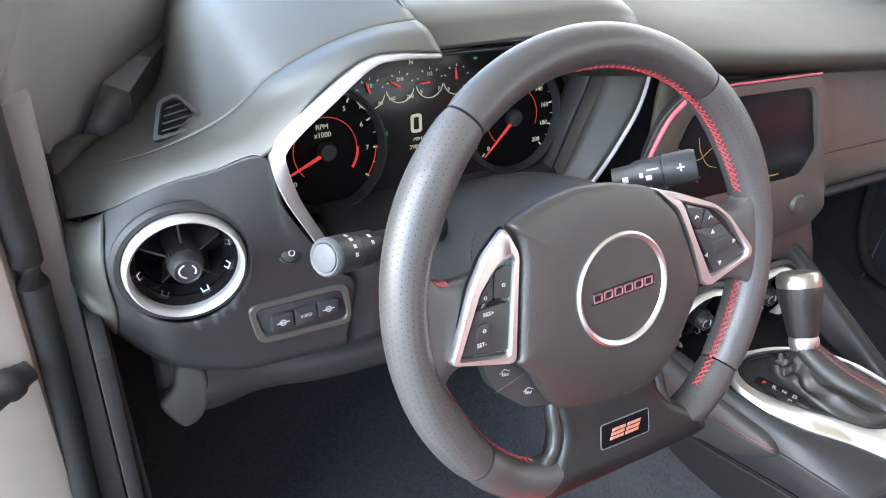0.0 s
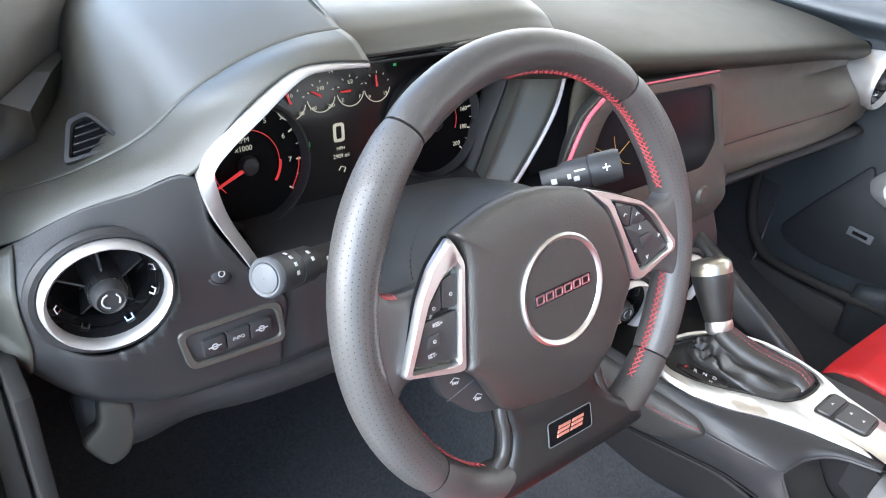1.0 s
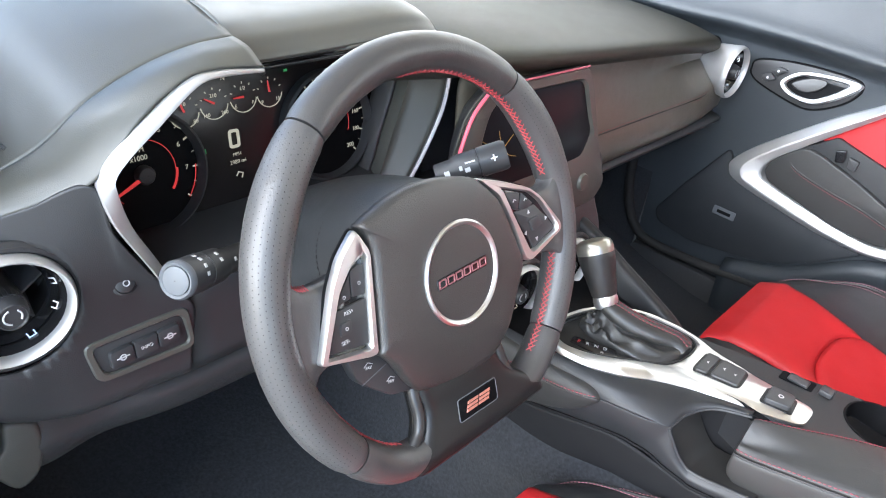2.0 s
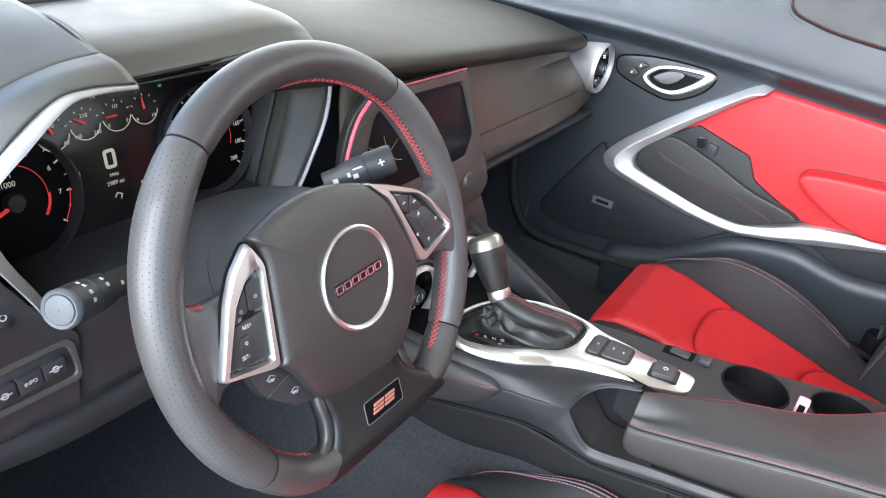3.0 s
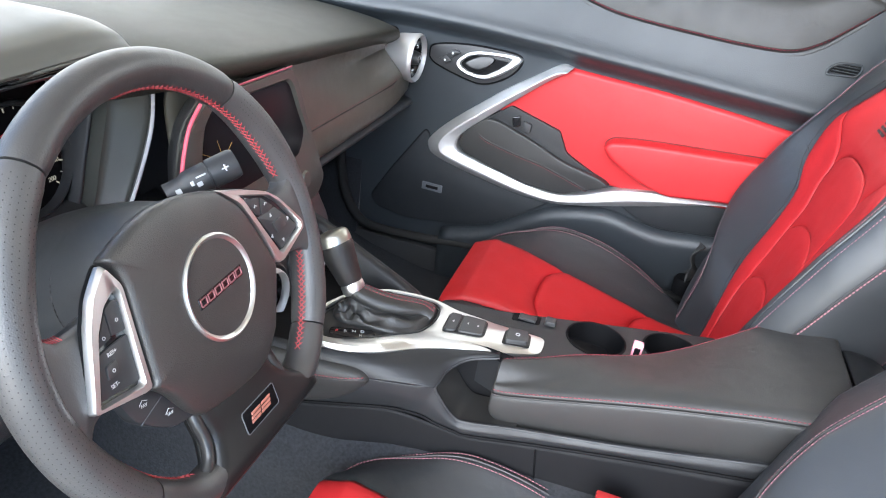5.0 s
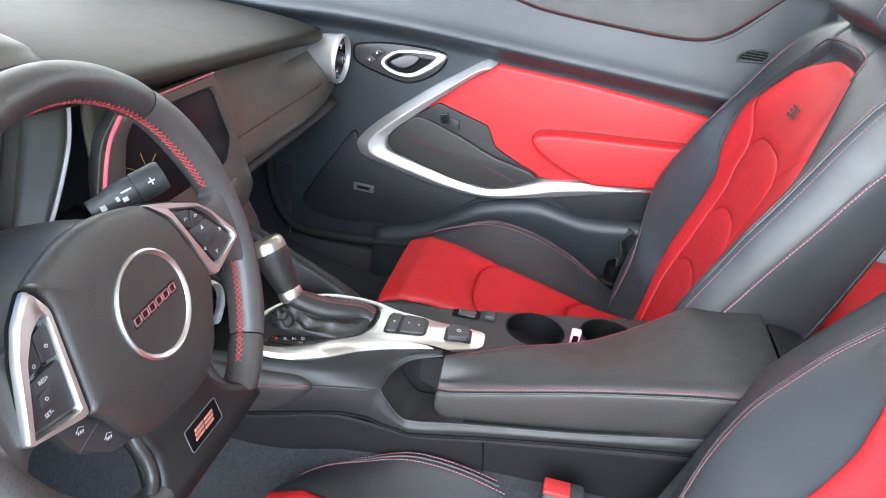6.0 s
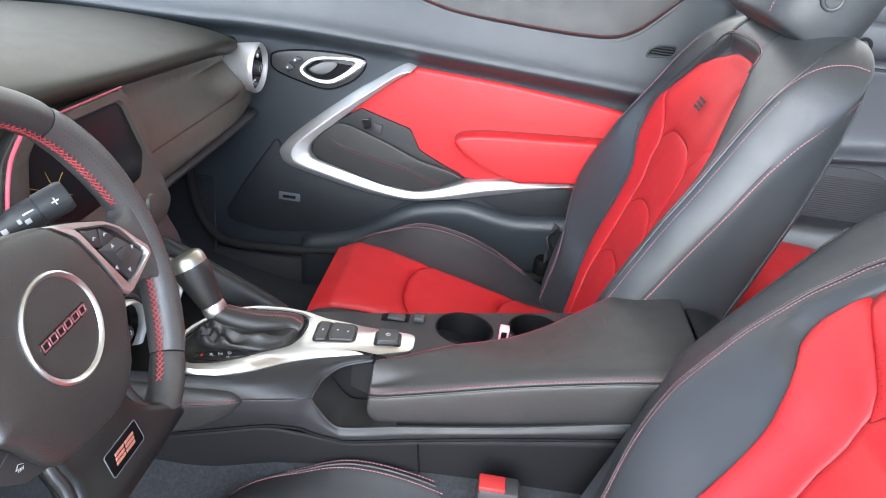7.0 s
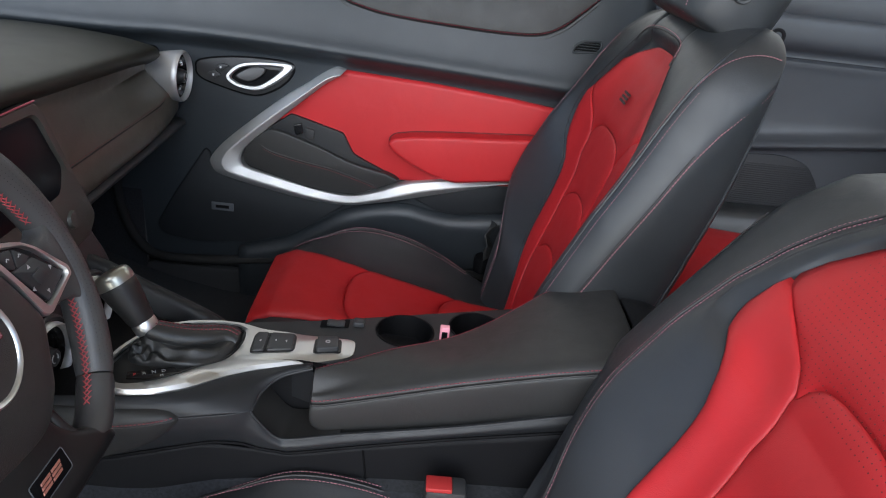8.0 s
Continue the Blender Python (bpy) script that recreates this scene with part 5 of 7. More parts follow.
def deck_key(points, h=0.0045, z=0.0065, mark=0):
    """A key on the bezel with a small pale mark."""
    k = part("button", prism(rounded(points, 0.004, 3), h, 0.0014, 3, z0=z), BUTTON, bezel, at=top)
    cx, cy = sum(p[0] for p in points) / 4, sum(p[1] for p in points) / 4
    for dy in ((-0.007, 0.007) if mark == 2 else (0.0,)):
        if mark == 3:
            part("symbol", lathe([(0.0032, 0), (0.0032, 0.0003), (0.0022, 0.0003), (0.0022, 0)], 20), PRINT, k, at=top @ Matrix.Translation((cx, cy, z + h)))
        else:
            part("symbol", prism([(cx - 0.0026, cy + dy - 0.0008), (cx + 0.0026, cy + dy - 0.0008), (cx, cy + dy + 0.0018)], 0.0003, 0, z0=z + h), PRINT, k, at=top)


part("key_pad", prism(rounded([(-0.047, -0.143), (0.004, -0.141), (0.008, -0.197), (-0.034, -0.200)], 0.010, 4), 0.0030, 0.001, z0=0.0052), SPOKE, bezel, "dark pad round the keys", at=top)
deck_key([(-0.044, -0.146), (0.001, -0.144), (0.003, -0.160), (-0.040, -0.161)], mark=1)
deck_key([(-0.039, -0.164), (0.003, -0.163), (0.005, -0.194), (-0.032, -0.197)], mark=2)
part("key_well", prism(rounded([(-0.034, -0.224), (0.002, -0.222), (0.006, -0.258), (-0.026, -0.261)], 0.006, 4), 0.0028, 0.001, z0=0.0052), SPOKE, bezel, at=top)
deck_key([(-0.031, -0.228), (0.000, -0.226), (0.003, -0.254), (-0.024, -0.257)], h=0.008, mark=3)

# Skin from the bezel's edge over a soft crest to the trim line; the crest turns into the lip of a side pocket.
A = [(-0.146, 0.20, 0.462), (-0.146, 0.10, 0.472), (-0.146, -0.008, 0.482), (-0.139, -0.052, 0.4825), (-0.122, -0.090, 0.483), (-0.094, -0.124, 0.4835), (-0.080, -0.150, 0.484), (-0.070, -0.170, 0.484), (-0.060, -0.198, 0.485), (-0.050, -0.228, 0.486)]
B = [(-0.153, 0.20, 0.430), (-0.153, 0.10, 0.442), (-0.154, 0.000, 0.452), (-0.151, -0.050, 0.456), (-0.145, -0.100, 0.461), (-0.136, -0.142, 0.463), (-0.126, -0.165, 0.461), (-0.100, -0.172, 0.472), (-0.080, -0.192, 0.483), (-0.066, -0.230, 0.490)]
C = [(-0.152, 0.20, 0.350), (-0.152, 0.10, 0.372), (-0.150, 0.008, 0.394), (-0.147, -0.043, 0.407), (-0.139, -0.110, 0.421), (-0.136, -0.135, 0.422), (-0.133, -0.155, 0.420), (-0.131, -0.176, 0.413), (-0.128, -0.200, 0.408), (-0.127, -0.218, 0.407), (-0.122, -0.300, 0.422), (-0.120, -0.420, 0.446), (-0.118, -0.559, 0.471), (-0.118, -0.640, 0.486)]
LIP = B[:7] + [(-0.126, -0.173, 0.449), (-0.124, -0.193, 0.425), (-0.122, -0.214, 0.420), (-0.120, -0.274, 0.432), (-0.118, -0.414, 0.458), (-0.116, -0.554, 0.490), (-0.116, -0.632, 0.506)]


def bulged(p, q, steps, out):
    """Rows between two lines, swelling outwards."""
    return [[tuple(Vector(a).lerp(Vector(b), f) + Vector(out) * math.sin(math.pi * f)) for a, b in zip(p, q)] for f in steps]


part("bezel_shoulder", loft(bulged(A, B, (0, 0.2, 0.5, 0.8, 1), (-0.004, 0, 0.004)), 5, 4), CONSOLE, console, "smooth shoulder beside the bezel", solid=0.003)
part("side_skin", loft(bulged(LIP, C, (0, 0.15, 0.5, 0.85, 1), (-0.003, 0, 0)), 5, 4), CONSOLE, console, "smooth band along the side", solid=0.003)
lip = smooth(B[:5:-1], 7) + smooth(LIP[6:], 7)[1:]
part("pocket_lip", tube(lip, 0.0030, 8, flat=0.75), LIP_PLASTIC, console, "raised lip round the side pocket")
part("trim_line", tube(smooth(C, 6), 0.0014, 6), LIP_PLASTIC, console, "thin raised line along the side")
part("trim_gap", tube([p + Vector((0, 0, -0.0042)) for p in smooth(C, 6)], 0.0022, 6), DARK, console, "dark gap under the line")
mouth = smooth(B[:5:-1], 5) + smooth(LIP[6:11], 5)[1:]
deep = [Vector((-0.058, p.y - 0.004, p.z - 0.003)) for p in mouth]
part("pocket", sheet([mouth, [p.lerp(q, 0.5) for p, q in zip(mouth, deep)], deep]), PANEL_SATIN, console, "dark hollow of the side pocket")
panel = []
for c in C:
    if c[1] not in (-0.135, -0.155, -0.200):
        foot_z = float(np.interp(-c[1], [-0.20, -0.05, 0.12, 0.66], [0.285, 0.312, 0.345, 0.330]))
        panel.append([tuple(Vector(c) + Vector((0.001, 0, -0.006))), (c[0] - 0.001, c[1], c[2] * 0.6 + foot_z * 0.4), (c[0] - 0.002, c[1], foot_z + 0.004), (c[0] + 0.010, c[1], foot_z - 0.004)])
part("side_panel", loft(panel, 4, 4), DARK_PANEL, console, "dark lower side panel", solid=0.003)
part("panel_joint", tube([(-0.1248, -0.305, 0.414), (-0.1262, -0.310, 0.380), (-0.1285, -0.318, 0.32)], 0.0011, 6), DARK, console, "vertical joint in the side panel")


# Deck with two cup wells.
def holed(outline, holes, z, drop):
    """A plate with round holes and a skirt."""
    bm = bmesh.new()
    loops = [[(p[0], p[1], z) for p in outline]] + [[(cx + r * math.cos(k * math.tau / 40), cy + r * math.sin(k * math.tau / 40), z) for k in range(40)] for cx, cy, r in holes]
    edges = []
    for loop in loops:
        vs = [bm.verts.new(p) for p in loop]
        edges += [bm.edges.new((vs[k], vs[(k + 1) % len(vs)])) for k in range(len(vs))]
    bmesh.ops.triangle_fill(bm, use_beauty=True, edges=edges)
    rim = [e for e in bm.edges if e.is_boundary]
    down = bmesh.ops.extrude_edge_only(bm, edges=rim)
    bmesh.ops.translate(bm, verts=[v for v in down["geom"] if isinstance(v, bmesh.types.BMVert)], vec=(0, 0, -drop))
    return bm


WELLS = ((0.055, -0.343, 0.0405), (0.082, -0.448, 0.0395))
DECK = rounded([(-0.050, -0.195), (-0.066, -0.232), (-0.050, -0.56), (0.160, -0.56), (0.145, -0.495), (0.084, -0.297), (0.062, -0.225), (0.038, -0.126), (0.026, -0.06), (-0.02, -0.140)], 0.008, 4)
part("deck", holed(DECK, WELLS, 0.4828, 0.05), CONSOLE, console, "matt black deck with two cup holders", sharp=30)
for cx, cy, r in WELLS:
    m = Matrix.Translation((cx, cy, 0.4828))
    part("cup_well", lathe([(r + 0.003, -0.002), (r + 0.002, 0.0012), (r - 0.0005, 0.0012), (r - 0.002, -0.003), (r - 0.005, -0.060), (r - 0.009, -0.066), (0.0005, -0.066)], 40), DARK, console, "deep round cup holder", at=m)
part("port_tray", prism(rounded([(0.042, -0.222), (0.062, -0.222), (0.070, -0.262), (0.048, -0.262)], 0.003, 3), 0.0018, 0.0006, z0=-0.001), DARK, console, "shallow black tray", at=top)
part("port_cover", box(0.047, 0.062, -0.256, -0.231, 0.4832, 0.4872, 0.0015), BUTTON, console)
part("port_socket", box(0.053, 0.070, -0.284, -0.268, 0.480, 0.4895, 0.0025), BUTTON, console)

# Armrest lid: rises towards the back; a seam runs along its near edge and its far edge.
ARM = ((-0.2330, -0.1040, 0.4610, -0.0720, 0.4860, 0.4420), (-0.2345, -0.1055, 0.4615, -0.0700, 0.4885, 0.4385), (-0.2380, -0.1065, 0.4620, -0.0670, 0.4895, 0.4340), (-0.250, -0.107, 0.4640, -0.0590, 0.4900, 0.4290), (-0.275, -0.107, 0.4705, -0.0440, 0.4910, 0.4295), (-0.33, -0.107, 0.486, -0.010, 0.494, 0.438), (-0.40, -0.107, 0.506, 0.021, 0.498, 0.453),
       (-0.45, -0.107, 0.519, 0.049, 0.507, 0.464), (-0.50, -0.107, 0.531, 0.079, 0.524, 0.478), (-0.545, -0.107, 0.541, 0.107, 0.540, 0.489), (-0.59, -0.107, 0.549, 0.122, 0.552, 0.499), (-0.632, -0.107, 0.553, 0.130, 0.560, 0.506), (-0.642, -0.105, 0.548, 0.127, 0.556, 0.507))
arm = []
for k, (y, xn, zn, xf, zf, zb) in enumerate(ARM):
    m, s = (xn + xf) / 2, 0.7 if k in (0, 12) else 1.0
    w, zb = xf - xn, zb - 0.007
    arm.append([(xn + 0.006, y, zb), (xn - 0.0005, y, zb + 0.005), (xn - 0.002, y, (zb + zn) / 2), (xn - 0.0005, y, zn - 0.004), (xn + 0.0025, y, zn), (xn + 0.002, y, zn + 0.004 * s), (xn + min(0.010, 0.15 * w), y, zn + 0.0105 * s), (xn + min(0.028, 0.30 * w), y, zn + 0.0135 * s), (m, y, (zn + zf) / 2 + 0.0125 * s), (xf - min(0.020, 0.25 * w), y, zf + 0.0075 * s),
                (xf - min(0.006, 0.08 * w), y, zf + 0.004 * s), (xf, y, zf - 0.003), (xf, y, (zb + zf) / 2), (xf - 0.006, y, zb), (m, y, zb)])
part("armrest_lid", loft(arm, 4, 6, ring_u=True, caps=True), ARM_LEATHER, console, "padded black leather armrest lid with red stitching", sharp=60)
near = smooth([(a[1] + 0.0010, a[0], a[2]) for a in ARM[1:12]], 6)
part("seam", tube(near, 0.0012, 6), SEAM, console)
sewn([p + Vector((0.0008, 0, 0.0064)) for p in near], THREAD, console, radius=0.0006)
far_seam = smooth([(a[3] - min(0.009, 0.12 * (a[3] - a[1])), a[0], a[4] + 0.0062) for a in ARM[1:12]], 6)
sewn(far_seam, THREAD, console, radius=0.0006)
part("rear_cap", loft([[(0.140, y, z), (0.10, y, z + 0.02), (0.0, y, z + 0.026), (-0.09, y, z + 0.02), (-0.112, y, z)] for y, z in ((-0.650, 0.528), (-0.665, 0.529), (-0.70, 0.518), (-0.74, 0.485), (-0.78, 0.43), (-0.80, 0.36))], 4, 4), CONSOLE, console, solid=0.006)
# Added dark box: stands in for the shade in the gap behind the lid.
part("gap_filler", box(-0.096, 0.122, -0.680, -0.638, 0.40, 0.520, 0.006), DARK, console, "dark filler standing in for the shaded gap behind the lid")

# Knee pad on the side of the console, rounded at its rear end, with a stitched seam.
kp = []
for y, zt, zb, s in ((0.22, 0.462, 0.356, 1), (0.10, 0.468, 0.368, 1), (0.03, 0.471, 0.386, 1), (-0.01, 0.472, 0.402, 1), (-0.035, 0.472, 0.413, 0.95), (-0.058, 0.471, 0.428, 0.85), (-0.073, 0.468, 0.443, 0.65), (-0.081, 0.463, 0.453, 0.4), (-0.084, 0.459, 0.457, 0.1)):
    d, h = 0.150 - 0.02 * max(0.0, -y), zt - zb
    kp.append([(-d + 0.008, y, zt), (-d - 0.008 * s, y, zt - 0.06 * h), (-d - 0.0150 * s, y, zt - 0.25 * h), (-d - 0.0155 * s, y, zt - 0.42 * h), (-d - 0.011 * s, y, zt - 0.75 * h), (-d - 0.004 * s, y, zb + 0.02 * h), (-d + 0.008, y, zb - 0.001)])
part("knee_pad", loft(kp, 5, 5), ARM_LEATHER, console, "padded leather knee pad with red stitching", solid=0.003)
pad_line = smooth([(-0.1672, 0.20, 0.430), (-0.1672, 0.10, 0.438), (-0.1672, 0.02, 0.446), (-0.1668, -0.02, 0.452), (-0.1650, -0.05, 0.457), (-0.1605, -0.072, 0.461), (-0.1550, -0.082, 0.462)], 6)
part("seam", tube(pad_line, 0.0010, 6), SEAM, console)
sewn([p + Vector((-0.0016, 0, 0.0045)) for p in pad_line], THREAD, console, radius=0.0006)

# Padded rail on the passenger side of the console, running down from the stack.
rail = [[(x - 0.022, y, z - 0.035), (x - 0.012, y, z - 0.004), (x - 0.003, y, z + 0.003), (x + 0.008, y, z), (x + 0.012, y, z - 0.012), (x + 0.012, y, z - 0.10)] for x, y, z in ((0.115, 0.20, 0.545), (0.110, 0.10, 0.512), (0.105, 0.045, 0.489), (0.100, -0.012, 0.467), (0.096, -0.060, 0.446), (0.090, -0.085, 0.430))]
part("passenger_rail", loft(rail, 5, 5), CONSOLE, console, "padded rail on the passenger side", solid=0.003)

# ---- gear shifter ----
shifter = thing("gear_shifter", (-0.03, -0.03, 0.485), "black leather gear shifter with satin cap and gathered boot", "gear shifter")
foot = Vector((-0.0505, -0.0145, 0.5205))
lean = Vector((0.007, 0.0385, 0.060)).normalized()
m = Matrix.Translation(foot) @ lean.to_track_quat("Z", "Y").to_matrix().to_4x4()
part("neck_ring", lathe([(0.0005, -0.008), (0.0140, -0.008), (0.0158, -0.005), (0.0160, 0.004), (0.0150, 0.0075), (0.0005, 0.008)], 32), BRIGHT, shifter, "polished metal collar", at=m)
part("knob", lathe([(0.0005, 0.006), (0.0145, 0.006), (0.0165, 0.010), (0.0188, 0.026), (0.0218, 0.044), (0.0236, 0.056), (0.0238, 0.0630), (0.0228, 0.0650), (0.0005, 0.0650)], 40), SHIFT_LEATHER, shifter, "leather-wrapped grip", at=m)
part("cap", lathe([(0.0236, 0.0635), (0.0239, 0.0690), (0.0234, 0.0745), (0.0215, 0.0785), (0.0185, 0.0805), (0.011, 0.0818), (0.0005, 0.0820)], 40), CAP, shifter, "satin metal cap", at=m)
for dx in (-0.10, 0.10):
    sewn([m @ Vector((r * math.sin(-0.30 + dx), -r * math.cos(-0.30 + dx), h)) for r, h in ((0.0152, 0.008), (0.0172, 0.012), (0.0195, 0.026), (0.0225, 0.044), (0.0243, 0.056), (0.0245, 0.062))], THREAD, shifter, radius=0.0006)
# Boot: a thick sleeve sloping back from the collar, over a low gathered skirt with deep folds.
BASE = smooth([(-0.066, 0.004, 0), (-0.080, -0.014, 0), (-0.080, -0.045, 0), (-0.078, -0.075, 0), (-0.070, -0.098, 0), (-0.050, -0.118, 0), (-0.018, -0.122, 0), (0.008, -0.116, 0), (0.016, -0.095, 0), (0.012, -0.060, 0), (-0.002, -0.025, 0), (-0.030, 0.000, 0)], 6, True)
NECK = Vector((-0.0515, -0.0190, 0))
boot = []
LEVELS = ((1.0, 0.4780), (1.0, 0.4860), (0.965, 0.4915), (0.90, 0.4945), (0.81, 0.4965), (0.71, 0.4980), (0.60, 0.4995), (0.49, 0.5010), (0.38, 0.5030), (0.29, 0.5060), (0.225, 0.5100), (0.195, 0.5150), (0.185, 0.5180))
for k, (r, h) in enumerate(LEVELS):
    ring = []
    e = math.sin(math.pi * min(1.0, k / 9)) if k < 9 else 0.0
    for j, p in enumerate(BASE):
        d = p - NECK
        a = math.atan2(d.y, d.x)
        # the ridge that carries the two seams runs backwards from the neck
        ridge = math.exp(-((a + 1.12) / 0.34) ** 2)
        fold = 0.0062 * abs(math.sin(3.0 * a + 0.42 * k)) ** 0.7 + 0.0024 * math.sin(9 * a - 0.9 * k) * e
        q = NECK.lerp(p, r * (1 + e * 0.05 * math.sin(5 * a + 0.5 * k)))
        lift = e * (0.001 * ridge - 1.25 * fold * (1 - ridge))
        ring.append((q.x, q.y, h + lift))
    boot.append(ring)
part("boot", loft(boot, 1, 4, ring_u=True), SHIFT_LEATHER, shifter, "deeply folded leather boot", solid=0.002)
sleeve = smooth([(-0.0515, -0.0175, 0.5185), (-0.0490, -0.0300, 0.5130), (-0.0430, -0.0480, 0.5060), (-0.0360, -0.0680, 0.5010), (-0.0270, -0.0880, 0.4990), (-0.0180, -0.1050, 0.4960), (-0.0160, -0.1190, 0.4890)], 6)
n = len(sleeve)
part("boot_sleeve", tube(sleeve, [0.0150 + 0.0035 * math.sin(math.pi * min(1, k / (n * 0.75))) for k in range(n)], 14, flat=0.72), SHIFT_LEATHER, shifter, "leather sleeve sloping back from the collar")
for d in (-0.0042, 0.0042):
    line = []
    for k, p in enumerate(sleeve):
        r = 0.0150 + 0.0035 * math.sin(math.pi * min(1, k / (n * 0.75)))
        t = (sleeve[min(k + 1, n - 1)] - sleeve[max(k - 1, 0)]).normalized()
        s = t.cross(Vector((0, 0, 1))).normalized()
        w = s.cross(t)
        a = d / r
        line.append(p + s * r * math.sin(a) * 1.0 + w * (r * 0.72 * math.cos(a) + 0.0005))
    sewn(line, THREAD, shifter, radius=0.0006)

# Small plug between the cups.
clip = thing("usb_stick", (0.042, -0.399, 0.482), "small clear red plastic plug standing between the cup holders", "plug")
part("shell", box(0.036, 0.046, -0.406, -0.392, 0.480, 0.506, 0.002), PINK, clip)
part("window", box(0.0345, 0.0375, -0.403, -0.395, 0.486, 0.499, 0.001), DARK, clip)

# ---- passenger door ----
door = thing("car_door", (0.72, -0.2, 0.2), "closed black passenger door with red leather insert and satin trim", "door")
X0 = 0.700


def door_at(d=0.0):
    """A frame on the door: x towards the back of the car, y up, z into the cabin."""
    return frame_of((X0 - d, 0, 0), (0, -1, 0), (0, 0, 1))


# The panel: crease line near the top, slightly hollow below.
rows = []
for y, zc in ((0.80, 0.745), (0.34, 0.748), (0.20, 0.754), (0.05, 0.754), (-0.12, 0.748), (-0.30, 0.740), (-0.48, 0.731), (-0.66, 0.722), (-0.86, 0.71)):
    u = max(0.0, -y - 0.1)
    rows.append([(0.735, y, 0.14), (0.715, y, 0.22), (0.705, y, 0.33), (0.702, y, 0.45), (0.702, y, 0.58), (0.702, y, zc - 0.055), (0.696, y, zc - 0.030), (0.668, y, zc - 0.008), (0.665, y, zc + 0.003), (0.678, y, zc + 0.03), (0.700, y, zc + 0.10), (0.712, y, zc + 0.15), (0.722, y, zc + 0.20), (0.75, y, zc + 0.215)])
part("panel", loft(rows, 4, 5), DOOR, door, "grained black door panel with a sharp crease", solid=0.006)


def slab(name, pts, depth, mat, label="", d=0.0, r=0.01, bevel=0.004, seg=3, steps=4):
    return part(name, prism(rounded([(-y, z) for y, z in pts], r, steps), depth, bevel, seg), mat, door, label, at=door_at(d - 0.004))


slab("insert", [(-0.155, 0.700), (-0.165, 0.704), (-0.356, 0.696), (-0.523, 0.682), (-0.84, 0.645), (-0.84, 0.50), (-0.40, 0.475), (-0.20, 0.470), (-0.05, 0.55), (-0.02, 0.60)], 0.016, RED, "smooth red leather insert", r=0.012, bevel=0.013, seg=5)
ARMREST = [(-0.266, 0.566), (-0.278, 0.581), (-0.32, 0.589), (-0.38, 0.595), (-0.57, 0.609), (-0.76, 0.615), (-0.76, 0.53), (-0.53, 0.510), (-0.415, 0.494), (-0.37, 0.504), (-0.323, 0.524), (-0.283, 0.547)]
slab("armrest", ARMREST, 0.050, RED, "padded red leather armrest", d=0.006, r=0.012, bevel=0.024, seg=6)
sewn([(0.6515, y, z) for y, z in ((-0.292, 0.558), (-0.327, 0.549), (-0.37, 0.549), (-0.45, 0.556), (-0.561, 0.567), (-0.74, 0.578))], RED_SEAM, door, radius=0.0006)
AR = rounded([(-y, z) for y, z in ARMREST], 0.012, 4)
part("armrest_seam", tube([(p[0], p[1], 0.0122) for p in AR], 0.0022, 6, closed=True), RED_SEAM, door, at=door_at())
slab("switch_pod", [(-0.024, 0.577), (-0.056, 0.602), (-0.169, 0.571), (-0.192, 0.528), (-0.21, 0.518), (-0.30, 0.478), (-0.10, 0.51), (0.02, 0.545)], 0.022, CONSOLE, "matt dark switch panel", d=0.004, r=0.006, bevel=0.003)
slab("switch", [(-0.062, 0.580), (-0.080, 0.586), (-0.084, 0.564), (-0.068, 0.558)], 0.028, GLOSS, d=0.006, r=0.003, bevel=0.002)
slab("switch", [(-0.088, 0.577), (-0.108, 0.573), (-0.107, 0.553), (-0.090, 0.556)], 0.028, BUTTON, d=0.006, r=0.003, bevel=0.002)
slab("door_pull", [(0.038, 0.522), (0.020, 0.542), (-0.012, 0.567), (-0.038, 0.565), (-0.115, 0.540), (-0.194, 0.508), (-0.272, 0.493), (-0.300, 0.480), (-0.200, 0.435), (-0.120, 0.438), (-0.060, 0.452), (0.035, 0.478), (0.046, 0.500)], 0.034, ARM_LEATHER, "padded black leather door pull with red seam", d=0.004, r=0.02, bevel=0.013, seg=5)
pull_line = smooth([(0.6690, 0.016, 0.538), (0.6655, -0.015, 0.519), (0.6645, -0.08, 0.504), (0.6645, -0.145, 0.493), (0.6645, -0.20, 0.478), (0.6665, -0.255, 0.460)], 8)
part("seam", tube(pull_line, 0.0014, 6), SEAM, door)
sewn([p + Vector((-0.0004, 0, -0.004)) for p in pull_line], THREAD, door, radius=0.0006)

# Satin trim: a band bent round the nose.
OUT = smooth([(-0.167, 0.706, 0), (-0.140, 0.706, 0), (-0.085, 0.667, 0), (-0.029, 0.626, 0), (0.070, 0.540, 0), (0.114, 0.492, 0), (0.118, 0.466, 0), (0.090, 0.444, 0), (-0.034, 0.417, 0), (-0.110, 0.406, 0), (-0.183, 0.404, 0), (-0.260, 0.418, 0), (-0.373, 0.448, 0), (-0.46, 0.473, 0), (-0.545, 0.497, 0), (-0.62, 0.515, 0)], 5)
INN = smooth([(-0.150, 0.690, 0), (-0.120, 0.668, 0), (-0.062, 0.616, 0), (-0.004, 0.562, 0), (0.038, 0.520, 0), (0.050, 0.500, 0), (0.050, 0.480, 0), (0.030, 0.470, 0), (-0.067, 0.448, 0), (-0.125, 0.436, 0), (-0.190, 0.431, 0), (-0.250, 0.446, 0), (-0.318, 0.474, 0), (-0.42, 0.492, 0), (-0.545, 0.506, 0), (-0.62, 0.520, 0)], 5)
rows = []
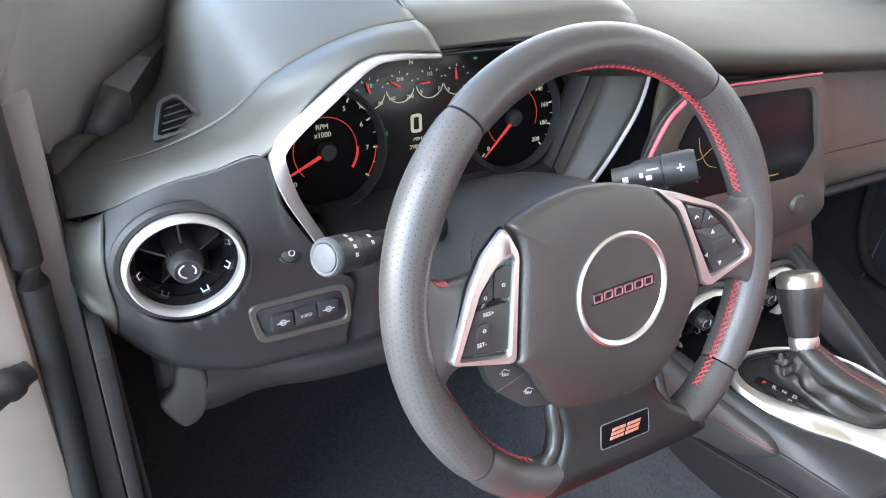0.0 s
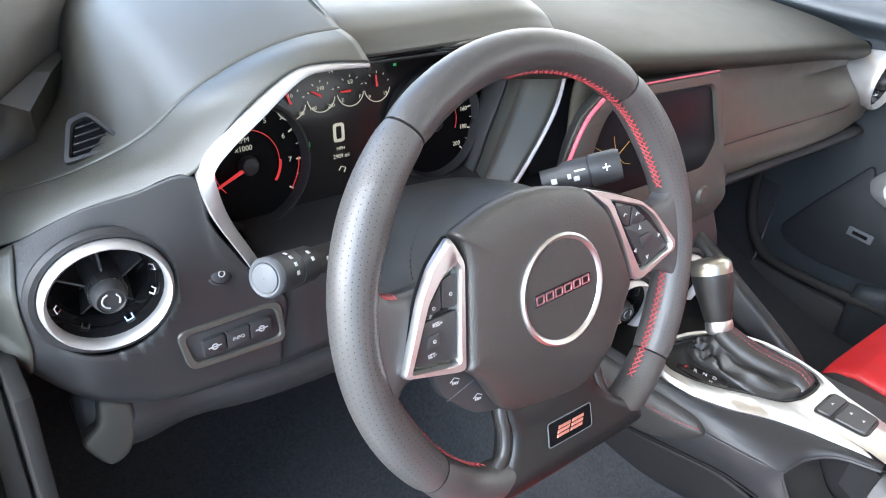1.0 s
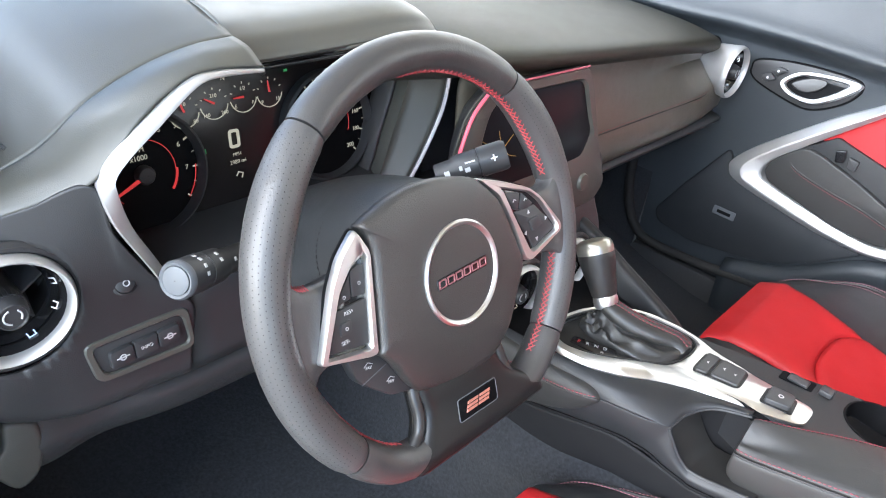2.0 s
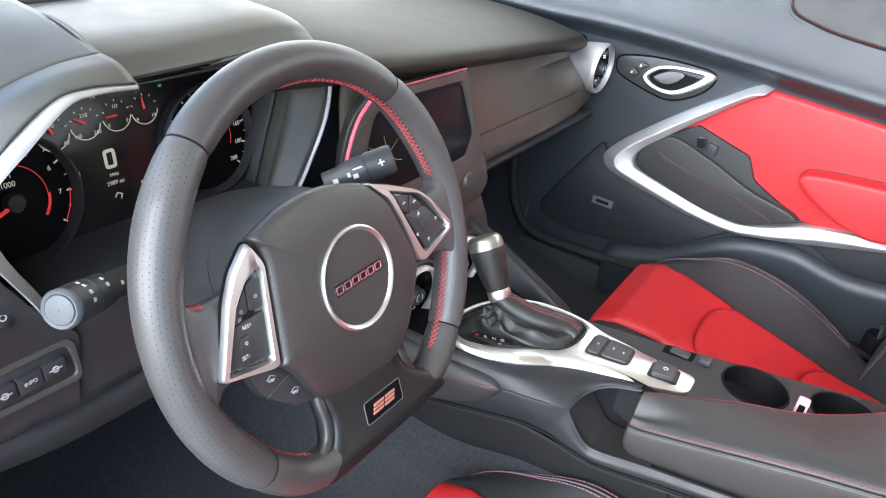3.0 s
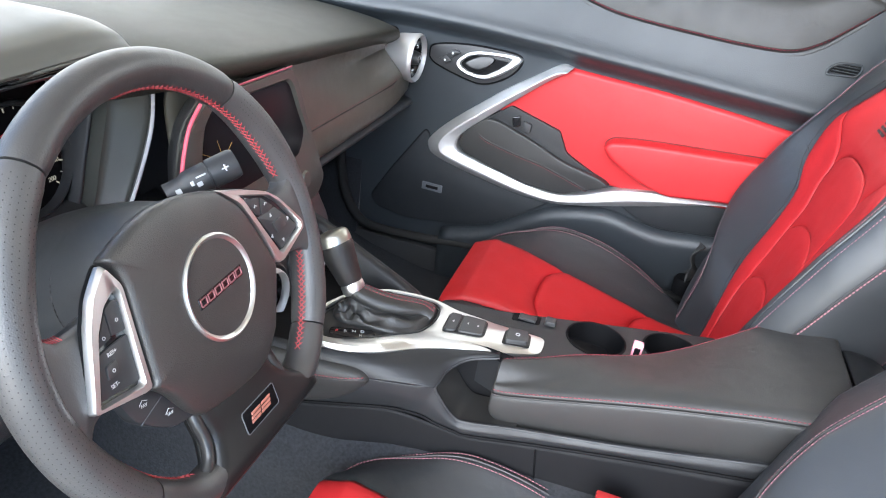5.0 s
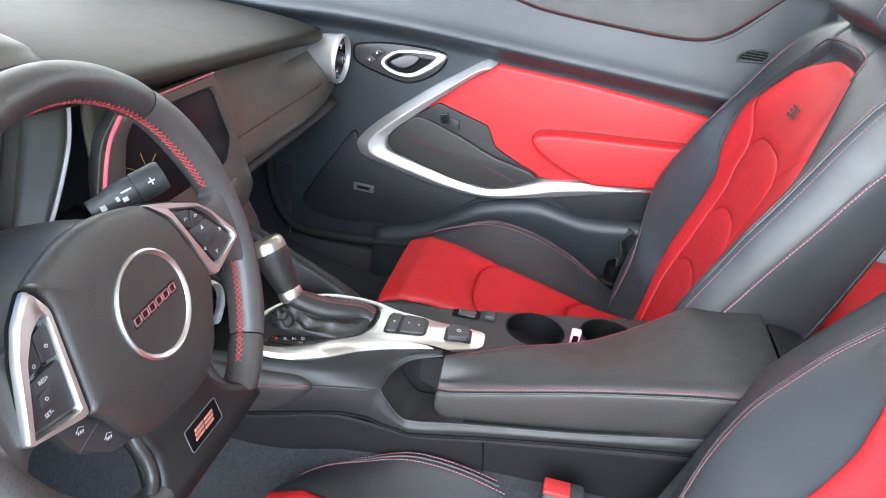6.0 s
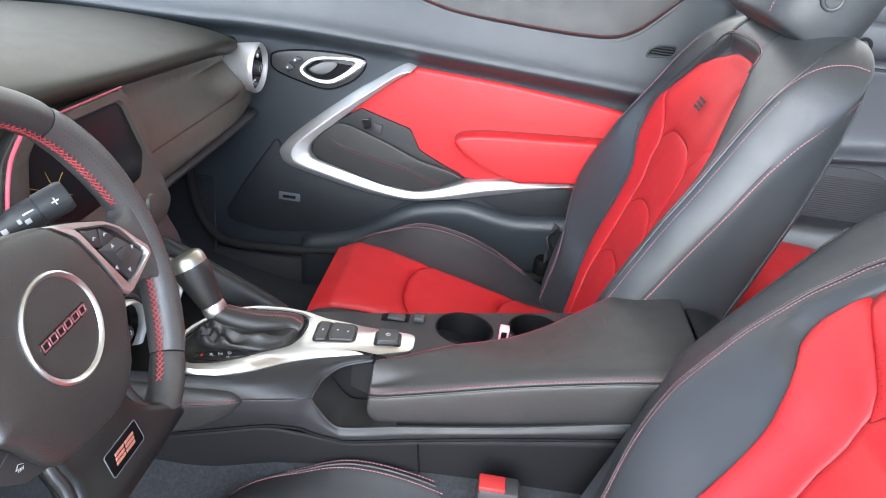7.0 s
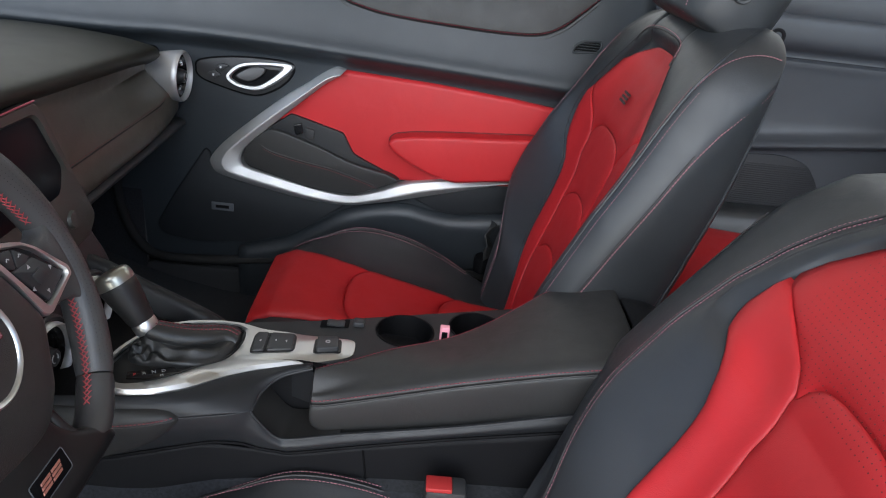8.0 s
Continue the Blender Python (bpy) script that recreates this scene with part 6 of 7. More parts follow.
for f, h in ((0.0, 0.0), (0.0, 0.016), (0.06, 0.020), (0.45, 0.034), (0.55, 0.034), (0.94, 0.026), (1.0, 0.022), (1.0, 0.0)):
    rows.append([(X0 - h, *(a.lerp(b, f))[:2]) for a, b in zip(OUT, INN)])
part("trim", sheet(rows), SATIN, door, "bent satin aluminium trim", sharp=25)

# Handle: plate, bright bezel with a hollow, lever and lock switch.
PL = smooth([(-0.148, 0.672, 0), (-0.138, 0.692, 0), (-0.061, 0.706, 0), (0.034, 0.707, 0), (0.057, 0.696, 0), (0.046, 0.669, 0), (0.016, 0.644, 0), (-0.020, 0.629, 0), (-0.060, 0.632, 0), (-0.120, 0.647, 0), (-0.142, 0.658, 0)], 5, True)
hplate = part("handle_plate", prism([(p.x, p.y) for p in PL], 0.008, 0.003), DASH_LOW, door, "dark handle plate", at=door_at(-0.004))
part("plate_groove", tube([(p.x, p.y, 0.0006) for p in PL], 0.0022, 6, closed=True), DARK, hplate, at=door_at(0.002))
HO = [(p.x, p.y) for p in smooth([(-0.081, 0.661, 0), (-0.072, 0.677, 0), (-0.048, 0.692, 0), (0.001, 0.699, 0), (0.056, 0.699, 0), (0.046, 0.680, 0), (0.016, 0.656, 0), (-0.013, 0.641, 0), (-0.042, 0.641, 0), (-0.068, 0.648, 0)], 5, True)]
HI = [(p.x, p.y) for p in smooth([(-0.072, 0.662, 0), (-0.064, 0.674, 0), (-0.044, 0.686, 0), (0.000, 0.6925, 0), (0.032, 0.692, 0), (0.026, 0.680, 0), (0.007, 0.663, 0), (-0.014, 0.650, 0), (-0.040, 0.648, 0), (-0.060, 0.653, 0)], 5, True)]
TIP = Matrix.Translation((X0, 0, 0.670)) @ Matrix.Rotation(radians(14), 4, "Y") @ Matrix.Translation((-X0, 0, -0.670))
part("handle_bezel", ring_plate(HO, HI, 0.020, 0.006, 0.0), SATIN, hplate, "bright satin metal handle bezel", at=TIP @ door_at())
part("handle_cup", prism(HI, 0.008, 0.001, z0=0.0), DARK, hplate, at=TIP @ door_at())
LV = [(p.x, p.y) for p in smooth([(-0.062, 0.665, 0), (-0.050, 0.676, 0), (-0.029, 0.686, 0), (-0.006, 0.688, 0), (-0.002, 0.680, 0), (-0.014, 0.666, 0), (-0.032, 0.657, 0), (-0.050, 0.658, 0)], 4, True)]
part("lever", prism(LV, 0.006, 0.002, 3, z0=0.009), material("dark_satin_lever", (0.018, 0.017, 0.017), 0.4, 0.0, vary=0.03), hplate, "dark satin door lever", at=TIP @ door_at())
for pts in ([(-0.122, 0.665), (-0.107, 0.673), (-0.097, 0.666), (-0.112, 0.657)], [(-0.106, 0.680), (-0.093, 0.689), (-0.081, 0.686), (-0.096, 0.675)]):
    mx, my = sum(p[0] for p in pts) / 4, sum(p[1] for p in pts) / 4
    pts = [(mx + (p[0] - mx) * 1.3, my + (p[1] - my) * 1.3) for p in pts]
    part("lock_switch", prism(rounded(pts, 0.003, 3), 0.007, 0.0015, 2, z0=0.004), BUTTON, hplate, at=door_at())
    cx, cy = sum(p[0] for p in pts) / 4, sum(p[1] for p in pts) / 4
    part("symbol", prism([(cx - 0.0018, cy - 0.0022), (cx + 0.0018, cy - 0.0022), (cx + 0.0018, cy + 0.0022), (cx - 0.0018, cy + 0.0022)], 0.0006, 0, z0=0.011), PRINT, hplate, at=door_at())

# Speaker grille field with a raised border and a small plate.
SP = [Vector((*q, 0)) for q in rounded([(0.130, 0.505), (0.205, 0.385), (0.250, 0.302), (0.232, 0.280), (0.156, 0.268), (0.032, 0.284), (-0.048, 0.309), (-0.100, 0.340), (-0.182, 0.400), (-0.06, 0.412), (0.09, 0.440), (0.116, 0.470)], 0.02, 5)]
part("speaker_grille", prism([(-p.x, p.y) for p in SP], 0.006, 0.002), SPEAKER, door, "wide finely grained speaker cover", at=door_at())
part("grille_groove", tube([(X0 - 0.0010, p.x, p.y) for p in SP], 0.0016, 6, closed=True, up=(1, 0, 0)), DARK, door)
slab("speaker_plate", [(0.123, 0.374), (0.073, 0.374), (0.073, 0.355), (0.123, 0.355)], 0.012, GREY_BUTTON, "small grey maker's plate", r=0.002, bevel=0.001)
part("plate_bar", box(X0 - 0.0088, X0 - 0.0078, 0.083, 0.113, 0.361, 0.368, 0), DARK, door)
slab("map_pocket", [(-0.325, 0.436), (-0.50, 0.482), (-0.72, 0.520), (-0.72, 0.45), (-0.55, 0.420), (-0.436, 0.404), (-0.384, 0.408)], 0.012, SPEAKER, "dark door pocket", d=-0.001, r=0.015, bevel=0.004)
ridge = [[(0.699, y, z), (0.688, y, z - 0.006), (0.680, y, z - 0.018), (0.679, y, z - 0.035), (0.686, y, z - 0.075), (0.700, y, z - 0.15)] for y, z in ((0.06, 0.268), (-0.05, 0.302), (-0.11, 0.340), (-0.19, 0.390), (-0.30, 0.416), (-0.384, 0.404), (-0.436, 0.400), (-0.55, 0.415), (-0.72, 0.445), (-0.86, 0.46))]
part("lower_ridge", loft(ridge, 4, 5), DOOR, door, "smooth swelling ridge under the pocket", solid=0.003)
seal_r = smooth([(0.690, 0.345, 0.60), (0.690, 0.335, 0.42), (0.688, 0.318, 0.315), (0.686, 0.285, 0.255), (0.684, 0.235, 0.228), (0.684, 0.10, 0.232), (0.686, -0.03, 0.246), (0.69, -0.30, 0.25), (0.69, -0.80, 0.26)], 7)
part("edge_seal", tube(seal_r, 0.011, 10), RUBBER, door, "thick black rubber seal along the door edge")

# Padded strip along the top with a red-stitched border, and a small vent.
PADL = smooth([(-0.14, 0.905, 0), (-0.147, 0.850, 0), (-0.20, 0.830, 0), (-0.264, 0.821, 0), (-0.37, 0.815, 0), (-0.477, 0.812, 0), (-0.555, 0.816, 0), (-0.60, 0.835, 0), (-0.64, 0.868, 0), (-0.70, 0.925, 0)], 6)


def on_upper(y, z, d=0.0):
    zc = np.interp(y, [-0.86, -0.66, -0.48, -0.30, -0.12, 0.05], [0.71, 0.722, 0.731, 0.740, 0.748, 0.754])
    x = np.interp(z - zc, [0.0, 0.03, 0.10, 0.15, 0.20, 0.3], [0.674, 0.684, 0.700, 0.712, 0.722, 0.745])
    return Vector((x - d, y, z))


cen = Vector((-0.40, 0.95, 0))
rows = []
for f, d in ((0.0, -0.004), (0.01, 0.006), (0.06, 0.013), (0.18, 0.015), (0.5, 0.012), (0.85, 0.008)):
    rows.append([on_upper(q.x, min(q.y, 0.955), d) for q in (p.lerp(Vector((p.x * 0.7 + cen.x * 0.3, 0.955, 0)), f) for p in PADL)])
part("top_pad", sheet(rows), ARM_LEATHER, door, "padded leather strip with red piping along the sill", solid=0.002)
sewn([on_upper(p.x, p.y + 0.006, 0.0125) for p in PADL], THREAD, door, radius=0.0008, length=0.005, gap=0.002)
part("pad_groove", tube([on_upper(p.x, p.y - 0.006, 0.000) for p in PADL], 0.0045, 8), DASH_LOW, door)
part("panel_joint", tube([on_upper(0.312, z, -0.001) for z in np.linspace(0.745, 0.95, 12)], 0.0022, 6), DARK, door, "dark joint in the upper trim")
vent = [(-0.632, 0.806), (-0.649, 0.817), (-0.686, 0.819), (-0.688, 0.808), (-0.680, 0.797), (-0.628, 0.793)]
ring = [(p[0], p[1]) for p in rounded(vent, 0.006, 4)]
mid = (sum(p[0] for p in ring) / len(ring), sum(p[1] for p in ring) / len(ring))
grille = part("sill_vent", sheet([[on_upper(mid[0] + (y - mid[0]) * k, mid[1] + (z - mid[1]) * k, 0.0056) for y, z in ring] for k in (1.0, 0.66, 0.33, 0.02)], ring_u=True), DARK, door, "small ribbed vent")
part("bezel", tube([on_upper(y, z, 0.0050) for y, z in ring], 0.0026, 8, closed=True), DOOR, grille)
for k in range(4):
    z = 0.7975 + 0.0052 * k
    part("rib", tube([on_upper(y, z, 0.0062) for y in np.linspace(-0.683, -0.634 - 0.003 * k, 6)], 0.0011, 6), DOOR, grille)

# ---- seats ----
def seat(x, y, hinge, high, lean, slim, label):
    """A bucket seat: x of its middle, y of the hinge line, lean of the back in degrees."""
    s = thing("bucket_seat", (x, y + 0.22, 0.14), label, "seat", "front seats")
    # Cushion: sections from front to back, each across the seat.
    prof = []
    C = [  # y from the hinge, half width, middle height, bolster height, bolster place
        (0.508, 0.200, 0.300, 0.270, 0.185), (0.497, 0.215, 0.350, 0.312, 0.195), (0.455, 0.235, 0.370, 0.346, 0.208), (0.400, 0.243, 0.367, 0.370, 0.215),
        (0.335, 0.250, 0.354, 0.390, 0.222), (0.225, 0.252, 0.330, 0.372, 0.224), (0.100, 0.246, 0.300, 0.308, 0.220), (0.000, 0.235, 0.286, 0.268, 0.210), (-0.060, 0.220, 0.290, 0.28, 0.20)]
    if slim:
        C = [(dy, w, zm, zb - 0.013, xb) for dy, w, zm, zb, xb in C]
    for dy, w, zm, zb, xb in C:
        Y = y + dy
        prof.append([(x - w + 0.01, Y, 0.15), (x - w - 0.002, Y, 0.20), (x - w - 0.001, Y, (0.22 + 2 * zb) / 3), (x - w + 0.008, Y, zb - 0.014), (x - xb, Y, zb), (x - xb + 0.030, Y, zb * 0.55 + zm * 0.45), (x - 0.135, Y, zm - 0.004), (x - 0.06, Y, zm + 0.001), (x + 0.06, Y, zm + 0.001), (x + 0.135, Y, zm - 0.004),
                     (x + xb - 0.030, Y, zb * 0.55 + zm * 0.45), (x + xb, Y, zb), (x + w - 0.008, Y, zb - 0.014), (x + w + 0.001, Y, (0.22 + 2 * zb) / 3), (x + w + 0.002, Y, 0.20), (x + w - 0.01, Y, 0.15)])
    shape = loft(prof, 4, 5)
    skin = [v.co.copy() for v in shape.verts]

    def on_skin(px, py, lift):
        """A place on the cushion's surface above (px, py)."""
        near = sorted(((q.x - px) ** 2 + (q.y - py) ** 2, q.z) for q in skin if q.z > 0.24)[:4]
        return Vector((px, py, sum(z / (d + 1e-7) for d, z in near) / sum(1 / (d + 1e-7) for d, z in near) + lift))

    part("cushion", shape, LEATHER, s, "black leather cushion with raised bolsters", solid=0.006)

    def on_cushion(dy, u, up=0.0):
        """A place on the middle of the cushion; u: -1 to 1 across the red field."""
        w = np.interp(dy, [-0.06, 0.1, 0.3, 0.44, 0.49], [0.105, 0.100, 0.110, 0.128, 0.132])
        zm = np.interp(dy, [c[0] for c in C][::-1], [c[2] for c in C][::-1])
        zb = np.interp(dy, [c[0] for c in C][::-1], [c[3] for c in C][::-1])
        t = max(0.0, abs(u) * w - 0.135) / 0.06
        return Vector((x + u * w, y + dy, zm + (zb - zm) * t * 0.8 + up))

    def field(name, y0, y1, puff, mat, lab, front=False):
        rows = []
        for k in range(25):
            f = k / 24
            dy = y0 + (y1 - y0) * f
            e = min(f, 1 - f) * abs(y1 - y0) / 0.016
            r = []
            for j in range(25):
                u = -1 + j / 12
                bow = 0.040 * (u * u) ** 1.5
                g = min((1 - abs(u)) * 0.15 / 0.020, e if not (front and f < 0.5) else 9)
                lift = 0.003 + puff * (1 - math.exp(-1.6 * max(0.0, g))) - (0.002 if abs(u) > 0.99 else 0)
                r.append(on_cushion(dy - bow * (0 if front and f < 0.3 else 1), u, lift))
            rows.append(r)
        if front:
            lip = [p.copy() for p in rows[0]]
            rows.insert(0, [p + Vector((0, 0.012, -0.045)) for p in lip])
            rows.insert(0, [p + Vector((0, 0.006, -0.14)) for p in lip])
        part(name, sheet(rows), mat, s, lab, solid=0.003)

    field("front_panel", 0.502, 0.3405, 0.009, RED, "red leather front panel", True)
    field("seat_panel", 0.3405, 0.1610, 0.009, RED, "red leather seat panel")
    field("seat_panel", 0.1610, -0.02, 0.009, RED, "red leather seat panel")
    for k in (-1, 1):
        line = [p for p in smooth([(x + k * c[4], y + c[0], 0) for c in C[1:7]], 6)]
        rows = [smooth([on_skin(p.x - k * d, p.y, e) for p in line[::3]], 5) for d, e in ((0.005, 0.0062), (0.0105, 0.0064), (-0.0005, 0.0064))]
        part("piping", tube(rows[0], 0.0016, 6), SEAM, s, "dark piping with red thread")
        sewn(rows[1], THREAD_SEAT, s, radius=0.00062)
        sewn(rows[2], THREAD_SEAT, s, radius=0.00062)

    # Back: sections up the lean, closed round the back.
    t = radians(lean)
    up, fwd = Vector((0, -math.sin(t), math.cos(t))), Vector((0, math.cos(t), math.sin(t)))
    base = Vector((x, hinge, high))

    def on_back(v, sx, f):
        return base + up * v + Vector((sx, 0, 0)) + fwd * f

    V = [-0.11, -0.05, 0.0, 0.05, 0.10, 0.15, 0.20, 0.25, 0.28, 0.30, 0.35, 0.40, 0.45, 0.50, 0.53, 0.56, 0.59, 0.61, 0.62]
    # How the lines of the back run up it: middle, edge of the red field, crest of the bolster, side seam, rear edge.
    LINES = {}
    LINES["middle"] = [-0.05, -0.045, -0.034, -0.022, -0.013, -0.007, 0.000, 0.007, 0.014, 0.018, 0.026, 0.030, 0.031, 0.030, 0.030, 0.028, 0.012, -0.012, -0.035]
    LINES["edge"] = [0.055, 0.062, 0.075, 0.094, 0.099, 0.100, 0.105, 0.118, 0.144, 0.163, 0.177, 0.166, 0.140, 0.110, 0.09, 0.085, 0.08, 0.075, 0.06]
    LINES["edge_f"] = [-0.05, -0.042, -0.030, -0.016, -0.005, 0.001, 0.006, 0.014, 0.025, 0.030, 0.037, 0.038, 0.035, 0.032, 0.031, 0.026, 0.008, -0.016, -0.04]
    LINES["crest"] = [0.150, 0.165, 0.180, 0.204, 0.235, 0.256, 0.261, 0.259, 0.258, 0.257, 0.252, 0.244, 0.238, 0.229, 0.222, 0.208, 0.18, 0.15, 0.12]
    LINES["crest_f"] = [-0.02, -0.01, 0.000, 0.016, 0.034, 0.046, 0.050, 0.050, 0.050, 0.049, 0.045, 0.041, 0.038, 0.031, 0.023, 0.010, -0.012, -0.032, -0.048]
    LINES["side"] = [0.19, 0.205, 0.222, 0.243, 0.264, 0.279, 0.285, 0.286, 0.286, 0.285, 0.281, 0.274, 0.265, 0.254, 0.246, 0.232, 0.205, 0.17, 0.135]
    LINES["side_f"] = [-0.03, -0.01, 0.000, 0.004, 0.008, 0.010, 0.008, 0.006, 0.004, 0.002, -0.004, -0.010, -0.018, -0.030, -0.040, -0.052, -0.060, -0.062, -0.063]
    LINES["rear"] = [0.18, 0.195, 0.212, 0.232, 0.247, 0.256, 0.260, 0.260, 0.259, 0.258, 0.254, 0.248, 0.240, 0.230, 0.222, 0.208, 0.185, 0.15, 0.115]
    LINES["rear_f"] = [-0.15, -0.145, -0.140, -0.134, -0.128, -0.122, -0.116, -0.110, -0.107, -0.104, -0.099, -0.094, -0.087, -0.080, -0.076, -0.073, -0.072, -0.071, -0.070]
    SOFT = {k: smooth([(v, q, 0) for v, q in zip(V, r)], 6) for k, r in LINES.items()}

    DRIVER = {"edge": ((-0.11, 0.045), (0.0, 0.05), (0.136, 0.100), (0.211, 0.116), (0.251, 0.128), (0.287, 0.146), (0.302, 0.160), (0.313, 0.180), (0.325, 0.193), (0.35, 0.199), (0.395, 0.193), (0.436, 0.183), (0.479, 0.162), (0.53, 0.12), (0.56, 0.085), (0.62, 0.06)),
              "crest": ((-0.11, 0.10), (0.0, 0.135), (0.05, 0.155), (0.112, 0.185), (0.184, 0.213), (0.269, 0.230), (0.355, 0.237), (0.415, 0.229), (0.47, 0.210), (0.50, 0.195), (0.56, 0.165), (0.62, 0.11)),
              "side": ((-0.11, 0.14), (0.0, 0.18), (0.10, 0.232), (0.20, 0.298), (0.27, 0.312), (0.40, 0.332), (0.46, 0.338), (0.556, 0.325), (0.62, 0.20)),
              "side_f": ((-0.11, -0.03), (0.0, 0.0), (0.10, 0.014), (0.20, 0.022), (0.45, 0.020), (0.53, 0.0), (0.58, -0.04), (0.62, -0.06))}
    DRIVER["rear"] = tuple((v, q - 0.006) for v, q in DRIVER["side"])

    def line(k, v):
        if slim and k in DRIVER:
            return float(np.interp(v, [p[0] for p in DRIVER[k]], [p[1] for p in DRIVER[k]]))
        deep = 0.0 if slim else float(np.interp(v, [0.0, 0.06, 0.12, 0.27, 0.33, 0.38, 0.44, 0.50], [0.4, 0.9, 1.0, 1.0, 0.80, 0.55, 0.25, 0.0]))
        w = {"edge": -0.043, "edge_f": 0.016}.get(k, 0.0) * deep
        return float(np.interp(v, [p[0] for p in SOFT[k]], [p[1] for p in SOFT[k]])) - w

    def dip(v):
        """How far the top of the red field sinks below its collar."""
        return float(np.interp(v, [0.38, 0.45, 0.515, 0.523, 0.537], [0.0, 0.006, 0.013, 0.012, 0.0]))

    def across(v):
        c, e, ef, b, bf = (line(k, v) for k in ("middle", "edge", "edge_f", "crest", "crest_f"))
        sd, sf, rr, rf = (line(k, v) for k in ("side", "side_f", "rear", "rear_f"))
        d = dip(v)
        g = float(np.interp(v, [-0.11, 0.25, 0.40, 0.50, 0.56], [0.004, 0.008, 0.006, 0.003, 0.0]))
        c -= 0.020 * float(np.interp(v, [0.0, 0.10, 0.32, 0.40, 0.50, 0.54], [0.5, 1.0, 1.0, 0.0, 0.0, 0.0] if slim else [0.5, 1.0, 1.0, 0.75, 0.6, 0.0]))
        return [(0.0, c - d), (e * 0.40, c + (ef - c) * 0.05 - d), (e * 0.62, c + (ef - c) * 0.26 - d), (e * 0.85, c + (ef - c) * 0.80 - d), (e - 0.004, ef - 0.002 - d), (e + 0.005, ef + 0.002), ((e + b) / 2, (ef + bf) / 2 + g), (b - 0.014, bf - 0.001 + g * 0.3), (b, bf), (b * 0.45 + sd * 0.55, bf * 0.66 + sf * 0.34),
                (sd, sf), (sd * 0.6 + rr * 0.4 + 0.003, sf * 0.5 + rf * 0.5), (rr, rf), (rr - 0.03, rf - 0.012), (0.07, rf - 0.02)]

    rows = []
    for v in np.r_[np.linspace(-0.11, 0.50, 50), np.linspace(0.506, 0.62, 26)]:
        side = across(float(v))
        loop = [on_back(v, a, f) for a, f in side] + [on_back(v, 0, line("rear_f", v) - 0.021)] + [on_back(v, -a, f) for a, f in side[:0:-1]]
        rows.append(smooth(loop, 4, True))
    body = part("backrest", sheet(rows, ring_u=True, caps=True), LEATHER, s, "black leather backrest with deep side bolsters")

    def back_front(v, sx):
        q = across(v)[:9]
        c = smooth([(a, f, 0) for a, f in [(-q[1][0], q[1][1])] + q], 6)
        return float(np.interp(abs(sx), [p[0] for p in c], [p[1] for p in c]))

    def half(v):
        return line("edge", v) - 0.002

    def split(v):
        """Share of the red field taken by its middle."""
        if slim:
            return float(np.interp(v, [0.0, 0.20, 0.263, 0.315, 0.335, 0.352, 0.375, 0.396, 0.408], [0.45, 0.42, 0.48, 0.41, 0.40, 0.47, 0.70, 0.95, 1.0]))
        return float(np.interp(v, [0.0, 0.20, 0.30, 0.33, 0.355, 0.38, 0.40], [0.60, 0.60, 0.50, 0.48, 0.58, 0.82, 1.0]))

    def back_field(name, v0, v1, mat, lab, side=0, bow=0.036, puff=0.0045, top=False):
        rows = []
        n = 30
        for k in range(n + 1):
            f = k / n
            r = []
            for j in range(31):
                u = -1 + j / 15
                b0 = bow * (1 - abs(u) ** 2.5)
                lo, hi = v0 + (b0 if v0 > 0 else 0), v1 + (b0 if not top else 0.008 * (1 - u ** 4) - (0.02 if slim else 0.042) * abs(u) ** 4)
                v = lo + (hi - lo) * f
                w = half(v)
                q = split(v)
                a = w * (q + (1 - q) * (u + 1) / 2) * side if side else w * q * u
                g = min((1 - abs(u)) * 0.10 / 0.012, min(f, 1 - f) * abs(v1 - v0) / 0.012)
                lift = 0.0012 + puff * (1 - math.exp(-1.3 * max(0.0, g)))
                r.append(on_back(v, a, back_front(v, a) + lift))
            rows.append(r)
        return part(name, sheet(rows), mat, s, lab, solid=0.002)

    back_field("lower_back_panel", -0.10, 0.089, RED, "red leather lower back panel")
    back_field("middle_back_panel", 0.089, 0.202, RED, "red leather middle back panel")
    back_field("upper_back_panel", 0.202, 0.328, RED, "red leather upper back panel")
    back_field("shoulder_panel", 0.328, 0.512, RED_PERF, "perforated red leather shoulder panel", top=True)
    for k in (-1, 1):
        back_field("flank_panel", -0.08, 0.400, RED, "plain red leather flank", side=k, bow=0, puff=0.004)
        vs = np.linspace(-0.09, 0.57, 60)
        crest = [on_back(v, k * line("crest", v), line("crest_f", v) + 0.001) for v in vs]
        part("piping", tube(crest, 0.0018, 6), SEAM if slim else LEATHER, body)
        over = smooth([on_back(v, k * (line("crest", v) * (1 - w) + line("side", v) * w + 0.0035 * math.sin(math.pi * w)), line("crest_f", v) * (1 - w) + line("side_f", v) * w + 0.009 * math.sin(math.pi * w)) for v, w in ((0.500, 0.0), (0.525, 0.03), (0.548, 0.12), (0.566, 0.30), (0.578, 0.52), (0.586, 0.75), (0.590, 0.98))], 6)
        sewn([p + up * 0.001 + Vector((k * 0.001, 0, 0)) for p in over], THREAD_SEAT, body, radius=0.00062)
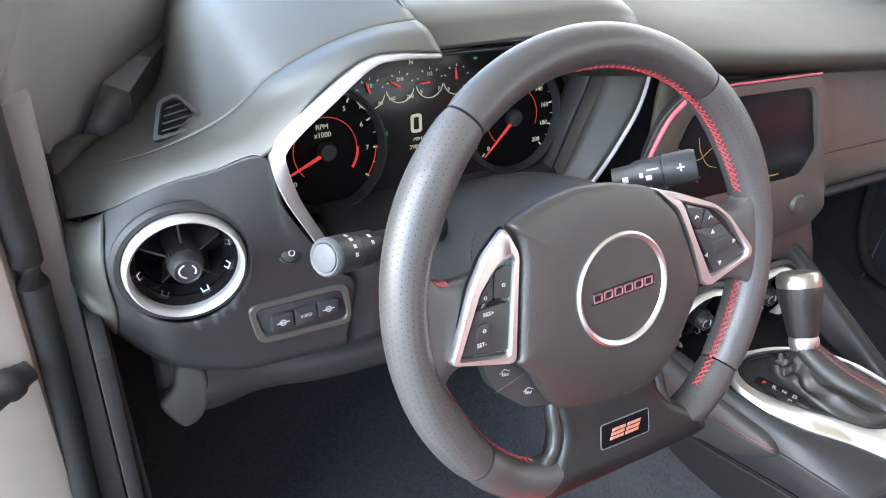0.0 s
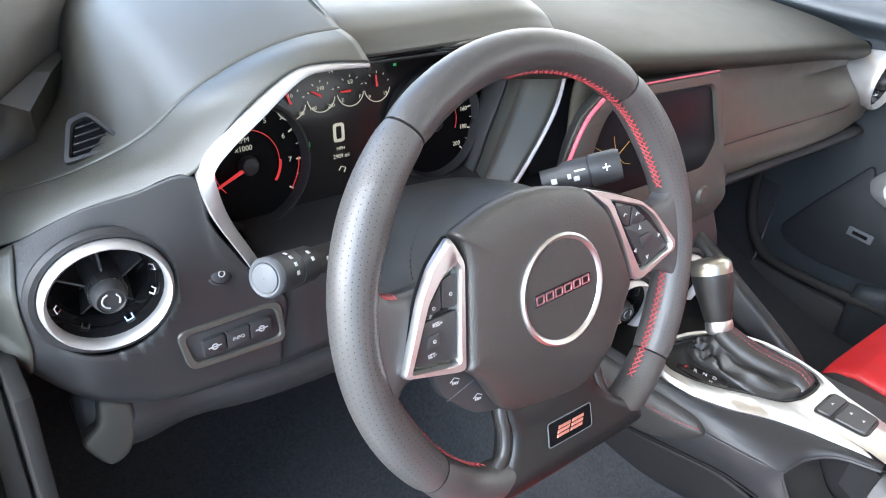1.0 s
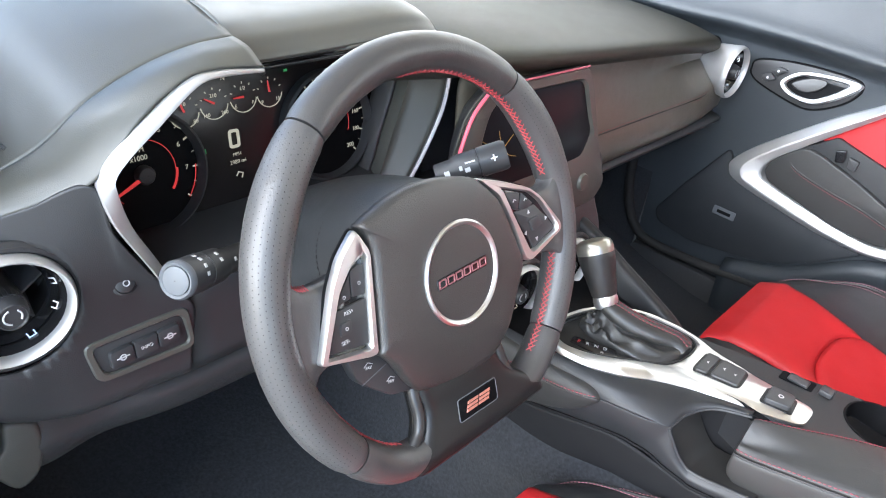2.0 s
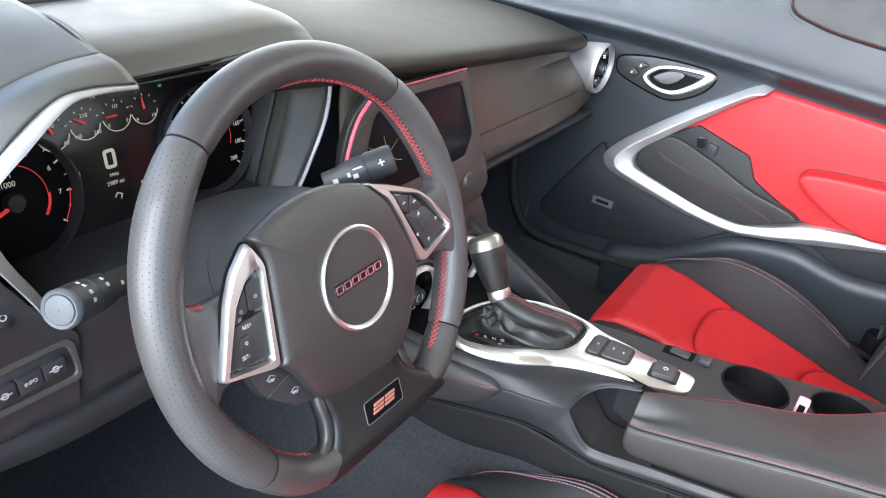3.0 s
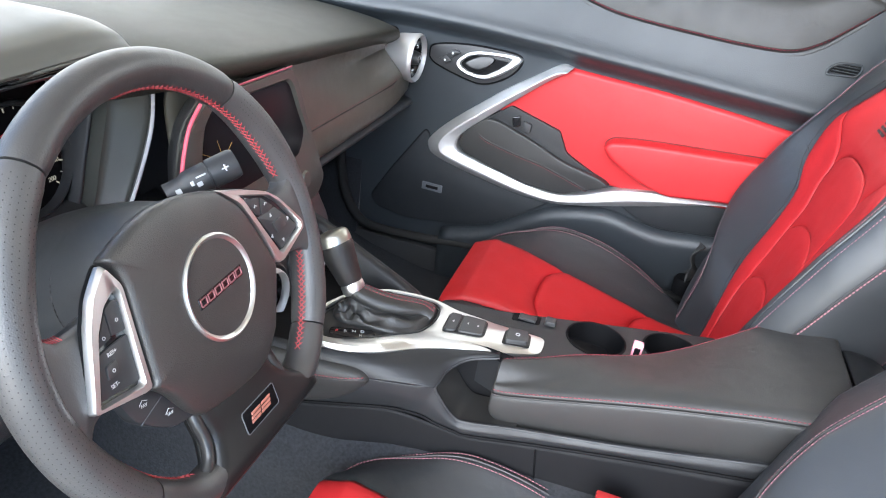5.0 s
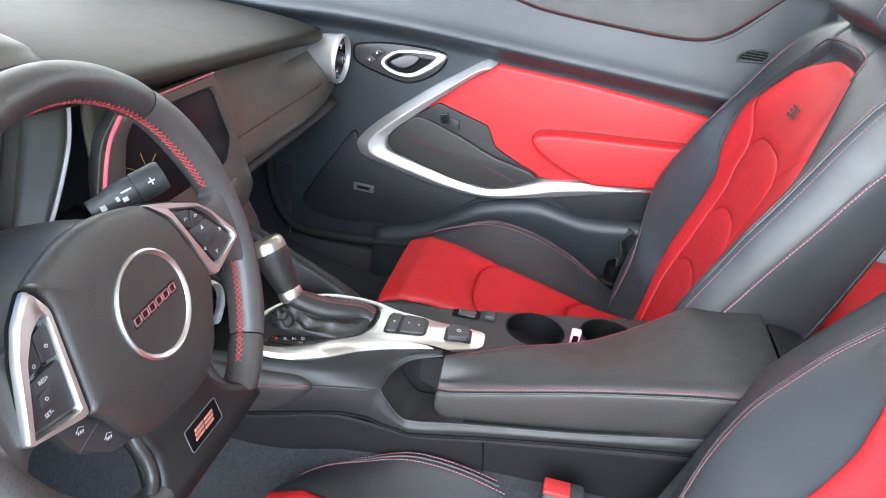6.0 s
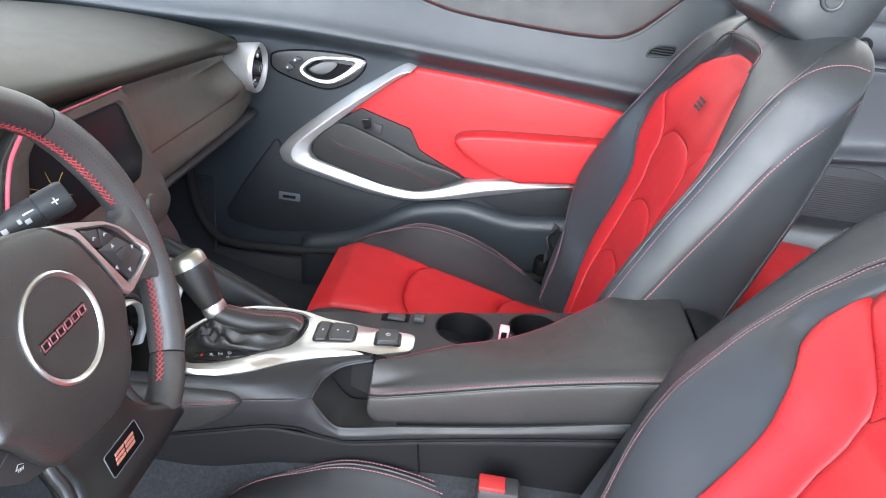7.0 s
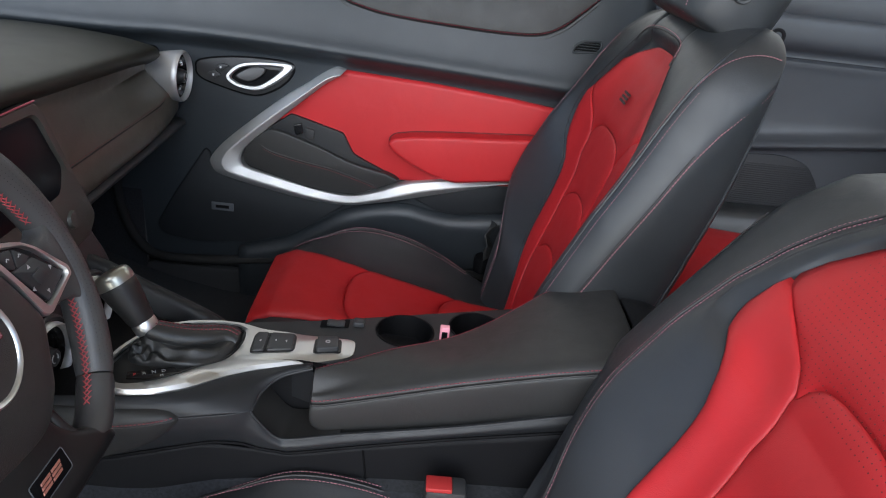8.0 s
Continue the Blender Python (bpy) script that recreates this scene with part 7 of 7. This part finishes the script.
        if slim:
            sewn([p + Vector((k * 0.005, 0, 0)) - fwd * 0.0010 for p in crest[:54]], THREAD_SEAT, body, radius=0.00062, length=0.0034)
        else:
            sewn([on_back(v, k * (line("crest", v) * 0.75 + line("side", v) * 0.25), line("crest_f", v) * 0.86 + line("side_f", v) * 0.14 + 0.0016) for v in vs[:54]], THREAD_SEAT, body, radius=0.0006, length=0.0030, gap=0.0022)
        sewn([p - Vector((k * 0.006, 0, 0)) + fwd * 0.0008 for p in crest[:54]], THREAD_SEAT, body, radius=0.00062, length=0.0034)
        vs = np.linspace(-0.05, 0.555, 50)
        for du, r in ((0.0, 0.0009),) if not slim else ():
            turned = [float(np.interp(v, [0.42, 0.47, 0.51, 0.535, 0.555], [0, 0.06, 0.22, 0.42, 0.70])) for v in vs]
            sewn([on_back(v, k * (line("side", v) * (1 - w) + line("rear", v) * w + 0.0012 + 0.004 * math.sin(math.pi * w)), line("side_f", v) * (1 - w) + line("rear_f", v) * w - du) for v, w in zip(vs, turned)], THREAD_SEAT, body, radius=r, length=0.004)
        part("piping", tube([on_back(v, k * line("side", v), line("side_f", v) + 0.003) for v in vs if v < 0.44], 0.0012, 6), SEAM, body)
        rearline = [on_back(v, k * (line("rear", v) + 0.001), line("rear_f", v)) for v in vs]
        part("piping", tube(rearline, 0.0022, 6), LEATHER, body)
        sewn([p + fwd * 0.005 + Vector((k * 0.001, 0, 0)) for p in rearline], THREAD_SEAT, body, radius=0.00062)
        edge = [on_back(v, k * (half(v) + 0.011), back_front(v, half(v) + 0.011) + 0.0004) for v in np.linspace(-0.05, 0.53, 50)]
        if not slim:
            part("seam", tube(edge, 0.0007, 5), SEAM, body)
        fold = [on_back(v, k * sx, back_front(v, sx) + 0.0005) for v, sx in ((0.292, 0.160), (0.300, 0.19), (0.312, 0.215), (0.318, 0.245))]
        if not slim:
            part("seam", tube(smooth(fold, 5), 0.0006, 6), SEAM, body)
    collar = [on_back(v, sx, back_front(v, abs(sx)) + 0.0008) for v, sx in ((0.51, -0.108), (0.525, -0.104), (0.540, -0.090), (0.547, -0.05), (0.549, 0.0), (0.547, 0.05), (0.540, 0.090), (0.525, 0.104), (0.51, 0.108))]
    sewn(smooth(collar, 6), THREAD_SEAT, s, radius=0.00062)
    part("seam", tube([p - up * 0.004 for p in smooth(collar, 6)], 0.0014, 6), SEAM, s)
    m = frame_of(on_back(0.425, 0.0, back_front(0.425, 0) + 0.0145), (1, 0.0, 0), up - fwd * 0.08) @ Matrix.Scale(0.95, 4)
    for k in (-1, 1):
        for j in (-1, 0, 1):
            part("emblem_bar", prism(rounded([(k * 0.010 - 0.009 + j * 0.002, j * 0.0075 - 0.0022), (k * 0.010 + 0.008 + j * 0.002, j * 0.0075 - 0.0022), (k * 0.010 + 0.009 + j * 0.002, j * 0.0075 + 0.0022), (k * 0.010 - 0.008 + j * 0.002, j * 0.0075 + 0.0022)], 0.001, 2), 0.0016, 0.0004, 1), SEAM, s, at=m)
    # Head restraint on two posts.
    H = []
    for v, w, d in ((0.572, 0.100, 0.060), (0.576, 0.118, 0.074), (0.586, 0.128, 0.082), (0.625, 0.132, 0.086), (0.690, 0.130, 0.083), (0.745, 0.114, 0.07), (0.770, 0.080, 0.04)):
        H.append([on_back(v, w * math.copysign(abs(math.cos(a)) ** 0.65, math.cos(a)), 0.004 + d * math.copysign(abs(math.sin(a)) ** 0.75, math.sin(a)) + 0.04 * (v - 0.60)) for a in np.linspace(0, math.tau, 18, endpoint=False)])
    hr = part("head_restraint", loft(H, 3, 5, ring_u=True, caps=True), LEATHER, s, "padded black leather head restraint")
    for k in (-1, 1):
        part("post", tube([on_back(0.55, k * 0.055, -0.04), on_back(0.60, k * 0.055, -0.03)], 0.006, 10), CHROME, s)
        sewn(smooth([on_back(v, k * w, d) for v, w, d in ((0.578, 0.100, 0.062), (0.60, 0.106, 0.070), (0.64, 0.108, 0.0735), (0.69, 0.106, 0.073), (0.745, 0.090, 0.064))], 6), THREAD_SEAT, hr, radius=0.00062)
    part("release_button", lathe([(0.016, -0.002), (0.016, 0.003), (0.0145, 0.0042), (0.0125, 0.0030), (0.0115, 0.0030), (0.0105, 0.0042), (0.0005, 0.0045)], 28), DASH_LOW, hr, at=frame_of(on_back(0.640, -0.1315, 0.016), (0, -1, 0), (0, 0, 1)))
    dots = []
    for i in range(24):
        for j in range(-20, 21):
            v, a = 0.345 + 0.0068 * i, 0.0068 * (j + 0.5 * (i % 2))
            if abs(a) < half(v) * split(v) * 0.93 and v < 0.495 and not (abs(v - 0.425) < 0.02 and abs(a) < 0.028):
                dots.append((on_back(v, a, back_front(v, a) + 0.0078), fwd))
    if slim:
        speckle("perforation", dots, 0.0008, RED_SEAM, s)
    part("base", box(x - 0.20, x + 0.20, y + 0.02, y + 0.40, 0.13, 0.25, 0.02), DASH_LOW, s, "dark seat base")
    return s


passenger = seat(0.365, -0.565, -0.520, 0.385, 24, 0.0, "red and black leather passenger bucket seat with red stitching")
driver = seat(-0.360, -0.565, -0.505, 0.405, 40, 0.045, "red and black leather driver bucket seat with red stitching")

# Buckles and belt.
buckle = thing("seat_belt_buckle", (-0.16, -0.40, 0.30), "seat belt buckle with red button beside the driver seat", "buckle")
part("stalk", box(-0.176, -0.160, -0.420, -0.395, 0.20, 0.38, 0.004), DARK, buckle)
part("case", box(-0.184, -0.152, -0.436, -0.386, 0.34, 0.412, 0.005), BUTTON, buckle)
part("release", box(-0.182, -0.158, -0.418, -0.386, 0.409, 0.416, 0.002), BUCKLE_RED, buckle, "red release button")
belt = thing("seat_belt", (0.66, -0.51, 0.285), "black seat belt webbing gathered by the passenger sill", "seat belt")
part("anchor", lathe([(0.0005, 0.0), (0.022, 0.0), (0.023, 0.03), (0.020, 0.036), (0.0005, 0.037)], 24), DARK, belt, at=pose(0.662, -0.508, 0.285))
part("webbing", loft([[(0.635 + dx, -0.505 + 0.012 * math.sin(3 * k), 0.322 + k * 0.020), (0.660 + dx, -0.517 - 0.010 * math.sin(2 * k), 0.322 + k * 0.020), (0.690 + dx, -0.510 + 0.01 * math.cos(2 * k), 0.322 + k * 0.020)] for k, dx in ((0, 0), (1, 0.004), (2, -0.004), (3, 0.006), (4, 0.002))], 4, 4), BELT, belt, solid=0.002)

# ---- rear ----
rear = thing("rear_seat", (0.35, -1.1, 0.2), "red and black leather rear seat", "seat")
part("cushion", loft([[(0.08, y, z - 0.06), (0.10, y, z), (0.36, y, z + 0.012), (0.60, y, z), (0.64, y, z - 0.06)] for y, z in ((-0.80, 0.37), (-0.815, 0.435), (-0.88, 0.468), (-1.0, 0.468), (-1.32, 0.44))], 5, 5), RED, rear, "red leather cushion", solid=0.01)
part("bolster", loft([[(0.59, y, z - 0.04), (0.605, y, z + 0.046), (0.64, y, z + 0.056), (0.70, y, z + 0.05)] for y, z in ((-0.80, 0.38), (-0.84, 0.43), (-1.0, 0.45), (-1.34, 0.45))], 4, 4), LEATHER, rear, solid=0.01)
part("backrest", loft([[(0.06, y, z), (0.36, y + 0.03, z), (0.66, y, z)] for y, z in ((-1.30, 0.44), (-1.36, 0.60), (-1.42, 0.78), (-1.46, 0.84), (-1.52, 0.84))], 5, 5), LEATHER, rear, "black leather rear backrest", solid=0.02)
quarter = thing("quarter_panel", (0.70, -1.1, 0.4), "dark plastic rear side trim with speaker mesh", "side trim", kind="structure")
rows = []
for y in (-0.78, -0.9, -1.1, -1.35, -1.65):
    s = 0.10 * (-1.05 - y)
    rows.append([(0.74, y, 0.20), (0.700, y, 0.42), (0.692, y, 0.58), (0.688, y, 0.628 + s), (0.668, y, 0.642 + s), (0.666, y, 0.650 + s), (0.690, y, 0.668 + s), (0.695, y, 0.72), (0.694, y, 0.80), (0.692, y, 0.824), (0.703, y, 0.830), (0.702, y, 0.845), (0.686, y, 0.860), (0.684, y, 0.885), (0.688, y, 0.912), (0.700, y, 0.918), (0.692, y, 0.925), (0.70, y, 1.0)])
part("panel", loft(rows, 3, 3), QUARTER, quarter, solid=0.006)
for z, r in ((0.8275, 0.0035), (0.9185, 0.0030)):
    part("groove", tube([(0.6985, -0.78, z), (0.6985, -1.64, z)], r, 8), DARK, quarter, "dark groove along the trim")
sp = frame_of((0.688, 0, 0), (0, -1, 0), (0, 0, 1))
mesh = part("speaker_mesh", prism(rounded([(0.975, 0.40), (1.225, 0.40), (1.24, 0.54), (1.19, 0.612), (1.12, 0.628), (1.00, 0.618), (0.975, 0.58)], 0.03, 4), 0.004, 0.001), MESH, quarter, "fine black speaker mesh", at=sp)
for k in range(40):
    z = 0.41 + 0.0049 * k
    part("mesh_rib", box(0.6828, 0.6842, -1.225 + 0.0045 * max(0, k - 30), -0.985, z, z + 0.0021, 0), MESH, mesh)
part("belt_guide", lathe([(0.0165, -0.002), (0.0165, 0.0012), (0.013, 0.0020), (0.0095, 0.0012), (0.008, -0.003), (0.0005, -0.004)], 28), DARK_PANEL, quarter, "round belt guide", at=frame_of((0.6805, -1.035, 0.872), (0, -1, 0), (0, 0, 1)))
backw = part("rear_bulkhead", box(-0.75, 0.75, -1.72, -1.66, 0.1, 0.92, 0.01), DASH_LOW)
tagged(backw, "dark rear bulkhead of the cabin", "bulkhead", kind="structure")
sill = part("door_sill", box(0.70, 0.78, -0.8, 0.5, 0.05, 0.20, 0.01), DASH_LOW)
tagged(sill, "dark plastic sill under the passenger door", "sill", kind="structure")
dsill = part("door_sill", box(-0.80, -0.70, -0.8, 0.45, 0.02, 0.17, 0.01), RUBBER)
tagged(dsill, "dark plastic sill under the open driver door", "sill", kind="structure")
firewall = part("firewall", box(-0.74, 0.74, 0.74, 0.78, 0.1, 0.80, 0), CARPET)
tagged(firewall, "dark carpeted firewall behind the pedals", "firewall", kind="structure")
